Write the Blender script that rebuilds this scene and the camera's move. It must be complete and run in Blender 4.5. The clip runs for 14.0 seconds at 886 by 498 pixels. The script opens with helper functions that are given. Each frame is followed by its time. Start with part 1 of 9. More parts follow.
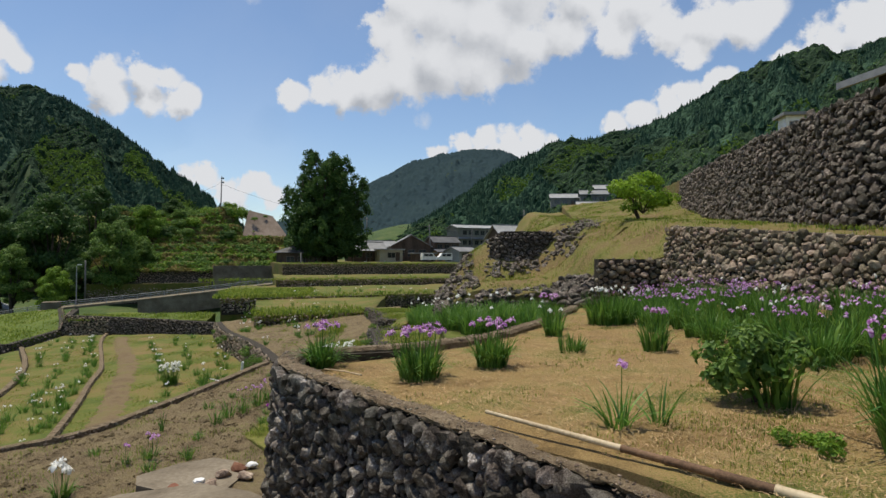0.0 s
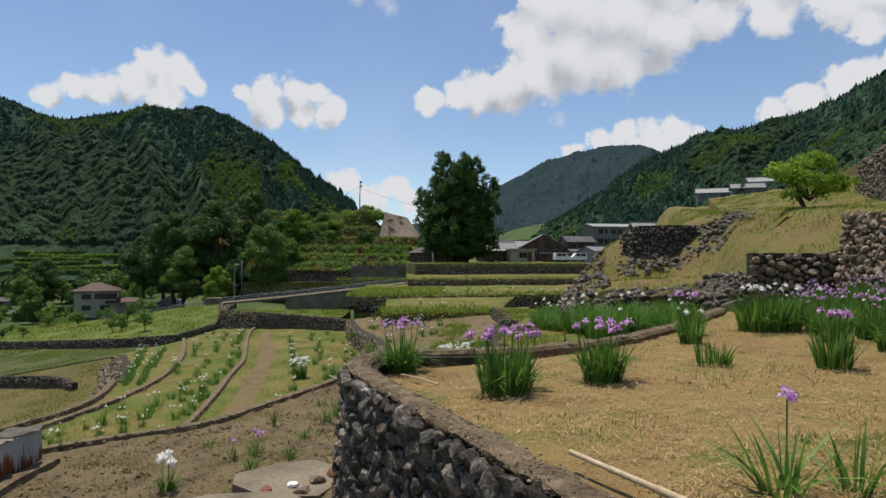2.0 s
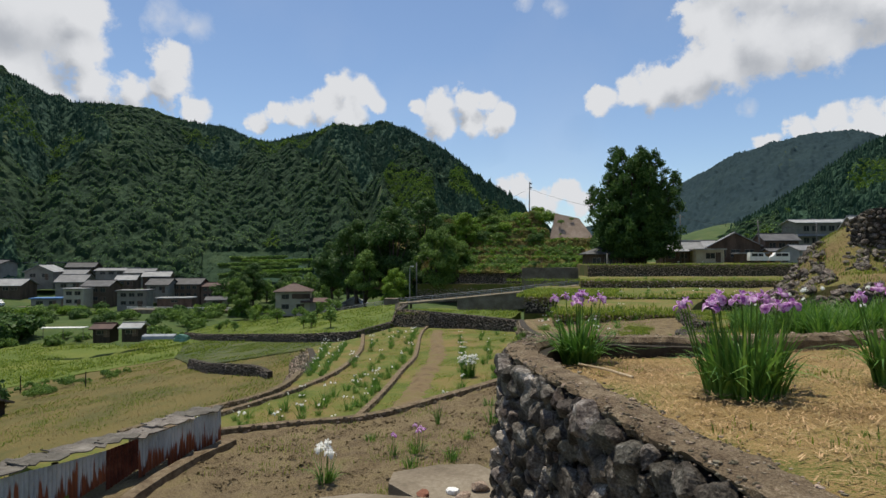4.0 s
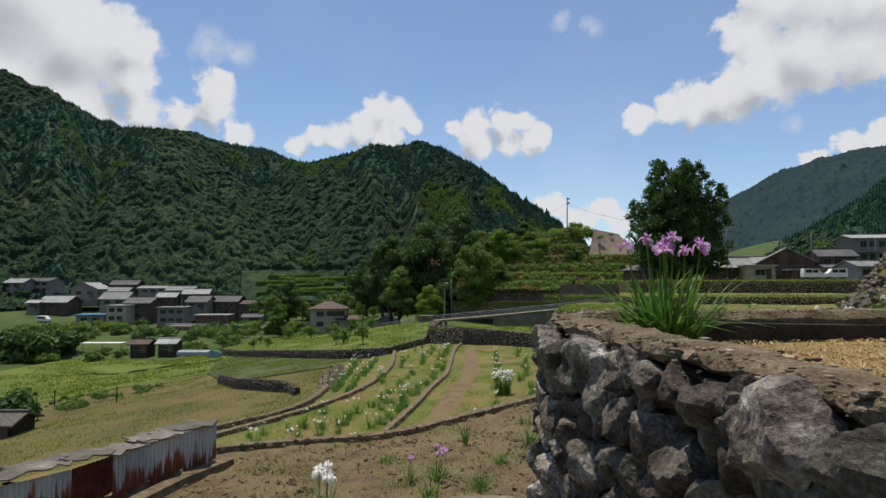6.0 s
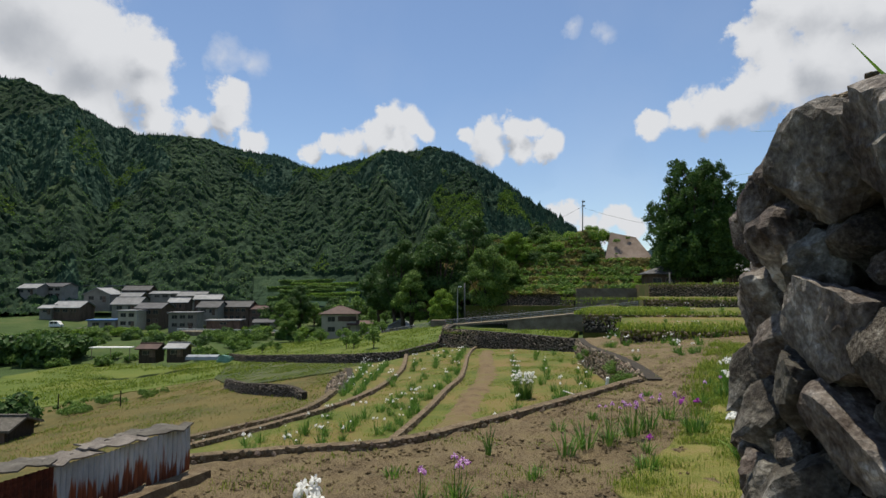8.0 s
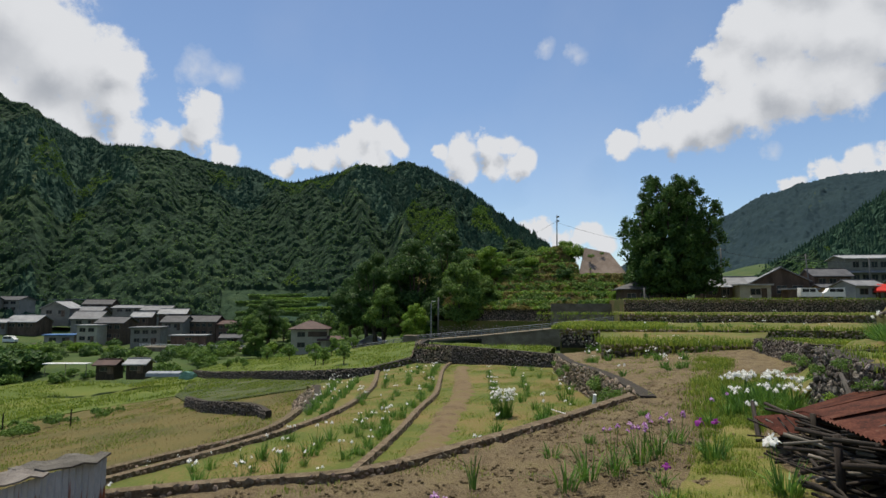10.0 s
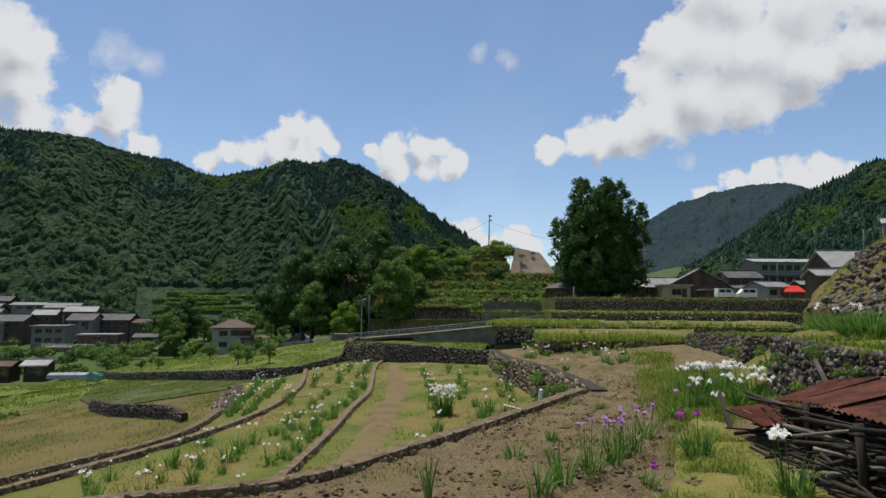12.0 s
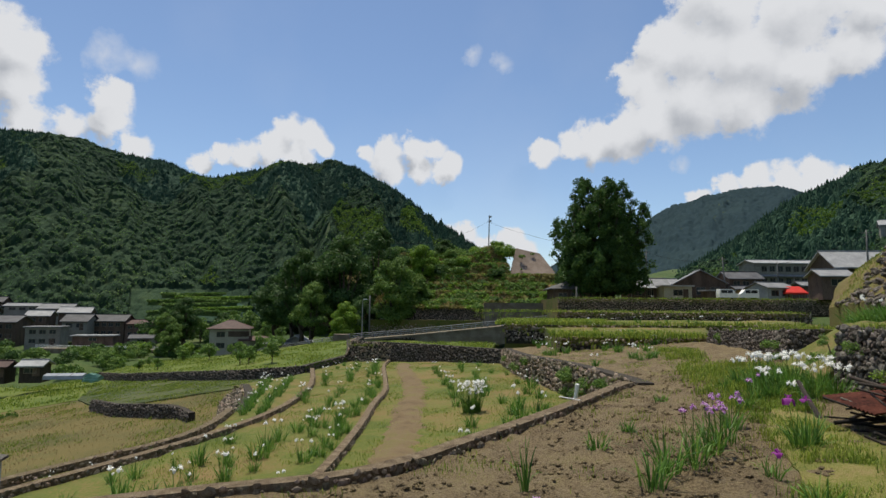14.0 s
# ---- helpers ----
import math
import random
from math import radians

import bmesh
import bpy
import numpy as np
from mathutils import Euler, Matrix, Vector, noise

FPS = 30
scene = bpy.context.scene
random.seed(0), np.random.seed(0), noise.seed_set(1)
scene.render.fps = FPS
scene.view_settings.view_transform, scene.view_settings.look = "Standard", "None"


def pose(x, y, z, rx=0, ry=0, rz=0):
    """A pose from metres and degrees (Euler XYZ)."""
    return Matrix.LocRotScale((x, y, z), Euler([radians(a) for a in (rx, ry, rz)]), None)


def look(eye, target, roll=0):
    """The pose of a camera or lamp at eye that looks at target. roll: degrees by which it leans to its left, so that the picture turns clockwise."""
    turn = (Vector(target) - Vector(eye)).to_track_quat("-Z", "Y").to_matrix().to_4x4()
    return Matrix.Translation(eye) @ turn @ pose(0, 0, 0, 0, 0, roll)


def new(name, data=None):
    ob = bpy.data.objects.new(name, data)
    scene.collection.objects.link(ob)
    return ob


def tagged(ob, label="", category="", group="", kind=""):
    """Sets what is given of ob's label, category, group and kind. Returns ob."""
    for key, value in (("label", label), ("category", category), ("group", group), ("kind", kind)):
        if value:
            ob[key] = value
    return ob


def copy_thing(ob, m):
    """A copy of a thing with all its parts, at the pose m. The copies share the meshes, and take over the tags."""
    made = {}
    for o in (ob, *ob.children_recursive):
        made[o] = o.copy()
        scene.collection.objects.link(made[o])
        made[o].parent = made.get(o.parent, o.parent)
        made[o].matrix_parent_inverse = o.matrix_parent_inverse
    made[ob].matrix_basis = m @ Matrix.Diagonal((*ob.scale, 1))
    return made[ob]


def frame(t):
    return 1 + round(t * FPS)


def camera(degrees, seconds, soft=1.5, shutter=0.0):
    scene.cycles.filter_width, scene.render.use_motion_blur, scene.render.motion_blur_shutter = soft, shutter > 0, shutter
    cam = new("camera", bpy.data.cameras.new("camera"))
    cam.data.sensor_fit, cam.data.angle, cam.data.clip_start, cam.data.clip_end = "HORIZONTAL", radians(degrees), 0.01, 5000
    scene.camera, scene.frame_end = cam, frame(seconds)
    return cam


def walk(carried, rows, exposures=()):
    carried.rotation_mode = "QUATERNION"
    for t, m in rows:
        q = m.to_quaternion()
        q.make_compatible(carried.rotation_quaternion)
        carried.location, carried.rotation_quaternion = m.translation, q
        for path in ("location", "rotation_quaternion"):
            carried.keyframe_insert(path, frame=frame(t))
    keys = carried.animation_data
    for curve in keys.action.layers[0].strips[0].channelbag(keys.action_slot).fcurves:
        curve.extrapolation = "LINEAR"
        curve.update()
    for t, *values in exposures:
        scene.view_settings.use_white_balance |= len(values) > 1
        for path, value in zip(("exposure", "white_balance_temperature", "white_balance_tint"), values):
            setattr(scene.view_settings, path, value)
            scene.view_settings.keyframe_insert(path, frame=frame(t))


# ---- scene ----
cam = camera(73.97, 14.0)
# seconds, eye, heading to the left of +y, pitch, roll
PATH = [
    (0.0, -0.002, -0.001, 5.999, 0.08, 0.65, 0.37),
    (0.5, 0.337, 0.475, 5.995, -0.07, 0.62, 0.39),
    (1.0, 0.486, 0.909, 5.969, 0.18, 0.60, 0.54),
    (1.5, 0.505, 1.287, 5.924, 4.90, 0.65, 0.39),
    (2.0, 0.481, 1.665, 5.802, 13.12, 0.67, 0.23),
    (2.5, 0.398, 2.038, 5.597, 19.93, 0.67, 0.17),
    (3.0, 0.213, 2.439, 5.466, 22.92, 0.58, 0.09),
    (3.5, 0.050, 2.922, 5.377, 26.78, 0.57, -0.02),
    (6.0, -1.059, 5.478, 4.604, 33.15, 3.05, -0.11),
    (6.5, -1.428, 6.052, 4.469, 33.78, 3.34, -0.12),
    (7.0, -1.803, 6.566, 4.275, 34.19, 3.40, -0.09),
    (9.5, -3.295, 8.532, 3.787, 34.12, 4.69, -0.10),
    (10.0, -3.580, 8.928, 3.726, 31.75, 5.29, 0.12),
    (10.5, -3.831, 9.230, 3.626, 29.40, 5.35, 0.17),
    (11.0, -4.020, 9.575, 3.482, 27.84, 5.32, 0.20),
    (11.5, -4.349, 9.890, 3.422, 25.70, 5.28, 0.39),
    (12.0, -4.733, 10.171, 3.347, 24.95, 5.34, 0.45),
    (12.5, -5.127, 10.309, 3.266, 24.66, 5.43, 0.55),
    (13.0, -5.545, 10.383, 3.157, 24.54, 5.48, 0.50),
    (13.5, -5.924, 10.370, 3.091, 24.46, 5.57, 0.53),
    (14.0, -6.287, 10.364, 2.958, 24.36, 5.59, 0.50),
]


def aim(x, y, z, yaw, pitch, roll):
    yaw, pitch = radians(yaw), radians(pitch)
    way = Vector((-math.sin(yaw) * math.cos(pitch), math.cos(yaw) * math.cos(pitch), math.sin(pitch)))
    return look((x, y, z), Vector((x, y, z)) + way, roll)


walk(cam, [(t, aim(*p)) for t, *p in PATH])

# ---- light ----
SUN_EL, SUN_AZ = radians(73), radians(-48)      # azimuth clockwise from +y
sun = new("sun", bpy.data.lights.new("sun", "SUN"))
sun.data.energy, sun.data.angle, sun.data.color = 4.6, radians(0.6), (1.0, 0.92, 0.75)
sun.matrix_world = look((60 * math.sin(SUN_AZ), 60 * math.cos(SUN_AZ), 60 * math.tan(SUN_EL)), (0, 0, 0))
scene.view_settings.exposure = 0.0

# clouds: heading to the right of +y and height over the horizon in degrees, radius in degrees
CLOUDS = [
    ((-65.5, 19, 5.0), (-61.6, 19.6, 2.8), (-70, 22, 6), (-61.5, 17, 2.4), (-66, 14, 4), (-72, 15, 6), (-77, 24, 7)),
    ((-54.3, 17.2, 1.6), (-54.7, 15.4, 2.0), (-57.5, 14.1, 1.9), (-60.5, 14.3, 2.1), (-63.4, 13, 2.2), (-52.5, 13.2, 1.6)),
    ((-39.3, 16.3, 1.6), (-37.3, 15.9, 1.5), (-36.2, 15.0, 1.1), (-40.8, 14.6, 1.8), (-43.3, 13.9, 1.5), (-45.6, 13.6, 1.4), (-47.2, 12.8, 1.2), (-38.5, 14, 2)),
    ((-27, 15.3, 1.6), (-29.6, 15, 1.4), (-31.8, 14.6, 1.2), (-25.2, 15.2, 1.3), (-23.6, 13.9, 1.2), (-30, 13.4, 1.6), (-26.8, 13.2, 1.7), (-24.5, 13.1, 1.4)),
    ((-14.5, 14.8, 1.4), (-12, 15.3, 1.9), (-9.5, 15.5, 2.1), (-7, 15.8, 2.4), (-4.5, 17, 3), (-5, 20.5, 2.6), (-3.5, 23, 3), (-1, 18.5, 3.5), (0, 22.5, 4),
     (3, 17.8, 3.2), (4, 21.5, 4.2), (7.5, 19.5, 3.2), (2, 26, 4), (8, 24.5, 4), (11.5, 20.6, 2.6), (13, 23.5, 3.2), (16, 20.2, 2.3), (18, 22.5, 3), (20.5, 20, 2.5),
     (24, 19.8, 2.5), (27, 19.6, 2.1), (23, 17.9, 1.7), (28.8, 20.3, 1.6)),
    ((-0.6, 9.9, 1.1), (1.5, 10.8, 1.3), (3.8, 11.5, 1.5), (6, 11.3, 1.4), (8.3, 11.4, 1.3), (9.8, 10.9, 0.9), (4.5, 10, 1.8), (7.5, 10, 1.6)),
    ((16, 12.4, 1.3), (18.5, 13, 1.5), (20.5, 14, 1.4), (22.5, 14.6, 1.4), (25, 15, 1.3), (24, 13.5, 1.8), (21, 12.5, 2)),
    ((30.5, 16.3, 1.5), (33, 17.2, 2), (35.5, 18.2, 2.2), (38, 18.5, 2.5), (42, 18, 4)),
    ((-23.8, 6.8, 1.1), (-22.2, 7, 1.2), (-20.5, 6, 1.3), (-18.5, 6.2, 1.1), (-17.3, 6.2, 1.1), (-16, 5.5, 1.2), (-19.5, 5, 1.3)),
    ((80, 30, 9), (95, 34, 10), (140, 25, 9), (160, 30, 10), (-120, 28, 9), (-150, 24, 8)),
]
WISPS = [(-55, 20.9, 1.9), (-52.3, 20.5, 1.5), (-21.4, 23.9, 1.0), (-18.3, 23, 1.0), (-2, 13, 0.8)]


def way_of(az, el):
    az, el = radians(az), radians(el)
    return (math.sin(az) * math.cos(el), math.cos(az) * math.cos(el), math.sin(el))


def build_world():
    w = bpy.data.worlds.new("sky")
    scene.world = w
    w.use_nodes = True
    nt = w.node_tree
    nt.nodes.clear()
    N, L = nt.nodes.new, nt.links.new

    def math_node(op, a, b=None, clamp=False):
        n = N("ShaderNodeMath")
        n.operation, n.use_clamp = op, clamp
        for i, v in enumerate((a, b)):
            if v is None:
                continue
            if isinstance(v, (int, float)):
                n.inputs[i].default_value = v
            else:
                L(v, n.inputs[i])
        return n.outputs[0]

    sky = N("ShaderNodeTexSky")
    sky.sky_type, sky.sun_disc = "NISHITA", False
    sky.sun_elevation, sky.sun_rotation = SUN_EL, SUN_AZ
    sky.altitude, sky.air_density, sky.dust_density, sky.ozone_density = 300, 1.0, 0.3, 3.0
    tc = N("ShaderNodeTexCoord")
    nz = N("ShaderNodeTexNoise")
    nz.inputs["Scale"].default_value, nz.inputs["Detail"].default_value = 17.0, 7.0
    nz.inputs["Roughness"].default_value = 0.6
    L(tc.outputs["Generated"], nz.inputs["Vector"])
    sub = N("ShaderNodeVectorMath")
    sub.operation = "SUBTRACT"
    L(nz.outputs["Color"], sub.inputs[0])
    sub.inputs[1].default_value = (0.5, 0.5, 0.5)
    mul = N("ShaderNodeVectorMath")
    mul.operation = "SCALE"
    L(sub.outputs[0], mul.inputs[0])
    mul.inputs["Scale"].default_value = 0.052
    add = N("ShaderNodeVectorMath")
    L(tc.outputs["Generated"], add.inputs[0])
    L(mul.outputs[0], add.inputs[1])

    high = N("ShaderNodeVectorMath")
    L(add.outputs[0], high.inputs[0])
    high.inputs[1].default_value = (0.012, 0.008, 0.032)

    def lobes(items, soft, spot=add):
        out = None
        for az, el, r in items:
            d = N("ShaderNodeVectorMath")
            d.operation = "DISTANCE"
            L(spot.outputs[0], d.inputs[0])
            d.inputs[1].default_value = way_of(az, el)
            m = math_node("SUBTRACT", 1.0, math_node("DIVIDE", d.outputs["Value"], radians(r) * soft))
            if out is None:
                out = m
            else:
                sm = N("ShaderNodeMath")
                sm.operation = "SMOOTH_MAX"
                L(out, sm.inputs[0])
                L(m, sm.inputs[1])
                sm.inputs[2].default_value = 0.35
                out = sm.outputs[0]
        return out

    thick = over = None
    for group in CLOUDS:
        m, h = lobes(group, 1.1), lobes(group, 1.1, high)
        thick = m if thick is None else math_node("MAXIMUM", thick, m)
        over = h if over is None else math_node("MAXIMUM", over, h)
    fine = N("ShaderNodeTexNoise")
    fine.inputs["Scale"].default_value, fine.inputs["Detail"].default_value = 34.0, 8.0
    fine.inputs["Roughness"].default_value = 0.6
    L(tc.outputs["Generated"], fine.inputs["Vector"])
    body = math_node("ADD", thick, math_node("MULTIPLY", math_node("SUBTRACT", fine.outputs["Fac"], 0.54), 1.25))
    mask = N("ShaderNodeMapRange")
    mask.interpolation_type = "SMOOTHSTEP"
    L(body, mask.inputs["Value"])
    mask.inputs["From Min"].default_value, mask.inputs["From Max"].default_value = -0.02, 0.36
    thin = math_node("ADD", lobes(WISPS, 1.3), math_node("MULTIPLY", math_node("SUBTRACT", fine.outputs["Fac"], 0.6), 1.6))
    thinmask = math_node("MULTIPLY", thin, 0.6, True)
    veil_noise = N("ShaderNodeTexNoise")
    veil_noise.inputs["Scale"].default_value, veil_noise.inputs["Detail"].default_value = 3.0, 6.0
    L(tc.outputs["Generated"], veil_noise.inputs["Vector"])
    veil = math_node("MULTIPLY", math_node("SUBTRACT", veil_noise.outputs["Fac"], 0.5, True), 0.35, True)
    alpha = math_node("MAXIMUM", math_node("MAXIMUM", mask.outputs["Result"], thinmask), veil, True)
    # clouds are greyer where more cloud lies over them
    shade = N("ShaderNodeMapRange")
    slow = N("ShaderNodeTexNoise")
    slow.inputs["Scale"].default_value, slow.inputs["Detail"].default_value = 9.0, 4.0
    L(tc.outputs["Generated"], slow.inputs["Vector"])
    under = math_node("ADD", math_node("MULTIPLY", math_node("SUBTRACT", over, thick), 0.9), math_node("MULTIPLY", thick, 0.35))
    L(math_node("ADD", under, math_node("MULTIPLY", math_node("SUBTRACT", slow.outputs["Fac"], 0.5), 0.8)), shade.inputs["Value"])
    shade.interpolation_type = "SMOOTHSTEP"
    shade.inputs["From Min"].default_value, shade.inputs["From Max"].default_value = -0.05, 0.62
    shade.inputs["To Min"].default_value, shade.inputs["To Max"].default_value = 0.0, 1.0
    ccol = N("ShaderNodeMix")
    ccol.data_type = "RGBA"
    L(shade.outputs["Result"], ccol.inputs[0])
    ccol.inputs[6].default_value, ccol.inputs[7].default_value = (5.9, 6.0, 6.2, 1), (3.3, 3.5, 3.85, 1)
    mix = N("ShaderNodeMix")
    mix.data_type = "RGBA"
    L(alpha, mix.inputs[0])
    deep = N("ShaderNodeHueSaturation")
    deep.inputs["Saturation"].default_value = 0.98
    L(sky.outputs[0], deep.inputs["Color"])
    L(deep.outputs[0], mix.inputs[6])
    L(ccol.outputs[2], mix.inputs[7])
    bg = N("ShaderNodeBackground")
    bg.inputs["Strength"].default_value = 0.122
    L(mix.outputs[2], bg.inputs["Color"])
    out = N("ShaderNodeOutputWorld")
    L(bg.outputs[0], out.inputs["Surface"])


build_world()


# ---- materials ----
def surf(name, stops, scale=3.0, fine=40.0, rough=0.85, bump=0.3, bump_scale=30.0, bump_dist=0.02, rand=0.15, island=0.0, spec=0.3, metal=0.0,
         stretch=(1, 1, 1), through_light=0.0, fine_mix=0.4, local=False, contrast=1.55):
    """A two-scale noise surface: stops are (position, colour) along the coarse noise; rand and island vary the brightness."""
    m = bpy.data.materials.new(name)
    m.use_nodes = True
    nt = m.node_tree
    N, L = nt.nodes.new, nt.links.new
    b = nt.nodes["Principled BSDF"]
    b.inputs["Roughness"].default_value, b.inputs["Metallic"].default_value = rough, metal
    b.inputs["Specular IOR Level"].default_value = spec
    if local:
        pos = N("ShaderNodeTexCoord").outputs["Object"]
    else:
        pos = N("ShaderNodeNewGeometry").outputs["Position"]
    mp = N("ShaderNodeMapping")
    mp.inputs["Scale"].default_value = stretch
    L(pos, mp.inputs["Vector"])

    def noise_of(s, d=5.0, r=0.6):
        n = N("ShaderNodeTexNoise")
        n.inputs["Scale"].default_value, n.inputs["Detail"].default_value, n.inputs["Roughness"].default_value = s, d, r
        L(mp.outputs[0], n.inputs["Vector"])
        return n.outputs["Fac"]

    def mix_of(a, c, f):
        n = N("ShaderNodeMix")
        n.data_type = "FLOAT"
        n.inputs[0].default_value = f
        L(a, n.inputs[2])
        L(c, n.inputs[3])
        return n.outputs[0]

    f1, f2 = noise_of(scale), noise_of(fine, 4.0, 0.7)
    ramp = N("ShaderNodeValToRGB")
    els = ramp.color_ramp.elements
    while len(els) < len(stops):
        els.new(0.5)
    for e, (p, c) in zip(els, stops):
        e.position, e.color = p, (*c, 1)
    wide = N("ShaderNodeMapRange")
    L(mix_of(f1, f2, fine_mix), wide.inputs["Value"])
    wide.inputs["From Min"].default_value, wide.inputs["From Max"].default_value = 0.5 - 0.5 / contrast, 0.5 + 0.5 / contrast
    L(wide.outputs[0], ramp.inputs["Fac"])
    col = ramp.outputs[0]
    hsv = N("ShaderNodeHueSaturation")
    L(col, hsv.inputs["Color"])
    if rand or island:
        src = N("ShaderNodeNewGeometry").outputs["Random Per Island"] if island else N("ShaderNodeObjectInfo").outputs["Random"]
        amount = island or rand
        mr = N("ShaderNodeMapRange")
        L(src, mr.inputs["Value"])
        mr.inputs["To Min"].default_value, mr.inputs["To Max"].default_value = 1 - amount, 1 + amount
        L(mr.outputs[0], hsv.inputs["Value"])
        mh = N("ShaderNodeMapRange")
        L(src, mh.inputs["Value"])
        mh.inputs["To Min"].default_value, mh.inputs["To Max"].default_value = 0.5 + amount * 0.05, 0.5 - amount * 0.05
        L(mh.outputs[0], hsv.inputs["Hue"])
    L(hsv.outputs[0], b.inputs["Base Color"])
    if bump:
        bp = N("ShaderNodeBump")
        bp.inputs["Strength"].default_value, bp.inputs["Distance"].default_value = bump, bump_dist
        L(mix_of(noise_of(bump_scale, 6.0, 0.65), f2, 0.3), bp.inputs["Height"])
        L(bp.outputs[0], b.inputs["Normal"])
    if through_light:
        tr = N("ShaderNodeBsdfTranslucent")
        L(hsv.outputs[0], tr.inputs["Color"])
        ms = N("ShaderNodeMixShader")
        ms.inputs[0].default_value = through_light
        L(b.outputs[0], ms.inputs[1])
        L(tr.outputs[0], ms.inputs[2])
        L(ms.outputs[0], nt.nodes["Material Output"].inputs["Surface"])
    return m


def tin_sheet():
    """Pale blue-grey tin whose rust creeps up in long tongues from the foot."""
    m = surf("weathered tin with rust runs", [(0.3, (0.30, 0.34, 0.38)), (0.5, (0.40, 0.45, 0.50)), (0.7, (0.52, 0.56, 0.60))], 2.0, 18, 0.55, 0.1, 12, 0.01, 0.12, 0, 0.4, 0.2, (1, 1, 0.3))
    nt = m.node_tree
    N, L = nt.nodes.new, nt.links.new
    b = nt.nodes["Principled BSDF"]
    clean = b.inputs["Base Color"].links[0].from_socket
    pos = N("ShaderNodeNewGeometry").outputs["Position"]
    xyz = N("ShaderNodeSeparateXYZ")
    L(pos, xyz.inputs[0])
    mp = N("ShaderNodeMapping")
    mp.inputs["Scale"].default_value = (9, 9, 0.7)
    L(pos, mp.inputs["Vector"])
    runs = N("ShaderNodeTexNoise")
    runs.inputs["Scale"].default_value, runs.inputs["Detail"].default_value = 1.0, 4.0
    L(mp.outputs[0], runs.inputs["Vector"])
    tall = N("ShaderNodeMapRange")
    L(xyz.outputs["Z"], tall.inputs["Value"])
    tall.inputs["From Min"].default_value, tall.inputs["From Max"].default_value = 0.2, 1.25
    tall.inputs["To Min"].default_value, tall.inputs["To Max"].default_value = 0.28, -0.20
    total = N("ShaderNodeMath")
    L(runs.outputs["Fac"], total.inputs[0])
    L(tall.outputs[0], total.inputs[1])
    edge = N("ShaderNodeMapRange")
    L(total.outputs[0], edge.inputs["Value"])
    edge.inputs["From Min"].default_value, edge.inputs["From Max"].default_value = 0.54, 0.60
    rust = N("ShaderNodeValToRGB")
    els = rust.color_ramp.elements
    els[0].position, els[0].color = 0.3, (0.09, 0.022, 0.012, 1)
    els[1].position, els[1].color = 0.7, (0.26, 0.085, 0.04, 1)
    L(runs.outputs["Fac"], rust.inputs["Fac"])
    mix = N("ShaderNodeMix")
    mix.data_type = "RGBA"
    L(edge.outputs[0], mix.inputs[0])
    L(clean, mix.inputs[6])
    L(rust.outputs[0], mix.inputs[7])
    L(mix.outputs[2], b.inputs["Base Color"])
    return m


MAT = {}


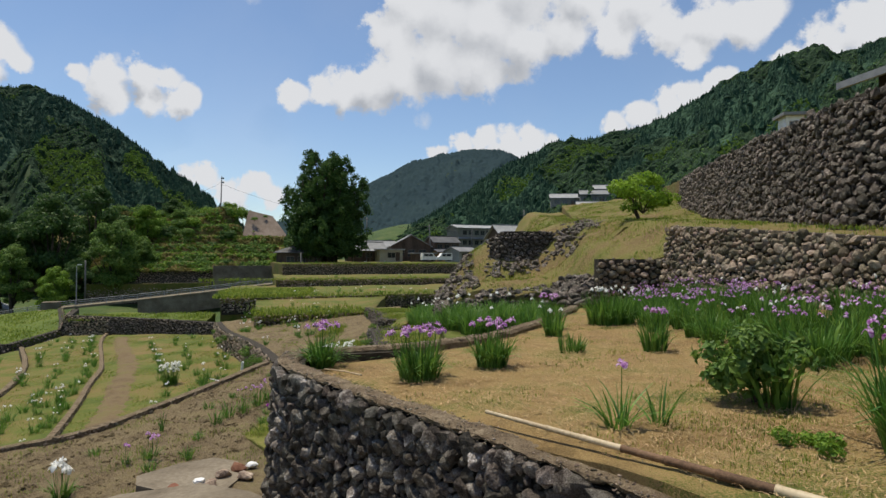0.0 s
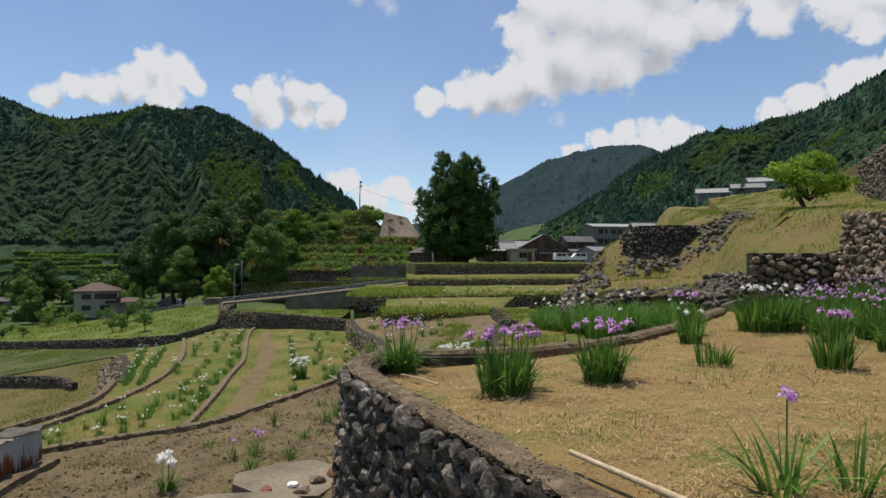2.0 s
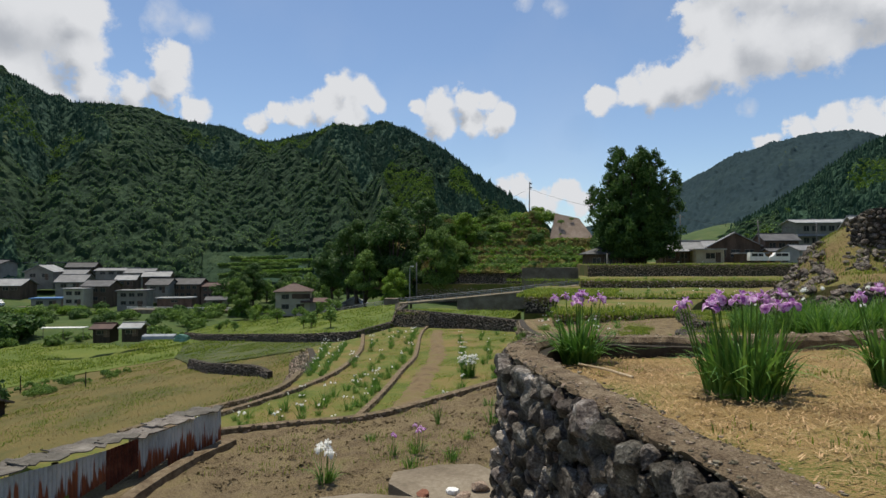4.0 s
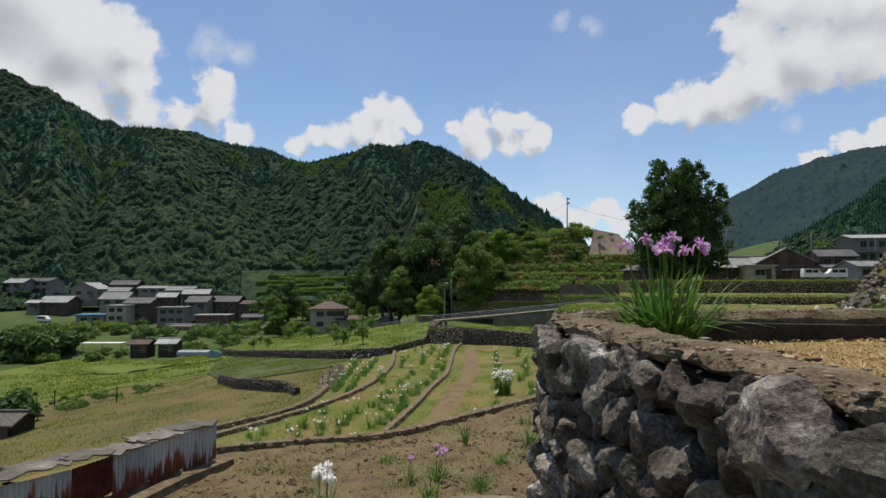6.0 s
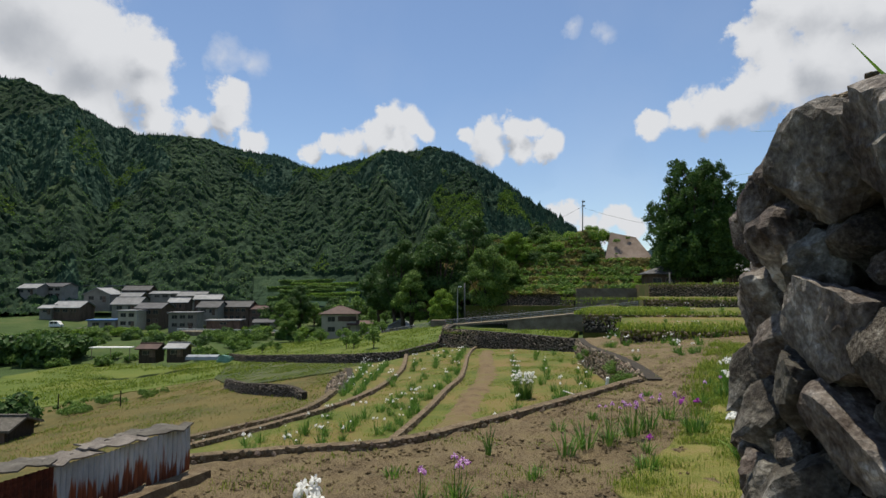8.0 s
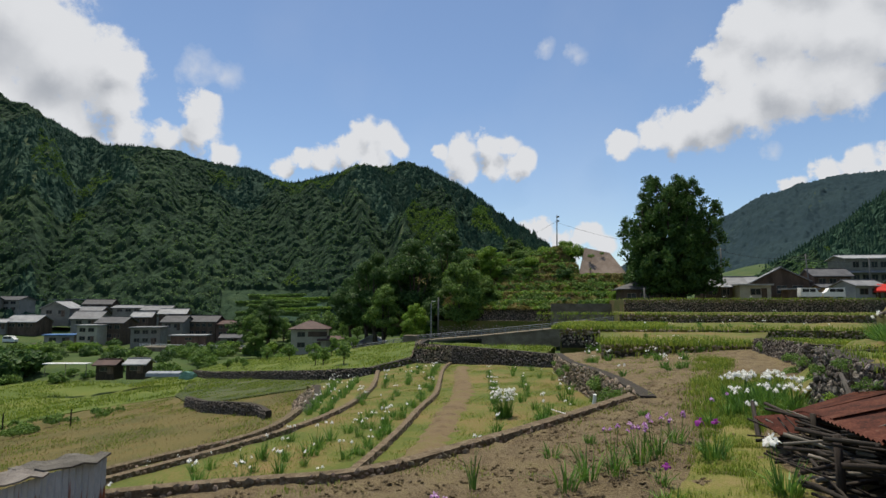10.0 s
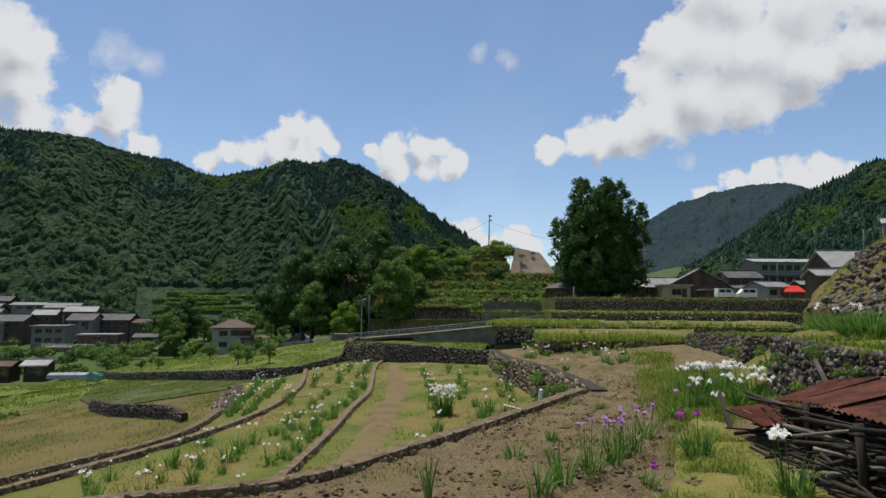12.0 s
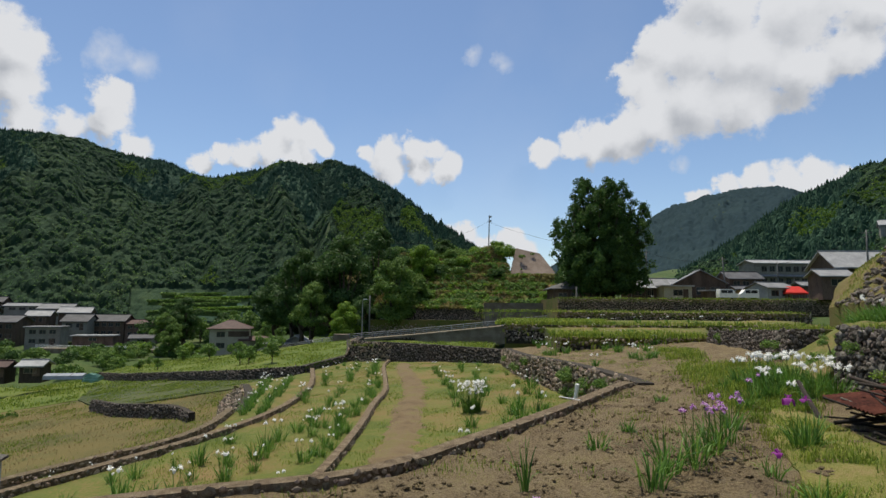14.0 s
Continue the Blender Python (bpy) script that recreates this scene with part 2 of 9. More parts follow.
def make_materials():
    M = MAT
    M["soil"] = surf("dry soil", [(0.15, (0.0719, 0.0495, 0.0258)), (0.42, (0.1566, 0.1155, 0.0628)), (0.65, (0.2436, 0.187, 0.1049)), (0.85, (0.145, 0.132, 0.0387))], 1.4, 26, 0.95, 1.0, 16, 0.14, 0, 0, 0.3, 0, (1, 1, 1), 0, 0.6, False, 2.8)
    M["mulch"] = surf("straw mulch", [(0.18, (0.1, 0.0608, 0.0246)), (0.38, (0.215, 0.1392, 0.0541)), (0.54, (0.32, 0.2205, 0.0902)), (0.63, (0.15, 0.1421, 0.0328)), (0.72, (0.09, 0.1127, 0.0205))], 0.7, 55, 0.95, 1.0, 60, 0.03, 0, 0, 0.3, 0, (1, 1, 1), 0, 0.45, False, 2.0)
    M["field"] = surf("mossy field", [(0.3, (0.0616, 0.0864, 0.0126)), (0.45, (0.1008, 0.1188, 0.0198)), (0.56, (0.1512, 0.1242, 0.0378)), (0.72, (0.1848, 0.1242, 0.0495))], 0.35, 9, 0.95, 0.6, 14, 0.05, 0)
    # Dry grass tone set a little darker for a cloud's shadow on the field.
    M["drygrass"] = surf("mown dry grass", [(0.22, (0.045, 0.0576, 0.0122)), (0.42, (0.0855, 0.0786, 0.0229)), (0.6, (0.135, 0.1048, 0.0344)), (0.78, (0.054, 0.0698, 0.0138))], 0.16, 6, 0.95, 0.6, 8, 0.06, 0)
    M["meadow"] = surf("green meadow", [(0.25, (0.056, 0.0886, 0.0126)), (0.5, (0.0952, 0.1296, 0.0198)), (0.75, (0.14, 0.1512, 0.0315))], 0.12, 5, 0.95, 0.6, 6, 0.08, 0)
    M["darkfield"] = surf("mown pond-side grass", [(0.25, (0.04, 0.0582, 0.0187)), (0.5, (0.06, 0.0757, 0.0272)), (0.75, (0.09, 0.097, 0.0357))], 0.2, 7, 0.95, 0.4, 8, 0.05, 0)
    M["slope"] = surf("dry grassy slope", [(0.2, (0.1, 0.0666, 0.0312)), (0.4, (0.17, 0.1225, 0.0492)), (0.56, (0.15, 0.1372, 0.0369)), (0.74, (0.09, 0.1127, 0.0213))], 0.45, 10, 0.95, 1.0, 9, 0.1, 0)
    M["ground"] = surf("valley ground", [(0.3, (0.025, 0.05, 0.01)), (0.5, (0.045, 0.08, 0.016)), (0.7, (0.085, 0.10, 0.03))], 0.1, 3, 0.95, 0.6, 3, 0.15, 0)
    M["hillside"] = surf("forest floor", [(0.3, (0.016, 0.032, 0.010)), (0.7, (0.034, 0.060, 0.018))], 0.05, 0.6, 0.95, 0.4, 0.5, 0.5, 0)
    M["rock"] = surf("dark weathered stone", [(0.12, (0.0125, 0.0095, 0.0072)), (0.34, (0.0487, 0.0379, 0.0302)), (0.52, (0.0998, 0.0853, 0.0722)), (0.68, (0.1654, 0.1485, 0.1279)), (0.8, (0.2496, 0.2275, 0.2034)), (0.9, (0.4118, 0.3855, 0.3542))], 4.5, 60, 0.8, 0.7, 34, 0.03, 0.45, 0, 0.3, 0, (1, 1, 1), 0, 0.35, False, 3.2)
    M["rock_packed"] = surf("dark weathered stones", [(0.12, (0.016, 0.012, 0.009)), (0.34, (0.06, 0.046, 0.036)), (0.52, (0.125, 0.105, 0.088)), (0.68, (0.21, 0.185, 0.155)), (0.80, (0.32, 0.29, 0.25)), (0.9, (0.62, 0.57, 0.50))], 7.0, 110, 0.85, 1.0, 42, 0.045, 0, 0.4, 0.3, 0, (1, 1, 1), 0, 0.5, False, 2.6)
    M["rock_piece"] = surf("brown field stone, single", [(0.2, (0.06, 0.0436, 0.029)), (0.4, (0.16, 0.1232, 0.0862)), (0.6, (0.3, 0.2473, 0.1804)), (0.78, (0.5, 0.4365, 0.3432))], 3.0, 22, 0.88, 1.0, 14, 0.06, 0.55)
    M["rockfar"] = surf("brown field stone", [(0.2, (0.06, 0.0436, 0.029)), (0.4, (0.16, 0.1232, 0.0862)), (0.6, (0.3, 0.2473, 0.1804)), (0.78, (0.5, 0.4365, 0.3432))], 3.0, 22, 0.88, 1.0, 14, 0.06, 0, 0.55)
    M["core"] = surf("earth between stones", [(0.3, (0.022, 0.018, 0.014)), (0.7, (0.06, 0.05, 0.038))], 4, 20, 0.95, 0.6, 20, 0.03, 0)
    M["cement"] = surf("worn earthy cement", [(0.15, (0.0396, 0.0258, 0.0145)), (0.4, (0.108, 0.078, 0.0465)), (0.6, (0.18, 0.1392, 0.0871)), (0.8, (0.288, 0.2377, 0.1626))], 5.0, 70, 0.95, 1.0, 60, 0.03, 0.1, 0, 0.3, 0, (1, 1, 1), 0, 0.55, False, 2.2)
    M["concrete"] = surf("stained concrete", [(0.22, (0.09, 0.0698, 0.0475)), (0.5, (0.175, 0.1436, 0.1038)), (0.75, (0.27, 0.2309, 0.1742))], 0.7, 9, 0.9, 0.3, 12, 0.03, 0.1)
    M["sprayed"] = surf("sprayed brown concrete", [(0.25, (0.14, 0.105, 0.085)), (0.5, (0.20, 0.155, 0.125)), (0.75, (0.26, 0.21, 0.175))], 0.5, 3, 0.9, 0.5, 2, 0.1, 0)
    M["blade"] = surf("iris leaf", [(0.25, (0.0493, 0.1281, 0.022)), (0.5, (0.0986, 0.2196, 0.034)), (0.75, (0.203, 0.3294, 0.055))], 6, 60, 0.5, 0, 1, 0.01, 0.2, 0.3, 0.35, 0, (1, 1, 0.15), 0.35, 0.3)
    M["petal_purple"] = surf("purple petal", [(0.25, (0.17, 0.0263, 0.207)), (0.42, (0.357, 0.1275, 0.396)), (0.55, (0.561, 0.3375, 0.594)), (0.75, (0.731, 0.5775, 0.765))], 26, 120, 0.6, 0, 1, 0.01, 0.2, 0.2, 0.2, 0, (1, 1, 1), 0.3, 0.3, False, 2.2)
    M["moss"] = surf("yellow-green mossy ground", [(0.25, (0.09, 0.105, 0.02)), (0.45, (0.165, 0.17, 0.035)), (0.6, (0.22, 0.185, 0.06)), (0.78, (0.26, 0.20, 0.09))], 1.3, 22, 0.95, 1.0, 24, 0.06, 0, 0, 0.3, 0, (1, 1, 1), 0, 0.5, False, 1.9)
    M["trodden"] = surf("trodden brown soil", [(0.25, (0.0928, 0.0638, 0.0327)), (0.5, (0.1624, 0.1155, 0.0619)), (0.75, (0.1334, 0.1265, 0.0344))], 0.9, 12, 0.95, 0.8, 12, 0.05, 0)
    M["petal_dark"] = surf("dark magenta petal", [(0.3, (0.16, 0.015, 0.17)), (0.7, (0.36, 0.05, 0.36))], 30, 120, 0.6, 0, 1, 0.01, 0.2, 0.2, 0.2, 0, (1, 1, 1), 0.3, 0.3)
    M["petal_white"] = surf("white petal", [(0.3, (0.72, 0.73, 0.70)), (0.7, (0.87, 0.87, 0.86))], 30, 120, 0.6, 0, 1, 0.01, 0.08, 0.06, 0.2, 0, (1, 1, 1), 0.3, 0.3)
    M["leaf_dark"] = surf("dark tree leaf", [(0.25, (0.034, 0.078, 0.02)), (0.5, (0.06, 0.125, 0.03)), (0.75, (0.10, 0.185, 0.045))], 0.5, 3, 0.6, 0, 1, 0.01, 0, 0.35, 0.3, 0, (1, 1, 1), 0.35)
    M["leaf_mid"] = surf("green bush leaf", [(0.25, (0.07, 0.14, 0.026)), (0.5, (0.125, 0.22, 0.042)), (0.75, (0.19, 0.295, 0.065))], 0.6, 4, 0.6, 0, 1, 0.01, 0, 0.35, 0.3, 0, (1, 1, 1), 0.35)
    M["leaf_light"] = surf("yellow-green leaf", [(0.3, (0.10, 0.19, 0.02)), (0.5, (0.16, 0.28, 0.03)), (0.7, (0.24, 0.36, 0.05))], 1.0, 6, 0.6, 0, 1, 0.01, 0, 0.3, 0.3, 0, (1, 1, 1), 0.35)
    M["leaf_bright"] = surf("bright maple leaf", [(0.3, (0.14, 0.25, 0.02)), (0.5, (0.22, 0.36, 0.03)), (0.7, (0.32, 0.46, 0.06))], 1.0, 6, 0.6, 0, 1, 0.01, 0, 0.25, 0.3, 0, (1, 1, 1), 0.45)
    # One wood in two tones: lit outer leaves, shaded inner crowns painted darker.
    M["forest"] = surf("mixed forest leaves, painted sunlit", [(0.25, (0.049, 0.1002, 0.0379)), (0.45, (0.0749, 0.145, 0.0504)), (0.62, (0.1093, 0.1934, 0.0661)), (0.8, (0.1728, 0.2591, 0.0787))], 0.02, 0.16, 0.85, 0, 1, 0.01, 0, 0.35, 0.1, 0, (1, 1, 1), 0.25, 0.45)
    M["forest_shade"] = surf("inner forest crowns, shade in the colour", [(0.25, (0.0151, 0.0333, 0.0195)), (0.45, (0.0232, 0.0472, 0.025)), (0.62, (0.0338, 0.0624, 0.0321)), (0.8, (0.0581, 0.0902, 0.0402))], 0.02, 0.16, 0.9, 1.0, 1.3, 0.7, 0, 0, 0.1, 0, (1, 1, 1), 0, 0.45)
    # Cedar and inner crown tones are lifted and blued to imitate haze.
    M["conifer"] = surf("dark cedar crowns, blued for haze", [(0.25, (0.0243, 0.0549, 0.0361)), (0.5, (0.0354, 0.0745, 0.0475)), (0.75, (0.0558, 0.1044, 0.0585))], 0.018, 0.22, 0.9, 0.8, 1.4, 0.5, 0, 0.2, 0.1, 0, (1, 1, 1), 0, 0.5)
    M["bamboo_wood"] = surf("yellow-green bamboo grove", [(0.25, (0.0576, 0.113, 0.0198)), (0.5, (0.0922, 0.1621, 0.0281)), (0.75, (0.1382, 0.2113, 0.0413))], 0.05, 0.6, 0.8, 0, 1, 0.01, 0, 0.3, 0.1, 0, (1, 1, 1), 0.3, 0.35)
    M["weed_dry"] = surf("yellowing weed leaf", [(0.25, (0.13, 0.12, 0.032)), (0.5, (0.20, 0.18, 0.055)), (0.75, (0.27, 0.235, 0.085))], 0.6, 4, 0.7, 0, 1, 0.01, 0, 0.35, 0.2, 0, (1, 1, 1), 0.3)
    # The extra blue stands in for haze before the far mountain.
    M["forest_haze"] = surf("far conifer crowns, tinted for haze", [(0.3, (0.0313, 0.0596, 0.0731)), (0.5, (0.0375, 0.069, 0.0832)), (0.7, (0.0453, 0.08, 0.0913))], 0.006, 0.04, 0.9, 0, 1, 0.01, 0, 0.1, 0.1, 0, (1, 1, 1), 0.4, 0.35)
    M["bark"] = surf("grey brown bark", [(0.3, (0.035, 0.027, 0.02)), (0.7, (0.11, 0.09, 0.07))], 3, 20, 0.9, 0.8, 14, 0.03, 0.1, 0, 0.3, 0, (1, 1, 0.3))
    M["straw"] = surf("dry straw", [(0.3, (0.22, 0.14, 0.06)), (0.7, (0.46, 0.34, 0.175))], 5, 60, 0.9, 0, 1, 0.01, 0, 0.35)
    M["grass"] = surf("grass blade", [(0.25, (0.108, 0.1782, 0.0198)), (0.5, (0.186, 0.2645, 0.0324)), (0.75, (0.3, 0.3105, 0.063))], 1, 8, 0.7, 0, 1, 0.01, 0, 0.4, 0.3, 0, (1, 1, 1), 0.4)
    M["bamboo"] = surf("dried bamboo", [(0.3, (0.34, 0.25, 0.15)), (0.5, (0.50, 0.40, 0.26)), (0.7, (0.60, 0.50, 0.35))], 1.5, 30, 0.6, 0.2, 60, 0.01, 0.05, 0, 0.4)
    M["bamboo_dark"] = surf("rotten bamboo", [(0.3, (0.06, 0.035, 0.02)), (0.7, (0.22, 0.13, 0.075))], 3, 30, 0.8, 0.4, 40, 0.02, 0.05)
    M["wood_dark"] = surf("blackened wood", [(0.3, (0.012, 0.010, 0.008)), (0.7, (0.05, 0.038, 0.03))], 3, 30, 0.85, 0.6, 30, 0.02, 0.3, 0, 0.3, 0, (1, 1, 0.2))
    M["wood_grey"] = surf("weathered wood", [(0.3, (0.11, 0.095, 0.08)), (0.7, (0.26, 0.23, 0.195))], 3, 30, 0.85, 0.5, 30, 0.02, 0.2)
    M["rust"] = surf("rusted sheet iron", [(0.3, (0.03, 0.0101, 0.0072)), (0.48, (0.0788, 0.0216, 0.013)), (0.62, (0.1237, 0.0374, 0.0216)), (0.75, (0.15, 0.072, 0.0504))], 2.5, 26, 0.85, 0.4, 25, 0.01, 0.1, 0, 0.3, 0.1)
    M["tin"] = tin_sheet()
    M["slate"] = surf("grey-brown roof sheet", [(0.2, (0.06, 0.052, 0.044)), (0.45, (0.125, 0.112, 0.098)), (0.65, (0.20, 0.183, 0.16)), (0.8, (0.30, 0.28, 0.25))], 2.5, 30, 0.9, 0.8, 30, 0.03, 0.25)
    M["roof_dark"] = surf("dark grey roof tiles", [(0.3, (0.04, 0.04, 0.043)), (0.7, (0.10, 0.10, 0.105))], 0.6, 4, 0.6, 0.4, 4, 0.05, 0.2)
    M["roof_light"] = surf("pale grey roof", [(0.3, (0.17, 0.172, 0.18)), (0.7, (0.29, 0.295, 0.30))], 0.6, 4, 0.65, 0.3, 4, 0.05, 0.3)
    M["roof_brown"] = surf("brown roof tiles", [(0.3, (0.05, 0.028, 0.024)), (0.7, (0.10, 0.06, 0.05))], 0.6, 4, 0.7, 0.4, 4, 0.05, 0.1)
    M["roof_blue"] = surf("blue painted roof", [(0.3, (0.06, 0.14, 0.32)), (0.7, (0.10, 0.22, 0.45))], 0.6, 4, 0.6, 0.2, 4, 0.03, 0.1)
    M["plaster"] = surf("pale plaster", [(0.3, (0.192, 0.184, 0.164)), (0.7, (0.296, 0.284, 0.256))], 0.6, 6, 0.9, 0.1, 8, 0.02, 0.2)
    M["beige"] = surf("beige wall board", [(0.3, (0.34, 0.31, 0.24)), (0.7, (0.46, 0.43, 0.35))], 0.6, 6, 0.9, 0.1, 8, 0.02, 0.12)
    M["boards"] = surf("brown wall boards", [(0.3, (0.06, 0.04, 0.03)), (0.7, (0.15, 0.105, 0.08))], 0.8, 8, 0.85, 0.2, 8, 0.02, 0.25, 0, 0.3, 0, (1, 1, 0.3))
    M["ochre"] = surf("ochre clay wall", [(0.3, (0.30, 0.19, 0.09)), (0.7, (0.42, 0.29, 0.15))], 0.8, 8, 0.9, 0.2, 8, 0.02, 0.1)
    M["greyblue"] = surf("blue-grey sheet wall", [(0.3, (0.22, 0.25, 0.28)), (0.7, (0.33, 0.36, 0.39))], 0.8, 8, 0.7, 0.2, 8, 0.02, 0.1)
    M["red"] = surf("red tarpaulin", [(0.3, (0.62, 0.03, 0.02)), (0.7, (0.75, 0.06, 0.04))], 1, 8, 0.6, 0.2, 3, 0.05, 0)
    M["white"] = surf("white paint", [(0.3, (0.70, 0.70, 0.69)), (0.7, (0.82, 0.82, 0.81))], 2, 20, 0.6, 0.05, 20, 0.01, 0.05)
    M["green_net"] = surf("blue-green netting", [(0.3, (0.10, 0.22, 0.17)), (0.7, (0.18, 0.33, 0.27))], 1.5, 12, 0.8, 0.5, 10, 0.05, 0)
    M["glass"] = surf("dark window glass", [(0.3, (0.02, 0.024, 0.028)), (0.7, (0.05, 0.055, 0.06))], 0.8, 4, 0.15, 0, 1, 0.01, 0.3, 0, 0.6)
    M["iron"] = surf("galvanised rail", [(0.3, (0.24, 0.245, 0.25)), (0.7, (0.36, 0.365, 0.37))], 2, 20, 0.6, 0, 1, 0.01, 0.1, 0, 0.4, 0.3)
    M["pole"] = surf("grey pole", [(0.3, (0.10, 0.10, 0.10)), (0.7, (0.17, 0.17, 0.165))], 1, 10, 0.8, 0.1, 10, 0.01, 0.1)
    M["yellow"] = surf("yellow guard", [(0.3, (0.60, 0.42, 0.03)), (0.7, (0.70, 0.50, 0.05))], 2, 20, 0.6, 0.0, 20, 0.01, 0)
    M["brick_red"] = surf("red brick rubble", [(0.3, (0.16, 0.06, 0.04)), (0.7, (0.27, 0.12, 0.08))], 5, 30, 0.9, 0.4, 30, 0.01, 0.2)
    M["tyre"] = surf("black rubber", [(0.3, (0.015, 0.015, 0.015)), (0.7, (0.03, 0.03, 0.03))], 5, 30, 0.8, 0, 30, 0.01, 0)


make_materials()


# ---- mesh helpers ----
from mathutils.geometry import delaunay_2d_cdt

RNG = np.random.default_rng(7)


def smooth(a, b, x):
    t = min(1.0, max(0.0, (x - a) / (b - a)))
    return t * t * (3 - 2 * t)


def mesh_of(name, verts, faces, mat, shade=False):
    me = bpy.data.meshes.new(name)
    me.from_pydata([tuple(v) for v in verts], [], [tuple(f) for f in faces])
    me.materials.append(MAT[mat])
    if shade:
        me.polygons.foreach_set("use_smooth", [True] * len(me.polygons))
    me.update()
    return me


def mesh_np(name, verts, faces, mat, shade=False):
    """A mesh from arrays of places and of triangles or quads."""
    verts, faces = np.asarray(verts, np.float32), np.asarray(faces, np.int32)
    me = bpy.data.meshes.new(name)
    k = faces.shape[1]
    me.vertices.add(len(verts))
    me.vertices.foreach_set("co", verts.ravel())
    me.loops.add(faces.size)
    me.loops.foreach_set("vertex_index", faces.ravel())
    me.polygons.add(len(faces))
    me.polygons.foreach_set("loop_start", np.arange(0, faces.size, k, dtype=np.int32))
    me.polygons.foreach_set("use_smooth", np.full(len(faces), shade))
    me.materials.append(MAT[mat])
    me.update(calc_edges=True)
    return me


def thing(name, label, category, m=None, group="", kind=""):
    """An Empty that holds the parts of one thing."""
    ob = tagged(new(name), label, category, group, kind)
    if m is not None:
        ob.matrix_basis = m
    return ob


def solid(name, me, label, category, m=None, group="", kind=""):
    ob = tagged(new(name, me), label, category, group, kind)
    if m is not None:
        ob.matrix_basis = m
    return ob


def part(name, me, parent, label="", m=None):
    ob = new(name, me)
    ob.parent = parent
    if m is not None:
        ob.matrix_basis = m
    if label:
        ob["label"] = label
    return ob


class Shape:
    """Collects places and faces of one mesh."""

    def __init__(self):
        self.v, self.f = [], []

    def add(self, verts, faces):
        n = len(self.v)
        self.v += [tuple(p) for p in verts]
        self.f += [tuple(i + n for i in f) for f in faces]
        return self

    def box(self, x0, x1, y0, y1, z0, z1, m=None):
        c = [(x, y, z) for z in (z0, z1) for y in (y0, y1) for x in (x0, x1)]
        if m is not None:
            c = [m @ Vector(p) for p in c]
        return self.add(c, [(0, 2, 3, 1), (4, 5, 7, 6), (0, 1, 5, 4), (2, 6, 7, 3), (0, 4, 6, 2), (1, 3, 7, 5)])

    def tube(self, pts, radii, sides=6, caps=True):
        pts = [Vector(p) for p in pts]
        rings = []
        for i, p in enumerate(pts):
            d = (pts[min(i + 1, len(pts) - 1)] - pts[max(i - 1, 0)]).normalized()
            a = d.cross(Vector((0, 0, 1)) if abs(d.z) < 0.9 else Vector((1, 0, 0))).normalized()
            b = d.cross(a)
            r = radii[i] if isinstance(radii, (list, tuple)) else radii
            rings.append([p + (a * math.cos(2 * math.pi * k / sides) + b * math.sin(2 * math.pi * k / sides)) * r for k in range(sides)])
        faces = []
        for i in range(len(pts) - 1):
            for k in range(sides):
                k2 = (k + 1) % sides
                faces.append((i * sides + k, i * sides + k2, (i + 1) * sides + k2, (i + 1) * sides + k))
        if caps:
            faces += [tuple(range(sides))[::-1], tuple(range((len(pts) - 1) * sides, len(pts) * sides))]
        return self.add([p for r in rings for p in r], faces)

    def mesh(self, name, mat, shade=False):
        return mesh_of(name, self.v, self.f, mat, shade)


def along(line, step):
    """Points every step metres along a plan line, ends included."""
    out = []
    for (x0, y0), (x1, y1) in zip(line, line[1:]):
        n = max(1, round(math.hypot(x1 - x0, y1 - y0) / step))
        out += [(x0 + (x1 - x0) * i / n, y0 + (y1 - y0) * i / n) for i in range(n)]
    return out + [tuple(line[-1])]


def rounded(line, times=2):
    """The plan line with its corners cut, so that it bends softly."""
    for _ in range(times):
        out = [line[0]]
        for (x0, y0), (x1, y1) in zip(line, line[1:]):
            out += [(0.75 * x0 + 0.25 * x1, 0.75 * y0 + 0.25 * y1), (0.25 * x0 + 0.75 * x1, 0.25 * y0 + 0.75 * y1)]
        line = out + [line[-1]]
    return line


def inside(x, y, poly):
    hit, j = False, len(poly) - 1
    for i in range(len(poly)):
        (xi, yi), (xj, yj) = poly[i], poly[j]
        if (yi > y) != (yj > y) and x < (xj - xi) * (y - yi) / (yj - yi) + xi:
            hit = not hit
        j = i
    return hit


def lump(x, y, size, seed=0.0):
    return noise.fractal(Vector((x / size, y / size, seed)), 1.0, 2.0, 3)


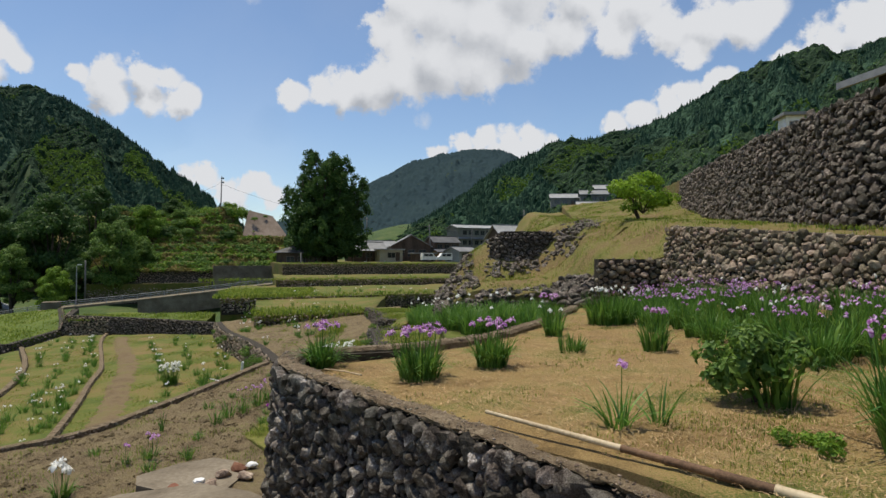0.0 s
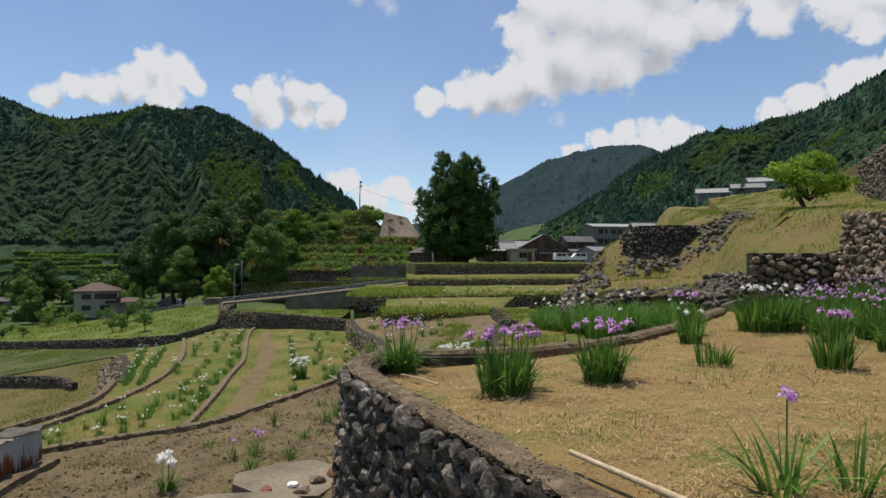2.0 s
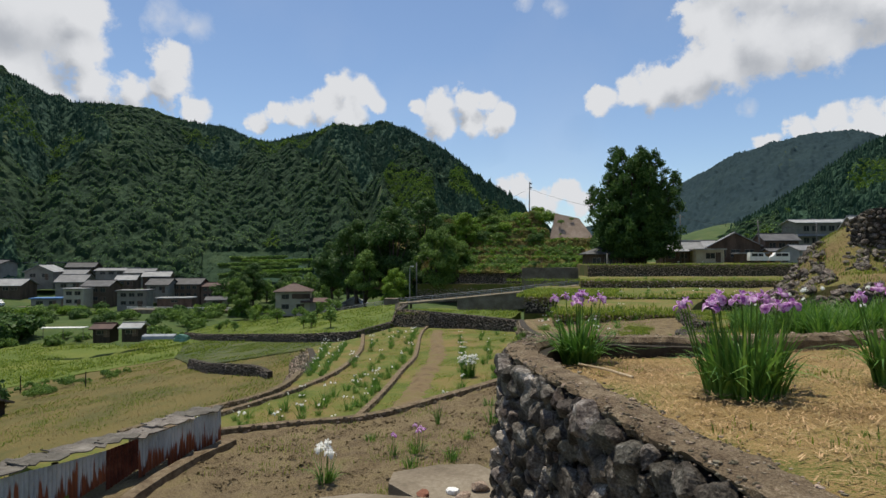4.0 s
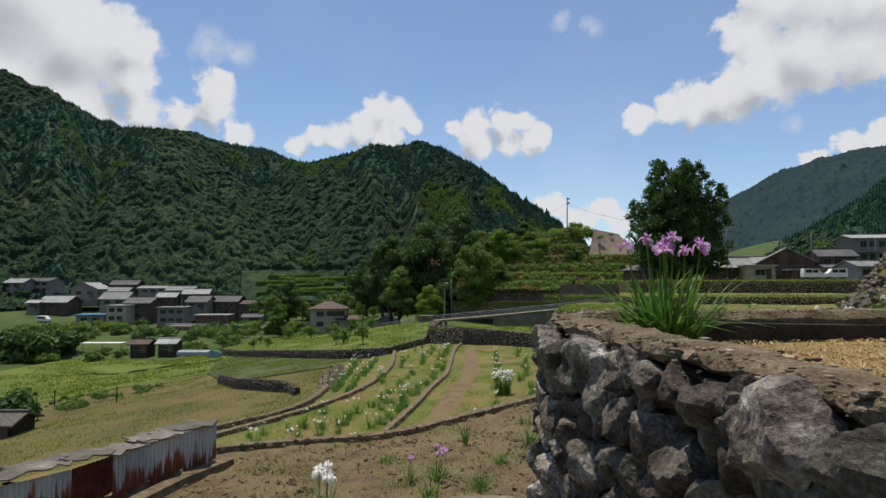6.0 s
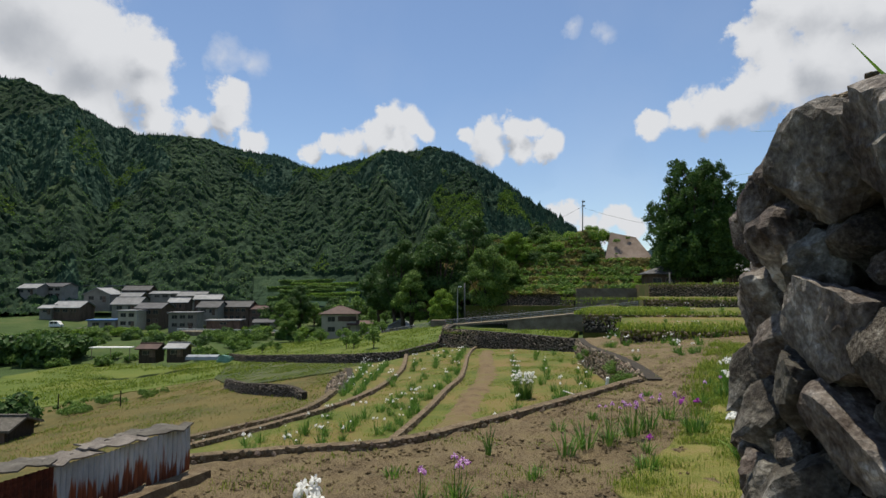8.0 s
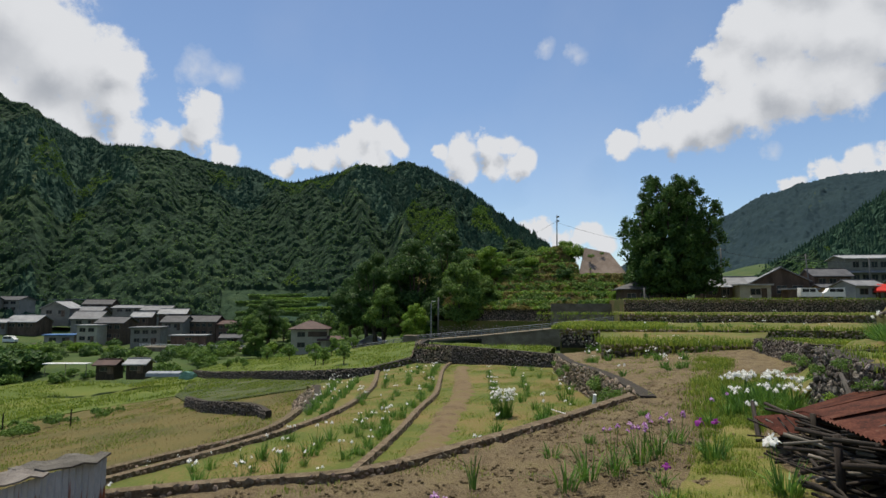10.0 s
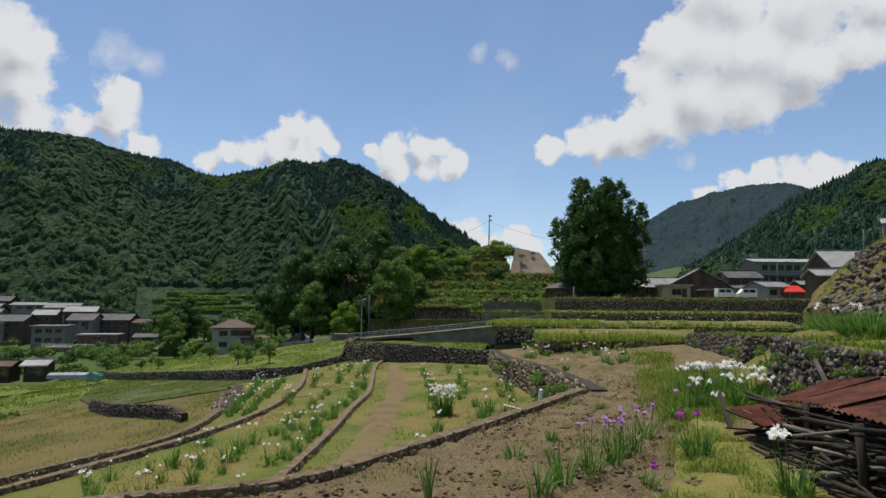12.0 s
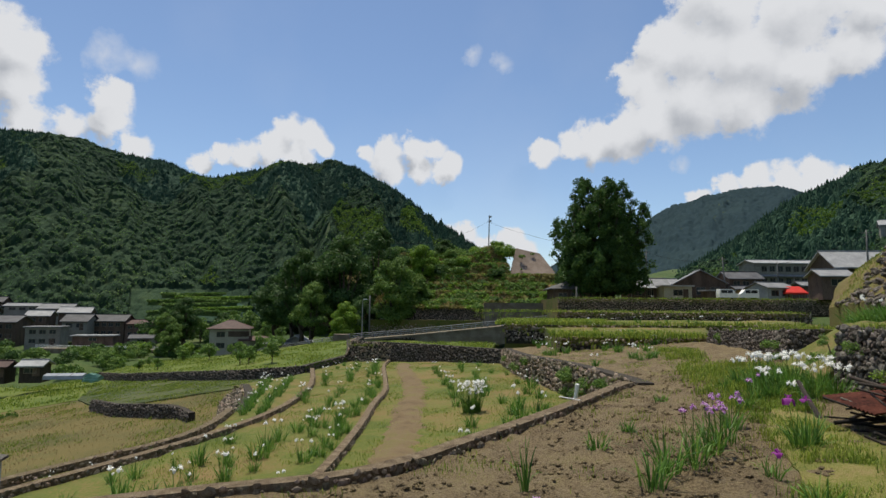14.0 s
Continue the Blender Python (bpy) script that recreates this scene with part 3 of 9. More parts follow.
def terrace(name, outline, height, mat, label, step=1.0, rough=0.04, rough_size=0.8, skirt=3.0, category="field", shade=True):
    """A piece of land: its outline in plan, its height as a function of x and y, and a skirt down to the land below."""
    ring = along(list(outline) + [outline[0]], step)[:-1]
    xs, ys = [p[0] for p in ring], [p[1] for p in ring]
    pts = list(ring)
    y = min(ys) + step * 0.5
    while y < max(ys):
        x = min(xs) + step * 0.5
        while x < max(xs):
            p = (x + random.uniform(-0.3, 0.3) * step, y + random.uniform(-0.3, 0.3) * step)
            if inside(*p, ring):
                pts.append(p)
            x += step
        y += step
    n = len(ring)
    co, _, faces, orig, _, _ = delaunay_2d_cdt([Vector(p) for p in pts], [(i, (i + 1) % n) for i in range(n)], [], 1, 1e-4)
    verts = [(c.x, c.y, height(c.x, c.y) + rough * lump(c.x, c.y, rough_size)) for c in co]
    back = {o: i for i, oo in enumerate(orig) for o in oo}
    rim = [back[i] for i in range(n)]
    base = len(verts)
    verts += [(verts[i][0], verts[i][1], verts[i][2] - skirt) for i in rim]
    faces = [tuple(f) for f in faces]
    area = sum(ring[i][0] * ring[(i + 1) % n][1] - ring[(i + 1) % n][0] * ring[i][1] for i in range(n))
    for i in range(n):
        j = (i + 1) % n
        q = (rim[j], rim[i], base + i, base + j)
        faces.append(q if area > 0 else q[::-1])
    me = mesh_of(name, verts, faces, mat, False)
    me.polygons.foreach_set("use_smooth", [i < len(faces) - n for i in range(len(faces))])
    return solid(name, me, label, category, kind="structure")


# ---- stones ----
def rock_shape(seed, level=2, flat=0.0):
    """An angular, worn field stone of about radius 1."""
    r = random.Random(seed)
    bm = bmesh.new()
    bmesh.ops.create_icosphere(bm, subdivisions=level, radius=1.0)
    planes = []
    for _ in range(13):
        d = Vector((r.gauss(0, 1), r.gauss(0, 1), r.gauss(0, 1))).normalized()
        planes.append((d, r.uniform(0.50, 0.88)))
    off = Vector((r.uniform(0, 50), r.uniform(0, 50), r.uniform(0, 50)))
    for v in bm.verts:
        d = v.co.normalized()
        rad = min([1.15] + [h / max(0.25, d.dot(n)) for n, h in planes if d.dot(n) > 0.25])
        v.co = d * (rad * (1 + 0.08 * noise.noise(d * 2.3 + off) + 0.05 * noise.noise(d * 5 + off) + (0.045 * noise.fractal(d * 6 + off, 0.9, 2.0, 4) if level > 2 else 0)))
    vs, fs = [tuple(v.co) for v in bm.verts], [tuple(v.index for v in f.verts) for f in bm.faces]
    bm.free()
    return np.array(vs), np.array(fs)


ROCKS = [rock_shape(100 + i, 2) for i in range(18)]
ROCKS_FINE = [rock_shape(100 + i, 4) for i in range(18)]
ROCKS_LOW = [rock_shape(200 + i, 1) for i in range(12)]


def pack(length, height, sizes, seed, fit=0.72):
    """Places stones on a wall face: (along, up, radius), the large ones first, the small ones in the gaps."""
    r = np.random.default_rng(seed)
    cell = sizes[0][0] * 2
    grid, out = {}, []
    for size, share in sizes:
        count = int(share * length * height / (3.14 * size * size) * 1.0)
        for _ in range(count * 9):
            s = size * r.uniform(0.8, 1.25)
            u, v = r.uniform(0, length), r.uniform(-0.02, height)
            k = (int(u / cell), int(v / cell))
            ok = True
            for a in (-1, 0, 1):
                for b in (-1, 0, 1):
                    for (uu, vv, ss) in grid.get((k[0] + a, k[1] + b), ()):
                        if (uu - u) ** 2 + (vv - v) ** 2 < (fit * (ss + s)) ** 2:
                            ok = False
                            break
                    if not ok:
                        break
                if not ok:
                    break
            if ok:
                grid.setdefault(k, []).append((u, v, s))
                out.append((u, v, s))
    return out


class Face:
    """A wall's outer face along a plan line; the land lies on its left as one walks it, unless flipped."""

    def __init__(self, line, top, foot, batter=0.12, flip=False):
        self.pts = [Vector((*p, 0)) for p in line]
        self.top, self.foot, self.batter, self.flip = top, foot, batter, flip
        self.at = [0.0]
        for a, b in zip(self.pts, self.pts[1:]):
            self.at.append(self.at[-1] + (b - a).length)
        self.length = self.at[-1]

    def place(self, u):
        i = max(0, min(len(self.pts) - 2, int(np.searchsorted(self.at, u)) - 1))
        a, b = self.pts[i], self.pts[i + 1]
        d = (b - a).normalized()
        p = a + d * (u - self.at[i])
        out = Vector((d.y, -d.x, 0))
        return p, d, (-out if self.flip else out)

    def spot(self, u, z):
        p, d, out = self.place(u)
        return p + out * (self.batter * max(0.0, self.top(p.x, p.y) - z)) + Vector((0, 0, z)), d, out

    def height(self, u):
        p = self.place(u)[0]
        return self.foot(p.x, p.y), self.top(p.x, p.y)


def wall(name, line, top, foot, label, sizes=((0.2, 0.5), (0.13, 0.4), (0.08, 0.3)), flip=False, thick=0.5, batter=0.12, mat="rockfar", seed=1, low=True,
         pieces=None, squash=0.75, limit=9000, core_mat="core", fit=0.72, crown=0.0):
    """A dry stone retaining wall: an earth core and stones bedded in its face. pieces: which stones are objects of their own."""
    line = along(line, 0.5)
    face = Face(line, top, foot, batter, flip)
    if low:
        sizes = [(a * 0.74, b * 1.15) for a, b in sizes]
    n = max(2, int(face.length / 0.5))
    rows, sunk = [], 0.35 * sizes[0][0]
    for i in range(n + 1):
        u = 0.12 + (face.length - 0.24) * i / n
        z0, z1 = face.height(u)
        p, d, out = face.place(u)
        a, b = face.spot(u, z0 - 0.3)[0] - out * sunk, face.spot(u, z1 - 0.03)[0] - out * sunk
        rows.append((a, b, b - out * thick, Vector((b.x, b.y, z0 - 0.3)) - out * thick))
    verts = [p for r in rows for p in r]
    faces = [(4 * i + k, 4 * i + (k + 1) % 4, 4 * i + 4 + (k + 1) % 4, 4 * i + 4 + k) for i in range(n) for k in range(4)]
    faces += [(0, 1, 2, 3), (4 * n + 3, 4 * n + 2, 4 * n + 1, 4 * n)]
    body = solid(name, mesh_of(name, verts, faces, core_mat), label, "stone wall", kind="structure")
    hmax = max(face.height(face.length * i / 20)[1] - face.height(face.length * i / 20)[0] for i in range(21))
    V, Fc, base, singles = [], [], 0, []
    shapes = ROCKS_LOW if low else ROCKS
    r = random.Random(seed)
    spots = pack(face.length, hmax, sizes, seed, fit)
    u = 0.1
    while crown and u < face.length:
        size = crown * r.uniform(0.7, 1.25)
        z0, z1 = face.height(u)
        spots.insert(0, (u, z1 - z0 - size * 0.72, size))
        u += size * 1.55
    for u, v, size in spots:
        z0, z1 = face.height(u)
        z = z0 + v
        if z > z1 - size * (0.7 if crown else 0.3):
            continue
        p, d, out = face.spot(u, z)
        if len(singles) + len(V) > limit:
            break
        side = Matrix((d, out, Vector((0, 0, 1)))).transposed().to_4x4()
        m = Matrix.Translation(p + out * size * r.uniform(-0.05, 0.16)) @ side @ pose(0, 0, 0, r.uniform(-14, 14), r.uniform(-35, 35), r.uniform(-14, 14)) @ Matrix.Diagonal(
            (size * r.uniform(0.95, 1.3), size * squash * r.uniform(0.8, 1.2), size * r.uniform(0.8, 1.1), 1))
        k = r.randrange(len(shapes))
        if pieces and pieces(p) and len(singles) < 298:
            singles.append((k % len(ROCKS), m))
        else:
            rv, rf = ROCKS_LOW[k % len(ROCKS_LOW)] if pieces and not crown else shapes[k]
            mm = np.array(m)
            V.append(rv @ mm[:3, :3].T + mm[:3, 3])
            Fc.append(rf + base)
            base += len(rv)
    if V:
        ob = part("stones", mesh_np("stones", np.concatenate(V), np.concatenate(Fc), mat), body, "packed rough field stones")
        ob["kind"] = "stuff"
    return body, singles


# ---- heights of the land ----
def h_bed(x, y):
    return 4.47 + 0.05 * x - 0.024 * y + 0.35 * smooth(5.5, 8.5, x)


def h_path_field(x, y):
    return 1.274 + 0.0865 * x + 0.0057 * y


def h_low_field(x, y):
    return -0.31 + 0.0789 * x + 0.0118 * y


def h_strip(x, y):
    return h_low_field(x, y) - 0.4


def h_dry(x, y):
    return max(-2.9 + 0.1267 * x + 0.0756 * y, -11.5)


def h_valley(x, y):
    near = min(h_low_field(x, y) - 1.5, h_dry(x, y))
    near = max(near, -11.5)
    far = -8.5 + 11.6 * smooth(-78, -22, x)
    k = smooth(98, 118, -0.413 * (x + 6.3) + 0.911 * (y - 10.4))
    z = near * (1 - k) + far * k
    rise = smooth(170, 420, math.hypot(x, y)) * 26
    return z + rise - 0.4


def view_frame(d, s):
    """Plan place d metres ahead and s metres to the right along the valley's line of sight."""
    return (-6.3 - 0.413 * d + 0.911 * s, 10.4 + 0.911 * d + 0.413 * s)


CAP = rounded([(3.0, -3.0), (2.35, 1.6), (1.54, 3.87), (1.0, 4.5), (0.56, 5.02), (-0.14, 5.91), (-0.95, 6.88), (-1.92, 8.07), (-2.42, 8.7), (-2.62, 9.3), (-2.6, 9.95), (-2.35, 10.3),
               (-1.85, 10.5), (-0.97, 10.72), (-0.27, 11.25), (0.52, 11.97), (1.46, 13.25), (2.6, 15.6), (4.2, 19.6)], 1)
CURB = rounded([(-15.2, 14.9), (-13.3, 16.35), (-12.2, 17.0), (-11.2, 17.5), (-10.45, 18.6), (-10.1, 20.2), (-9.7, 21.6), (-9.25, 23.6), (-8.85, 25.7), (-8.55, 27.6), (-8.3, 28.4)], 1)
UPPER = rounded([(-8.3, 28.4), (-8.75, 29.6), (-10.75, 34.0), (-13.4, 39.0), (-16.7, 44.5), (-20.7, 53.3)], 1)


def h_middle(x, y):
    return 2.5 + 0.05 * smooth(-3, 3, x) - 0.04 * max(0.0, y - 28)


def h_mound(x, y):
    front = smooth(24.5, 31, y + 0.15 * x)
    plate = smooth(32.0, 37.5, y + 0.1 * (x - 5)) * smooth(-1.5, 4.5, x)
    z = 3.7 + 0.9 * front + 0.05 * (x - 2) + 2.6 * plate * smooth(64, 42, y) + 0.5 * smooth(5, 10, x)
    z += (h_slope(8.6, y) - 0.15 - z) * smooth(5.2, 8.6, x)
    return z - 1.5 * smooth(2.2, -0.6, x)


def h_slope(x, y):
    base = 6.0 + 0.17 * (x - 7.6) + 0.11 * (y - 20) - 1.7 * smooth(7.2, 5.2, x)
    return base + max(0.0, 6.45 + 0.075 * (y - 11) - base) * smooth(7.4, 9.0, x)


def build_land():
    # the great ground sheet, finer near the place
    xs = [-4500, -2500, -1400, -900, -650, -480, -360, -280, -220] + list(range(-180, 61, 8)) + [80, 110, 150, 220, 350, 600, 1000, 2000, 4500]
    ys = [-4500, -2000, -900, -400, -200, -120, -70] + list(range(-40, 201, 8)) + [230, 270, 330, 420, 560, 800, 1200, 2000, 4500]
    verts = [(x, y, h_valley(x, y)) for y in ys for x in xs]
    n = len(xs)
    faces = [(j * n + i, j * n + i + 1, (j + 1) * n + i + 1, (j + 1) * n + i) for j in range(len(ys) - 1) for i in range(n - 1)]
    solid("ground", mesh_of("ground", verts, faces, "ground", True), "rough green valley ground falling to the river", "ground", kind="structure")

    bed = [(9.5, -5)] + [(3.3, -3)] + [(x + 0.12, y + 0.05) for x, y in CAP] + [(5.2, 21), (8.3, 20.4), (8.7, 9)]
    terrace("iris_bed", bed, h_bed, "mulch", "terraced flower bed covered with straw mulch", 0.35, 0.035, 0.5, 3.6)
    pf = CURB + UPPER[1:] + [(-14, 57), (-4, 55), (-3, 45), (-1.5, 36), (-1, 28), (0.5, 20), (1, 15), (0.3, 12.8), (-1, 11.2), (-2, 9), (-3.5, 6), (-8, 4), (-11.5, 8), (-14.5, 12.6)]
    terrace("soil_field", pf, h_path_field, "soil", "bare dry soil plot with scattered weeds", 0.27, 0.10, 0.4, 2.2)
    low = [(-15.5, 14.2), (-13.0, 16.0), (-10.2, 18.0), (-8.6, 26), (-8.0, 29), (-10.4, 34.2), (-16.4, 44.8), (-20.6, 53.6), (-21.6, 54.5), (-34.3, 60.6), (-40.2, 62.6), (-38.3, 53.7),
           (-30.0, 42.7), (-26.5, 37.0), (-23.9, 32.0), (-22.5, 27.2), (-22.1, 22.5), (-22.2, 17.5), (-20, 13)]
    terrace("iris_field", low, h_low_field, "field", "mossy iris field with bare brown paths", 0.8, 0.07, 0.9, 2.5)
    strip = [(-22.3, 15), (-22.0, 22.5), (-22.4, 27.2), (-23.8, 32.0), (-26.4, 37.0), (-29.9, 42.7), (-38.2, 53.7), (-40, 55.5), (-40.6, 46.5), (-38.5, 45), (-34.5, 41), (-28.9, 34.3), (-26.0, 30.1), (-24.8, 26.8),
             (-25.3, 24), (-25.4, 21.3), (-26, 15)]
    terrace("narrow_iris_field", strip, h_strip, "field", "narrow iris field along a low stone edge", 0.9, 0.07, 0.9, 3.5)
    dry = [(-25.5, 14), (-25.2, 24), (-24.7, 26.8), (-25.9, 30.2), (-28.8, 34.4), (-34.4, 41.1), (-40, 47), (-40, 56), (-47, 64), (-66, 73), (-64, 58), (-75, 50), (-85, 40), (-82, 25), (-50, 8)]
    terrace("dry_field", dry, h_dry, "drygrass", "mown field of yellowing dry grass", 1.3, 0.10, 1.6, 3.0)
    mead = [(-66, 73), (-105, 85.5), (-128, 96), (-135, 70), (-125, 50), (-100, 35), (-85, 38), (-75, 50), (-64, 58)]
    terrace("meadow", mead, lambda x, y: h_dry(x, y) + 0.06, "meadow", "bright green meadow beside the sheds", 2.0, 0.15, 3.0, 2.0)
    pond = [(-56, 46.5), (-41, 55.8), (-51.5, 58.8), (-64.4, 63.4), (-85, 70.8), (-84, 66), (-70, 54)]
    terrace("mown_grass", pond, lambda x, y: h_dry(x, y) + 0.12, "darkfield", "smooth dull green mown grass", 1.6, 0.05, 2.5, 1.0)
    orch = [(-100, 78), (-85, 70.5), (-64.4, 63.2), (-51.5, 58.6), (-41.2, 56.4), (-40.5, 62.8), (-47, 73), (-58, 89.5), (-66, 91.5), (-82, 86), (-105, 92)]
    terrace("orchard", orch, lambda x, y: h_dry(x, y) + 1.1, "meadow", "green orchard terrace with young trees", 2.0, 0.2, 3.0, 3.5)

    terrace("moss_patch", [(-5.5, 16.4), (-4.2, 14.6), (-2.8, 15.4), (-3.3, 18), (-4.1, 20.4), (-4.6, 23), (-5.1, 24.6), (-5.5, 22), (-5.35, 19)], lambda x, y: h_path_field(x, y) + 0.05, "moss", "yellow-green moss and dry grass beside the woodpile", 0.2, 0.06, 0.5, 0.12)

    # low ground and stepped terraces up to the village
    terrace("middle_terrace", [(-0.7, 17.4), (-1.75, 20.4), (-2.6, 23.6), (-3.3, 27.3), (-2.3, 28.1), (-1.7, 30), (-2.4, 33.2), (-3.7, 34.3), (-3.9, 38.3), (-5.1, 43.6), (-6.2, 48.5), (-0.5, 47), (1, 33), (6, 28), (6, 20.5), (3, 17)], h_middle, "field",
            "grassy middle terrace with weeds", 0.6, 0.12, 1.0, 2.5)
    terrace("grass_ramp", [(-4.3, 27.6), (-3.4, 27.6), (-2.2, 28.2), (-1.6, 30), (-2.4, 33.3), (-3.9, 34.1), (-4.6, 33)], lambda x, y: h_path_field(x, y) + 1.35 * smooth(-4.4, -1.9, x), "field", "grassy ramp between two terrace walls", 0.4, 0.08, 0.8, 2.0)
    terrace("iris_terrace", [(-1.6, 12.6), (1.2, 13.0), (2.5, 15.6), (4.2, 19.6), (5.6, 26), (5.6, 28.5), (0.4, 27.6), (-0.1, 24), (0.2, 18)], lambda x, y: 3.1 + 0.03 * x, "field",
            "narrow grassy terrace below the bed", 0.8, 0.08, 1.0, 3.0)
    steps = [(36, 7, 16.5, 0.75, 1.2), (52, 5.5, 34, 1.35, 1.4), (72, 14, 45, 2.3, 2.3), (92, 18, 62, 4.25, 4.2)]
    for i, (d, s0, s1, z, z1) in enumerate(steps):
        back = 62 if i == 3 else 24
        poly = [view_frame(d, s0), view_frame(d + 0.6, (s0 + s1) / 2), view_frame(d, s1), view_frame(d + back, s1 + 10), view_frame(d + back, s0 + 3)]
        terrace("village_terrace", poly, lambda x, y, z=z, z1=z1: z1 + 0.004 * (y - 60), "field", "long grassy terrace below the village", 2.0, 0.15, 2.5, 2.6)
    poly = [view_frame(60, -6.0), view_frame(52, 4.2), view_frame(60, 5.5), view_frame(67, -6.0)]
    terrace("vegetable_plot", poly, lambda x, y: -0.85 + 0.02 * (x + 28) + 0.016 * (y - 60), "meadow", "plot of low green vegetables", 2.0, 0.25, 1.5, 2.5)

    # the mound of broken walls and the slope under the small tree
    terrace("mound", [(-0.6, 47), (-0.3, 38), (0.6, 31), (2.6, 27.4), (5.6, 26.6), (9, 26.5), (16, 38), (18, 60), (2.2, 60)], h_mound, "slope", "mound of dry earth and old broken walls", 0.8, 0.22, 1.1, 4.0)

    terrace("grass_slope", [(5.2, 20.2), (7.6, 20.2), (8.1, 19.6), (8.5, 11), (8.9, 2), (9.6, -5), (12, -5), (11.2, 15), (12.4, 22), (16.6, 38), (20, 52), (12, 60), (9.5, 44), (8.2, 32), (5.6, 27)],
            h_slope, "slope", "grassy slope and footpath above the stone wall", 0.6, 0.2, 1.1, 3.0)
    terrace("upper_terrace", [(11.3, -4), (10.6, 13), (11.9, 22), (16.2, 38.5), (22, 60), (60, 80), (70, 20), (30, -6)], lambda x, y: 9.7 + 0.05 * (y - 15) + 0.10 * (x - 12), "slope",
            "upper terrace behind the tall wall", 1.5, 0.2, 1.5, 4.5)

    # the ramp that the walk goes down
    ramp = [(0.6, -3, 4.55), (0.15, 0, 4.5), (0.3, 1.2, 4.42), (0.0, 2.9, 3.85), (-1.0, 5.2, 3.1), (-1.9, 6.6, 2.75), (-3.2, 8.3, 2.25), (-3.9, 9.2, 2.05), (-4.9, 10.1, 1.75), (-6.3, 10.3, 1.42), (-7.6, 10.6, 1.0), (-9.0, 11.0, 0.55)]
    s, n = Shape(), len(ramp)
    rows = []
    for i, (x, y, z) in enumerate(ramp):
        a, b = Vector(ramp[max(0, i - 1)][:2]), Vector(ramp[min(n - 1, i + 1)][:2])
        d = (b - a).normalized()
        out = Vector((-d.y, d.x))
        wl, wr = (1.1, 1.6) if y < 7 else (0.95, 0.95)
        l, r = Vector((x, y)) + out * wl, Vector((x, y)) - out * wr
        rows += [(l.x, l.y, z - 2.5), (l.x, l.y, z), (x, y, z + 0.02), (r.x, r.y, z), (r.x, r.y, z - 2.5)]
    faces = [(5 * i + k, 5 * i + k + 1, 5 * i + 6 + k, 5 * i + 5 + k) for i in range(n - 1) for k in range(4)]
    faces += [(4, 3, 2, 1, 0), tuple(range(5 * n - 5, 5 * n))]
    solid("ramp_path", mesh_of("ramp_path", rows, [f[::-1] for f in faces], "concrete"), "sloping concrete footpath beside the stone wall", "path", kind="structure")


build_land()


def cap_top(x, y):
    return 4.375 + 0.02 * lump(x, y, 0.7, 3.0)


SINGLES = []


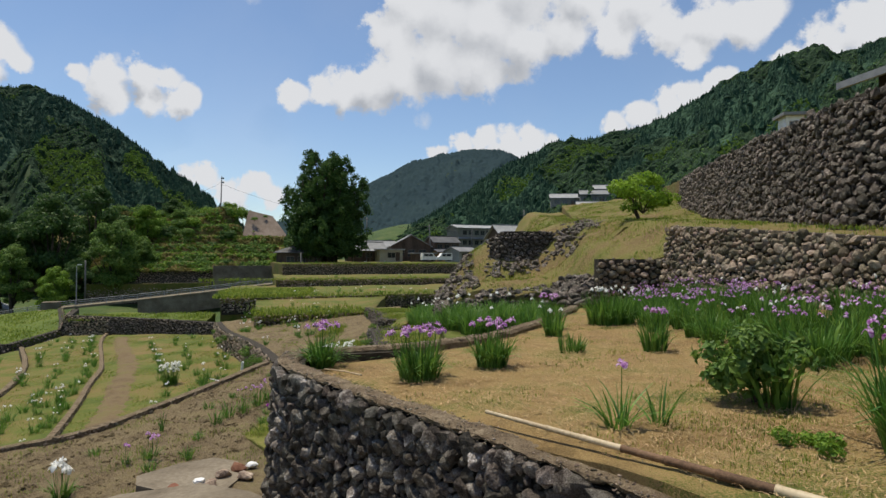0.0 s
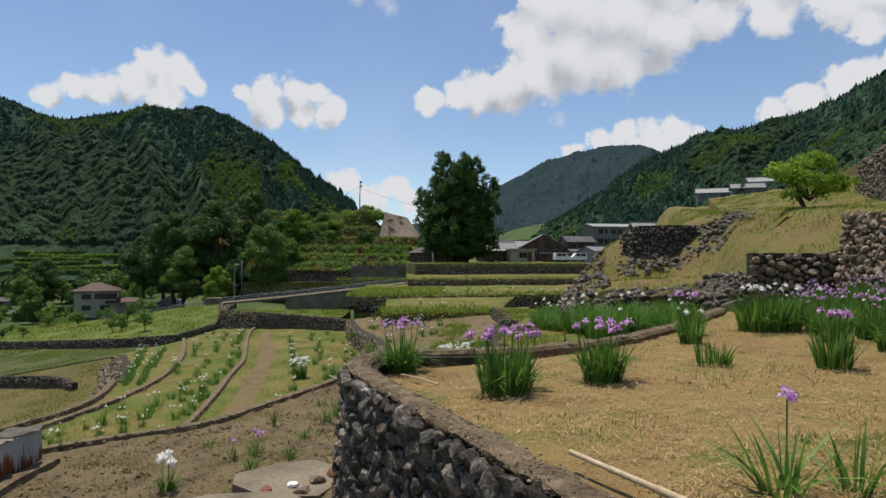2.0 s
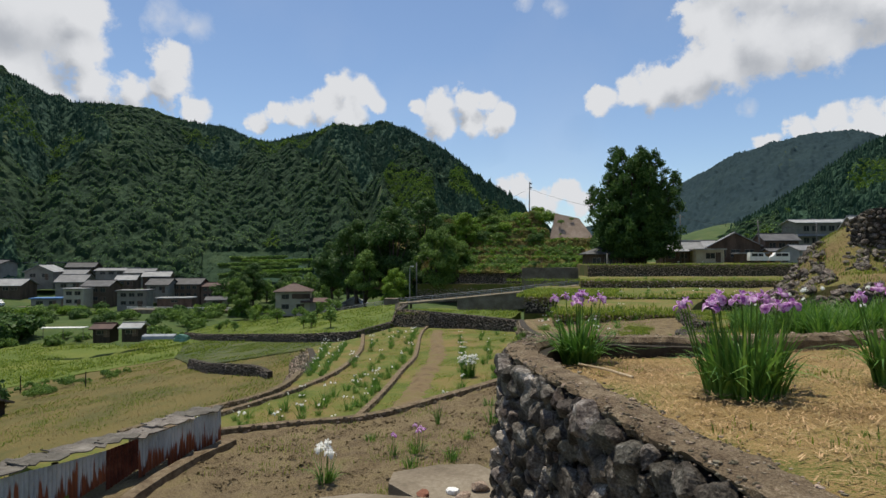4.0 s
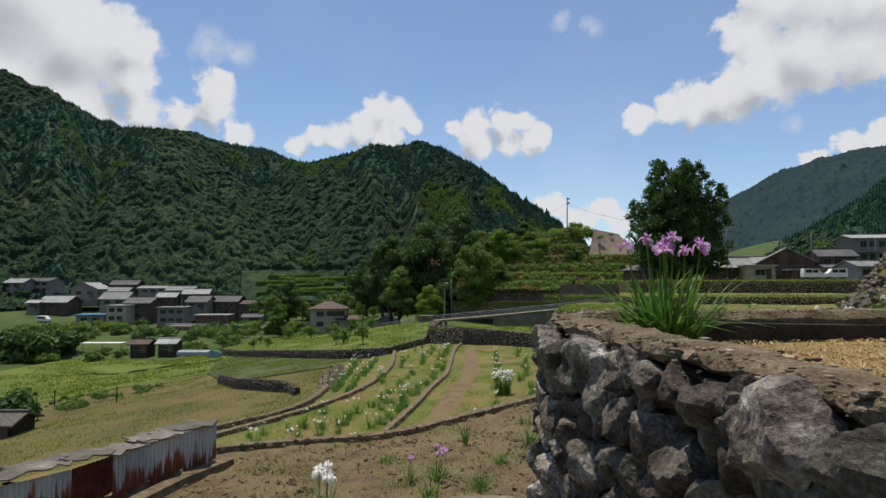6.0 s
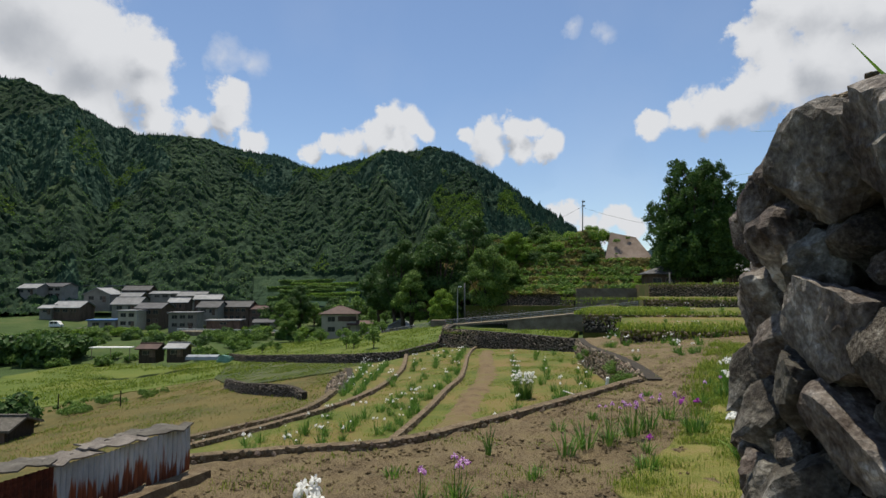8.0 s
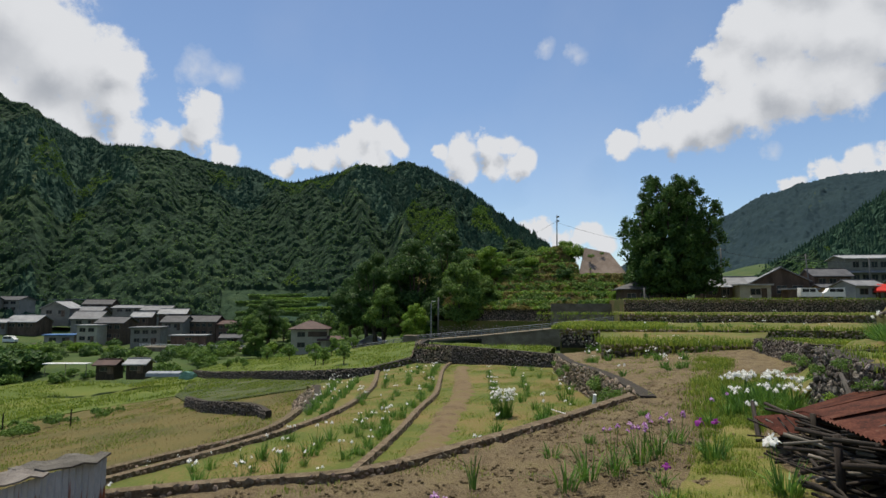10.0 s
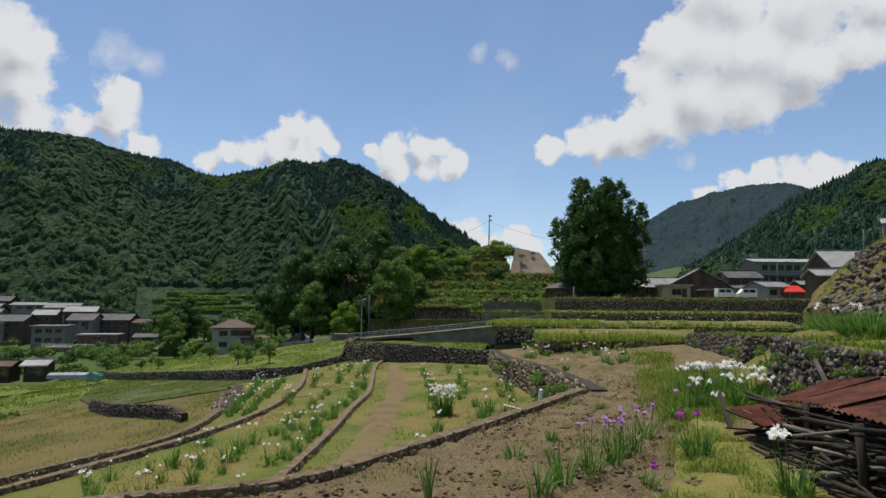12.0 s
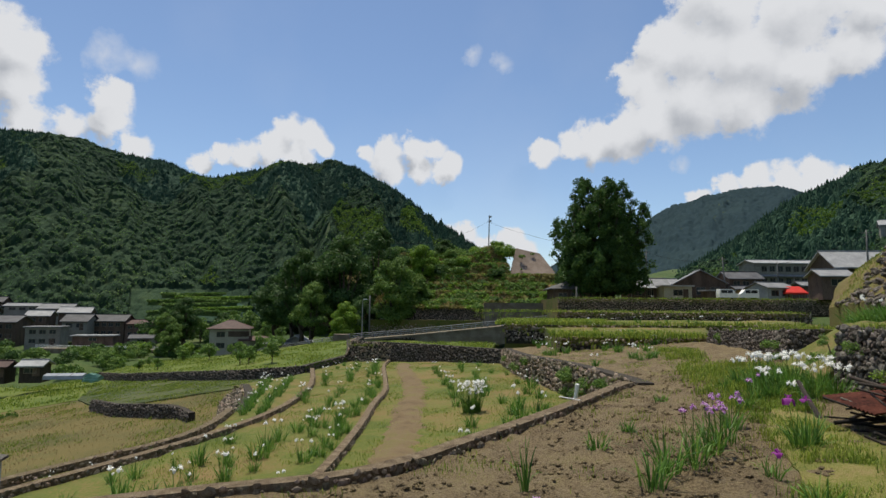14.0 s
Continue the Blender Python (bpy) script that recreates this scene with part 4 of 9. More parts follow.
def build_walls():
    near = [p for p in CAP if p[1] < 11.2 and not (p[1] > 10.4 and p[0] > -0.5)]
    wall_main, singles = wall("wall_bed", near, lambda x, y: 4.325, lambda x, y: 0.7 if x < -1.2 else 0.9, "retaining wall of dark rough stones under the flower bed",
                              ((0.125, 0.5), (0.095, 0.9), (0.066, 1.3), (0.042, 1.5)), flip=True, thick=0.35, batter=0.06, mat="rock_packed", seed=5, low=False, fit=0.66, crown=0.12, squash=0.85,
                              pieces=lambda p: 5.0 < p.y < 9.6 and p.z > 1.9 and p.x < 0.9)
    # cement capping, ragged where it was poured over the stones
    face = Face(along(CAP, 0.22), lambda x, y: 4.375, lambda x, y: 0.0, 0.0, True)
    n = int(face.length / 0.055)
    rows = []
    for i in range(n + 1):
        p, d, out = face.place(face.length * i / n)
        w = 0.30 + 0.05 * lump(p.x, p.y, 0.4, 1.0)
        low = 0.065 + 0.05 * lump(p.x, p.y, 0.16, 7.0) + 0.03 * lump(p.x, p.y, 0.5, 8.0)
        z = cap_top(p.x, p.y)
        for k, (o, h) in enumerate(((-0.05, -low), (-0.012, -low * 0.85), (0.0, -low * 0.5), (0.0, -low * 0.22), (-0.025, -0.006), (-w * 0.3, 0.004), (-w * 0.6, 0.004), (-w + 0.05, 0.0), (-w, -0.05), (-w, -0.7))):
            q = p + out * (o + 0.022 * noise.fractal(Vector((p.x * 9, p.y * 9, k * 0.8)), 1.0, 2.0, 3))
            rows.append(q + Vector((0, 0, z + h + 0.014 * noise.fractal(Vector((p.x * 11, p.y * 11, 5 + k * 1.3)), 1.0, 2.0, 3))))
    m = 10
    faces = [(m * i + k, m * i + k + 1, m * i + m + 1 + k, m * i + m + k) for i in range(n) for k in range(m - 1)]
    solid("wall_coping", mesh_of("wall_coping", rows, faces, "cement", False), "rough earthy cement coping on the stone wall", "coping", kind="structure")
    # grit and small stones lying on the coping
    r = random.Random(71)
    V, Fc, base = [], [], 0
    for i in range(4200):
        p, d, out = face.place(r.uniform(0, face.length))
        c = r.uniform(0.005, 0.012) * (2.2 if r.random() < 0.08 else 1)
        edge_on = r.random() < 0.3
        q = p + out * (0.004 if edge_on else -r.uniform(0.0, 0.3))
        v, f = ROCKS_LOW[r.randrange(len(ROCKS_LOW))]
        V.append(v * [c * 1.4, c, c * 0.8] + [q.x, q.y, cap_top(q.x, q.y) - (r.uniform(0.0, 0.09) if edge_on else -0.004)])
        Fc.append(f + base)
        base += len(v)
    tagged(new("grit", mesh_np("grit", np.concatenate(V), np.concatenate(Fc), "rockfar")), "grit and small stones on the coping", "grit", "", "stuff")

    z_r1 = lambda x, y: 6.42 + 0.075 * (y - 11)
    SINGLES.append(wall("wall_terrace", [(9.2, -4), (8.75, 3), (8.35, 11), (8.15, 15), (7.75, 19.4), (7.6, 20)], z_r1, lambda x, y: h_bed(x, y) - 0.1, "tall dry stone terrace wall behind the irises",
         ((0.135, 0.6), (0.095, 0.9), (0.06, 1.0)), flip=True, seed=11, low=False, fit=0.66, pieces=lambda p: 6 < p.y))
    wall("wall_low", [(7.6, 20.0), (6.4, 20.2), (5.2, 20.1)], lambda x, y: 5.95, lambda x, y: 4.2, "low dry stone wall under the grassy slope", ((0.2, 0.5), (0.13, 0.5), (0.085, 0.5)), flip=True, seed=12)
    wall("wall_upper", [(11.6, -3), (10.9, 8), (10.4, 14.5), (11.8, 22), (15.2, 37), (16.8, 41.7)], lambda x, y: 10.2 + 0.045 * (y - 15), lambda x, y: 5.9 + 0.115 * (y - 11), "tall dark stone wall above the footpath",
         ((0.25, 0.5), (0.17, 0.7), (0.10, 0.8)), flip=True, seed=13, limit=6000, fit=0.66, mat="rock_packed")
    SINGLES.append(wall("wall_middle", [(-0.9, 17.6), (-1.9, 20.4), (-2.75, 23.6), (-3.45, 27.4), (-2.6, 28.2), (-1.6, 28.6)], lambda x, y: 2.58, lambda x, y: h_path_field(x, y) - 0.15, "grey stone terrace wall with vines", ((0.115, 0.6), (0.08, 0.8), (0.052, 0.9)), flip=True, seed=14, low=False, mat="rock_packed", fit=0.66, pieces=lambda p: p.x < -1.6))
    wall("wall_ruin", [(2.7, 35.6), (3.4, 34.9), (5.0, 34.6), (6.6, 34.9)], lambda x, y: 7.5 - 0.5 * smooth(3.4, 2.6, x), lambda x, y: 5.0, "broken dry stone wall on the mound", ((0.22, 0.5), (0.15, 0.6), (0.09, 0.6)), flip=False, seed=22, mat="rock_packed")
    wall("wall_mound", [(-0.4, 30.6), (0.0, 28.6), (0.9, 27.4), (2.7, 26.9), (5.4, 26.3)], lambda x, y: 3.95 - 0.5 * smooth(1.0, -0.4, x), lambda x, y: 2.4, "low dark stone wall at the mound's foot", ((0.22, 0.5), (0.15, 0.6), (0.09, 0.6)), flip=False, seed=23, mat="rock_packed")
    wall("wall_orchard_side", [(-40.5, 62.9), (-47, 73), (-58, 89.5)], lambda x, y: h_dry(x, y) + 1.2, lambda x, y: h_dry(x, y) - 2.5, "dark stone wall at the orchard's side", ((0.3, 0.5), (0.2, 0.5)), flip=False, seed=24)
    wall("wall_end_side", [(-40.2, 62.6), (-44, 70)], lambda x, y: -0.6, lambda x, y: -5.0, "pale stone buttress at the wall's end", ((0.3, 0.5), (0.2, 0.5)), flip=True, seed=25, batter=0.35)
    wall("wall_middle_far", [(-2.6, 33.4), (-3.8, 34.2), (-4.0, 38.3), (-5.2, 43.5), (-6.4, 48.5)], lambda x, y: h_middle(x, y) + 0.06, lambda x, y: h_path_field(x, y) - 0.1, "dark stone terrace wall under weeds", ((0.16, 0.5), (0.11, 0.6), (0.07, 0.5)), flip=True, seed=15, mat="rock_packed")
    wall("wall_curb_upper", UPPER, lambda x, y: h_path_field(x, y) + 0.12, lambda x, y: h_low_field(x, y) - 0.1, "stone wall overgrown with creepers between two fields", ((0.2, 0.5), (0.13, 0.5)), flip=True, seed=16)
    wall("wall_field_end", [(-20.7, 53.6), (-27, 57.2), (-34.3, 60.4)], lambda x, y: -0.25 + 0.018 * (x + 21), lambda x, y: h_low_field(x, y) - 0.1, "low stone wall at the end of the iris field", ((0.2, 0.5), (0.13, 0.5)), flip=True, seed=17, mat="rock_packed")
    wall("wall_field_side", [(-34.3, 60.4), (-40.2, 62.6)], lambda x, y: -0.25 + 0.018 * (x + 21), lambda x, y: h_low_field(x, y) - 1.1, "dark stone wall corner below the road", ((0.25, 0.5), (0.16, 0.5)), flip=True, seed=18)
    wall("wall_orchard", [(-40.6, 62.6), (-41.2, 56.3), (-51.5, 58.5), (-64.4, 63.1), (-85, 70.4), (-100, 77.9)], lambda x, y: h_dry(x, y) + 1.2, lambda x, y: h_dry(x, y) - 0.1, "long dark stone wall below the orchard", ((0.24, 0.5), (0.16, 0.4)), flip=True, seed=19, mat="rock_packed")
    wall("wall_stack", [(-57.3, 46.6), (-50, 43.2), (-44, 41.6), (-39.5, 40.4), (-37.6, 39.4)], lambda x, y: h_dry(x, y) + 1.0 - 0.4 * smooth(-42, -37.6, x), lambda x, y: h_dry(x, y) - 0.1, "short dark field stone wall in the dry field", ((0.2, 0.5), (0.13, 0.5)), flip=False, seed=20, thick=0.4, mat="rock_packed")
    wall("wall_strip_end", [(-28.9, 34.4), (-31.5, 37.5), (-34.5, 41.2), (-40, 46.8)], lambda x, y: h_strip(x, y) + 0.1, lambda x, y: h_dry(x, y) - 0.1, "sloping stone wall at the field's edge", ((0.25, 0.5), (0.16, 0.5)), flip=True, seed=21, batter=1.2)
    steps = [(36, 7, 16.5, 0.75, 1.2, 0.4), (52, 5.5, 34, 0.5, 1.4, 0.5), (72, 14, 45, 1.2, 2.3, 1.0), (92, 18, 62, 2.6, 4.2, 2.6)]
    for i, (d, s0, s1, z0, z1, z2) in enumerate(steps):
        line = [view_frame(d, s0), view_frame(d + 0.6, (s0 + s1) / 2), view_frame(d, s1)]
        wall("wall_village", line, lambda x, y, z=z1: z + 0.004 * (y - 60) + 0.05, lambda x, y, z=z0: z - 0.4, "long stone terrace wall overgrown with grass", ((0.24, 0.5), (0.15, 0.4)), flip=False, seed=30 + i)
    # curbs: low stone edges
    def edge(name, line, height, up, wide, label, seed, mat="rockfar"):
        wall(name, line, lambda x, y: height(x, y) + up, lambda x, y: height(x, y) - 0.25, label, ((0.12, 0.3), (0.07, 0.35)), flip=False, thick=wide, batter=0.05, squash=0.3, seed=seed, mat=mat, core_mat="cement")

    edge("curb_field", CURB, h_path_field, 0.16, 0.3, "low mortared stone curb along the soil plot", 40)
    edge("curb_iris", rounded([(-14.2, 20.9), (-15.5, 24.1), (-17.5, 28.6), (-19.9, 33.4), (-21.4, 37.0), (-23.0, 40.0), (-31.4, 54.1), (-34.3, 60.3)], 1), h_low_field, 0.22, 0.24, "low curving stone edge through the iris field", 41)
    edge("curb_strip", rounded([(-22.2, 17.5), (-22.1, 22.5), (-22.5, 27.2), (-23.9, 32.0), (-26.5, 37), (-30.0, 42.7), (-38.3, 53.7)], 1), h_low_field, 0.2, 0.3, "low stone edge beside the narrow field", 42)
    edge("curb_dry", rounded([(-25.4, 19), (-25.3, 24), (-24.8, 26.8), (-26.0, 30.1), (-28.9, 34.3)], 1), h_strip, 0.25, 0.35, "low stone edge above the dry field", 43)
    return wall_main, singles


WALL_BED, WALL_STONES = build_walls()


# ---- foliage ----
def tufts(centres, sizes, per, seed, squash=1.0, card=0.42, droop=0.0, inner=0.62, loose=0.45):
    """Leaf cards set on the upper shells of round clumps, as quads. centres: n x 3, sizes: n."""
    r = np.random.default_rng(seed)
    n = len(centres)
    c, s = np.repeat(np.asarray(centres, float), per, 0), np.repeat(np.asarray(sizes, float), per)
    d = r.normal(size=(n * per, 3))
    d[:, 2] = np.abs(d[:, 2]) * 1.0 - 0.45
    d /= np.linalg.norm(d, axis=1, keepdims=True)
    p = c + d * (s * r.uniform(inner, 1.02, n * per))[:, None] * [1, 1, squash]
    nor = d + r.normal(scale=loose, size=d.shape)
    nor[:, 2] += 0.25 - droop
    nor /= np.linalg.norm(nor, axis=1, keepdims=True)
    a = np.cross(nor, r.normal(size=d.shape))
    a /= np.linalg.norm(a, axis=1, keepdims=True) + 1e-9
    b = np.cross(nor, a)
    h = (s * card * r.uniform(0.6, 1.25, n * per))[:, None]
    w = h * r.uniform(0.55, 0.9, n * per)[:, None]
    bend = nor * h * 0.25
    V = np.stack([p - a * h - bend, p + b * w, p + a * h - bend, p - b * w], 1).reshape(-1, 3)
    return V, np.arange(n * per * 4).reshape(-1, 4)


def tree(name, label, x, y, z, height, width, leaf, trunk=0.3, lobes=26, per=120, card=0.30, seed=1, stems=1, group="", lobe_size=0.26, shape=1.0, droop=0.0, kind=""):
    """A tapered trunk, limbs to the clumps, and a crown of leaf clumps with gaps."""
    r = random.Random(seed)
    ob = thing(name, label, "tree", pose(x, y, z, 0, 0, r.uniform(0, 360)), group)
    ch, cz = height * (1 - trunk), height * trunk
    cents, sizes = [], []
    for i in range(lobes):
        k = (i + 0.5) / lobes
        zz = cz + ch * (0.06 + 0.86 * k)
        ring = max(0.12, math.sin(math.pi * (0.05 + 0.79 * (1 - k) ** shape)))
        rad = width * 0.5 * ring * r.uniform(0.35, 0.85)
        a = r.uniform(0, 6.283) + i * 2.4
        cents.append((rad * math.cos(a), rad * math.sin(a), zz))
        sizes.append(width * lobe_size * r.uniform(0.75, 1.15) * (0.6 + 0.4 * ring))
    s = Shape()
    tr = max(0.05, height * 0.022)
    for j in range(stems):
        lean = Vector((r.uniform(-1, 1), r.uniform(-1, 1), 0)) * width * (0.05 if stems == 1 else 0.12)
        s.tube([(lean.x * 0.2, lean.y * 0.2, -0.3), (lean.x * 0.4, lean.y * 0.4, cz * 0.5), (lean.x, lean.y, cz), (lean.x * 1.1, lean.y * 1.1, cz + ch * 0.65)], [tr * 1.35, tr, tr * 0.85, tr * 0.25], 8)
    part("trunk", s.mesh("trunk", "bark", True), ob, "grey brown tapering trunk")
    s = Shape()
    for c in cents[:: max(1, lobes // 9)]:
        s.tube([(0, 0, cz * 0.85), (c[0] * 0.5, c[1] * 0.5, (cz + c[2]) / 2), c], [tr * 0.5, tr * 0.3, tr * 0.12], 5)
    part("branching", s.mesh("branching", "bark", True), ob)
    V, F = tufts(cents, sizes, per, seed, 0.8, card, droop)
    part("crown", mesh_np("crown", V, F, leaf), ob)
    return ob


def bush(name, label, x, y, z, height, width, leaf, lobes=7, per=60, seed=1, group="", card=0.22, full=0.38):
    per = int(per * 1.8)
    r = random.Random(seed)
    cents = [(width * 0.32 * r.uniform(-1, 1), width * 0.32 * r.uniform(-1, 1), height * r.uniform(0.2, 0.62)) for _ in range(lobes)]
    V, F = tufts(cents, [height * full * r.uniform(0.8, 1.2) for _ in cents], per, seed, 0.9, card)
    ob = thing(name, label, "bush", pose(x, y, z), group)
    part("foliage", mesh_np("foliage", V, F, leaf), ob)
    s = Shape()
    s.tube([(0, 0, -0.1), (cents[0][0] * 0.4, cents[0][1] * 0.4, height * 0.3), (cents[0][0], cents[0][1], height * 0.5)], [0.035 * height, 0.025 * height, 0.01 * height], 5)
    part("stem", s.mesh("stem", "bark"), ob)
    return ob


# ---- mountains ----
def conifer_shape(seed, sides=6, rings=((-1.0, 0.95), (-0.15, 0.62), (0.7, 0.30))):
    """A ragged cedar crown, about two units high and one in radius."""
    r = random.Random(seed)
    v = [(q * r.uniform(0.65, 1.3) * math.cos(6.283 * (k + 0.4 * i) / sides), q * r.uniform(0.65, 1.3) * math.sin(6.283 * (k + 0.4 * i) / sides), z + r.uniform(-0.15, 0.15))
         for i, (z, q) in enumerate(rings) for k in range(sides)] + [(r.uniform(-0.1, 0.1), r.uniform(-0.1, 0.1), 1.5)]
    f, top = [], len(v) - 1
    for i in range(len(rings)):
        for k in range(sides):
            a, b = i * sides + k, i * sides + (k + 1) % sides
            f += [(a, b, top)] if i == len(rings) - 1 else [(a, b, b + sides), (a, b + sides, a + sides)]
    return np.array(v), np.array(f)


CONIFERS = [conifer_shape(i) for i in range(16)]


def strew(places, sizes, tall, shapes, seed):
    """Turned copies of some shapes at many places, as one pair of arrays."""
    r = np.random.default_rng(seed)
    spin, V, F, base = r.uniform(0, 6.283, len(places)), [], [], 0
    for i in range(len(places)):
        v, f = shapes[i % len(shapes)]
        c, sn = math.cos(spin[i]), math.sin(spin[i])
        V.append(np.stack([v[:, 0] * c - v[:, 1] * sn, v[:, 0] * sn + v[:, 1] * c, v[:, 2] * tall[i]], 1) * sizes[i] + places[i])
        F.append(f + base)
        base += len(v)
    return np.concatenate(V), np.concatenate(F)


def mountain(name, label, ridge, near, far, foot, seed, gully=0.22, depth=1.25, distant=False):
    """A wooded slope from a foot line to a ridge: ridge holds headings and heights over the horizon in degrees, as seen from the fields."""
    O = (-4.0, 6.0, 4.0)
    az = np.array([p[0] for p in ridge], float)
    el = np.array([p[1] for p in ridge], float)
    na = int((az[-1] - az[0]) / 0.6) + 2
    A = np.linspace(az[0], az[-1], na)
    E = np.interp(A, az, el)
    NEAR, FAR = near(A), far(A)
    drop = 6.0 if distant else 4.6

    def slow(a, v, fa, fv, k, octaves=3):
        return np.array([noise.fractal(Vector((x * fa, y * fv, seed + k)), 1.0, 2.0, octaves) for x, y in zip(np.atleast_1d(a), np.atleast_1d(v))])

    def point(a, v):
        e, n, f = np.interp(a, A, E), np.interp(a, A, NEAR), np.interp(a, A, FAR)
        r = n + (f - n) * v
        zr = O[2] + f * np.tan(np.radians(e)) - drop
        zf = foot(a)
        # spurs that run down the slope, with gullies between them
        cut = np.abs(slow(a + 6 * v, v, 0.12, 0.5, 0.0, 3)) + 0.5 * np.abs(slow(a - 4 * v, v, 0.3, 1.4, 5.0, 2))
        vv = np.clip(v, 0, 1)
        z = zf + (zr - zf) * (0.25 * vv + 0.75 * np.sin(vv * np.pi / 2) ** 1.15) + (0.12 - cut) * gully * (zr - zf) * np.sin(np.pi * vv)
        z = np.where(v > 1, zr - (v - 1) * (f - n) * 0.7, z)
        rad = np.radians(a)
        return np.stack([O[0] + r * np.sin(rad), O[1] + r * np.cos(rad), z], -1)

    # one closed canopy: rounded crowns side by side, pointed ones where cedars stand
    step = 2.6 if distant else 1.15
    lo, hi = max(az[0], -80.0), min(az[-1], 44.0)
    mid = float((np.interp((lo + hi) / 2, A, NEAR) + np.interp((lo + hi) / 2, A, FAR)) / 2)
    ga = np.linspace(lo, hi, int(np.radians(hi - lo) * mid / step))
    long = float((FAR - NEAR).mean()) * 1.12
    gv = np.linspace(0, 1.06, int(long / step / (2 if distant else 1)))
    AA, VV = np.meshgrid(ga, gv)
    # wood kinds vary slowly, so they are found on a coarse net
    ca, cv = np.linspace(lo, hi, 90), np.linspace(0, 1.06, 44)
    CA, CV = np.meshgrid(ca, cv)

    def fine(field):
        rows = np.stack([np.interp(ga, ca, row) for row in field])
        return np.stack([np.interp(gv, cv, col) for col in rows.T], 1)

    P = np.stack([fine(point(CA.ravel(), CV.ravel()).reshape(*CA.shape, 3)[..., k]) for k in range(3)], -1)
    kind = fine((slow(CA.ravel(), CV.ravel(), 0.10, 1.9, 11.0) + 0.40 * (CV.ravel() - 0.42)).reshape(CA.shape))
    bright = fine(slow(CA.ravel(), CV.ravel(), 0.17, 3.4, 23.0, 2).reshape(CA.shape))
    grove = (bright > 0.29) & (VV > 0.12) & (VV < 0.82)
    flat, rad = P.reshape(-1, 3), np.radians(AA.ravel())
    cedar_here = (kind.ravel() > 0) | distant
    lift = np.zeros(len(flat))
    for i, (x, y, z) in enumerate(flat):
        cell = (6.5 if distant else 3.3) if cedar_here[i] else 4.7
        q = Vector((x / cell, y / cell, 0.0))
        dist, spot = noise.voronoi(q)
        own = 0.8 + 0.45 * noise.cell(spot[0] * 7.3)
        d1 = dist[0] / 0.72
        lift[i] = (cell * 1.25 * max(0.0, 1 - d1) if cedar_here[i] else cell * 0.72 * math.sqrt(max(0.0, 1 - d1 * d1))) * own + 0.45 * noise.noise(Vector((x, y, z)) * 0.7)
    lift += np.random.default_rng(seed + 9).uniform(-0.42, 0.42, len(lift))
    out = np.stack([-np.sin(rad) * 0.55, -np.cos(rad) * 0.55, np.full(len(rad), 0.85)], 1)
    top = flat + out * lift[:, None]
    n, m = len(ga), len(gv)
    idx = np.arange(n * m).reshape(m, n)
    F = np.stack([idx[:-1, :-1], idx[:-1, 1:], idx[1:, 1:], idx[1:, :-1]], -1).reshape(-1, 4)
    gap = np.zeros((m, n), bool)
    if name == "mountain_left":
        gap = (AA > -51.8) & (AA < -42.3) & (P[..., 2] < 9.0)
    top = np.where(gap.ravel()[:, None], flat + out * (0.3 * lift)[:, None], top)

    def add(part_name, me, text):
        ob = part(part_name, me, body, text)
        ob["kind"] = "stuff"

    nv = 22
    vv = np.linspace(0, depth, nv)
    PB = np.stack([point(A, np.full(na, v)) for v in vv])
    FB = [(j * na + i, j * na + i + 1, (j + 1) * na + i + 1, (j + 1) * na + i) for j in range(nv - 1) for i in range(na - 1)]
    body = solid(name, mesh_np(name, PB.reshape(-1, 3) - [0, 0, 0.6], FB, "hillside", True), label, "mountain", kind="structure")
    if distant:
        # Distance haze is carried by this canopy's base colour.
        add("canopy", mesh_np("canopy", top, F, "forest_haze", True), "far closed conifer canopy with haze in its colour")
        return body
    # Broadleaf crowns take the shaded tone; the leaf cards below carry the lit one.
    me = mesh_np("canopy", top, F, "forest_shade")
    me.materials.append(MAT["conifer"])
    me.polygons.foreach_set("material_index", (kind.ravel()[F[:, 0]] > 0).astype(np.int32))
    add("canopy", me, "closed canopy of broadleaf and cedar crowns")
    r = np.random.default_rng(seed)
    free = ~gap.ravel()

    def pick(mask, share):
        i = np.flatnonzero(mask.ravel() & free)
        return i[r.uniform(size=len(i)) < share]

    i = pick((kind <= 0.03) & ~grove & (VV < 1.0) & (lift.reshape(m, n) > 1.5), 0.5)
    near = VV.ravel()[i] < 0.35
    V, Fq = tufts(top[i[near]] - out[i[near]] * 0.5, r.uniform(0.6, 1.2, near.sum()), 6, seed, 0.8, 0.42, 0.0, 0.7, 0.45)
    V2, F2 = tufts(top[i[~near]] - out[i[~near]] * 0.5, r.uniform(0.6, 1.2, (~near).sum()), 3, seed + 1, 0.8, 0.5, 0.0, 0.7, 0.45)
    add("woods", mesh_np("woods", np.concatenate([V, V2]), np.concatenate([Fq, F2 + len(V)]), "forest"), "outer leaves of the mixed woodland, coloured lighter as if sunlit")
    i = pick(grove, 0.5)
    add("grove", mesh_np("grove", *tufts(top[i], r.uniform(0.9, 1.7, len(i)), 7, seed + 4, 1.3, 0.36, 0.1, 0.3, 0.8), "bamboo_wood"), "feathery yellow-green bamboo grove")
    i = pick(((kind > 0) & ~grove & (lift.reshape(m, n) > 1.3) & (VV < 0.96)) | (VV > 0.965), 0.42)
    sz, tall = r.uniform(0.8, 1.5, len(i)), r.uniform(0.8, 1.4, len(i))
    spots = top[i] - np.stack([0 * sz, 0 * sz, 0.25 * sz], 1)
    add("cedars", mesh_np("cedars", *strew(spots, sz, tall, CONIFERS, seed), "conifer"), "pointed cedar tops")
    return body


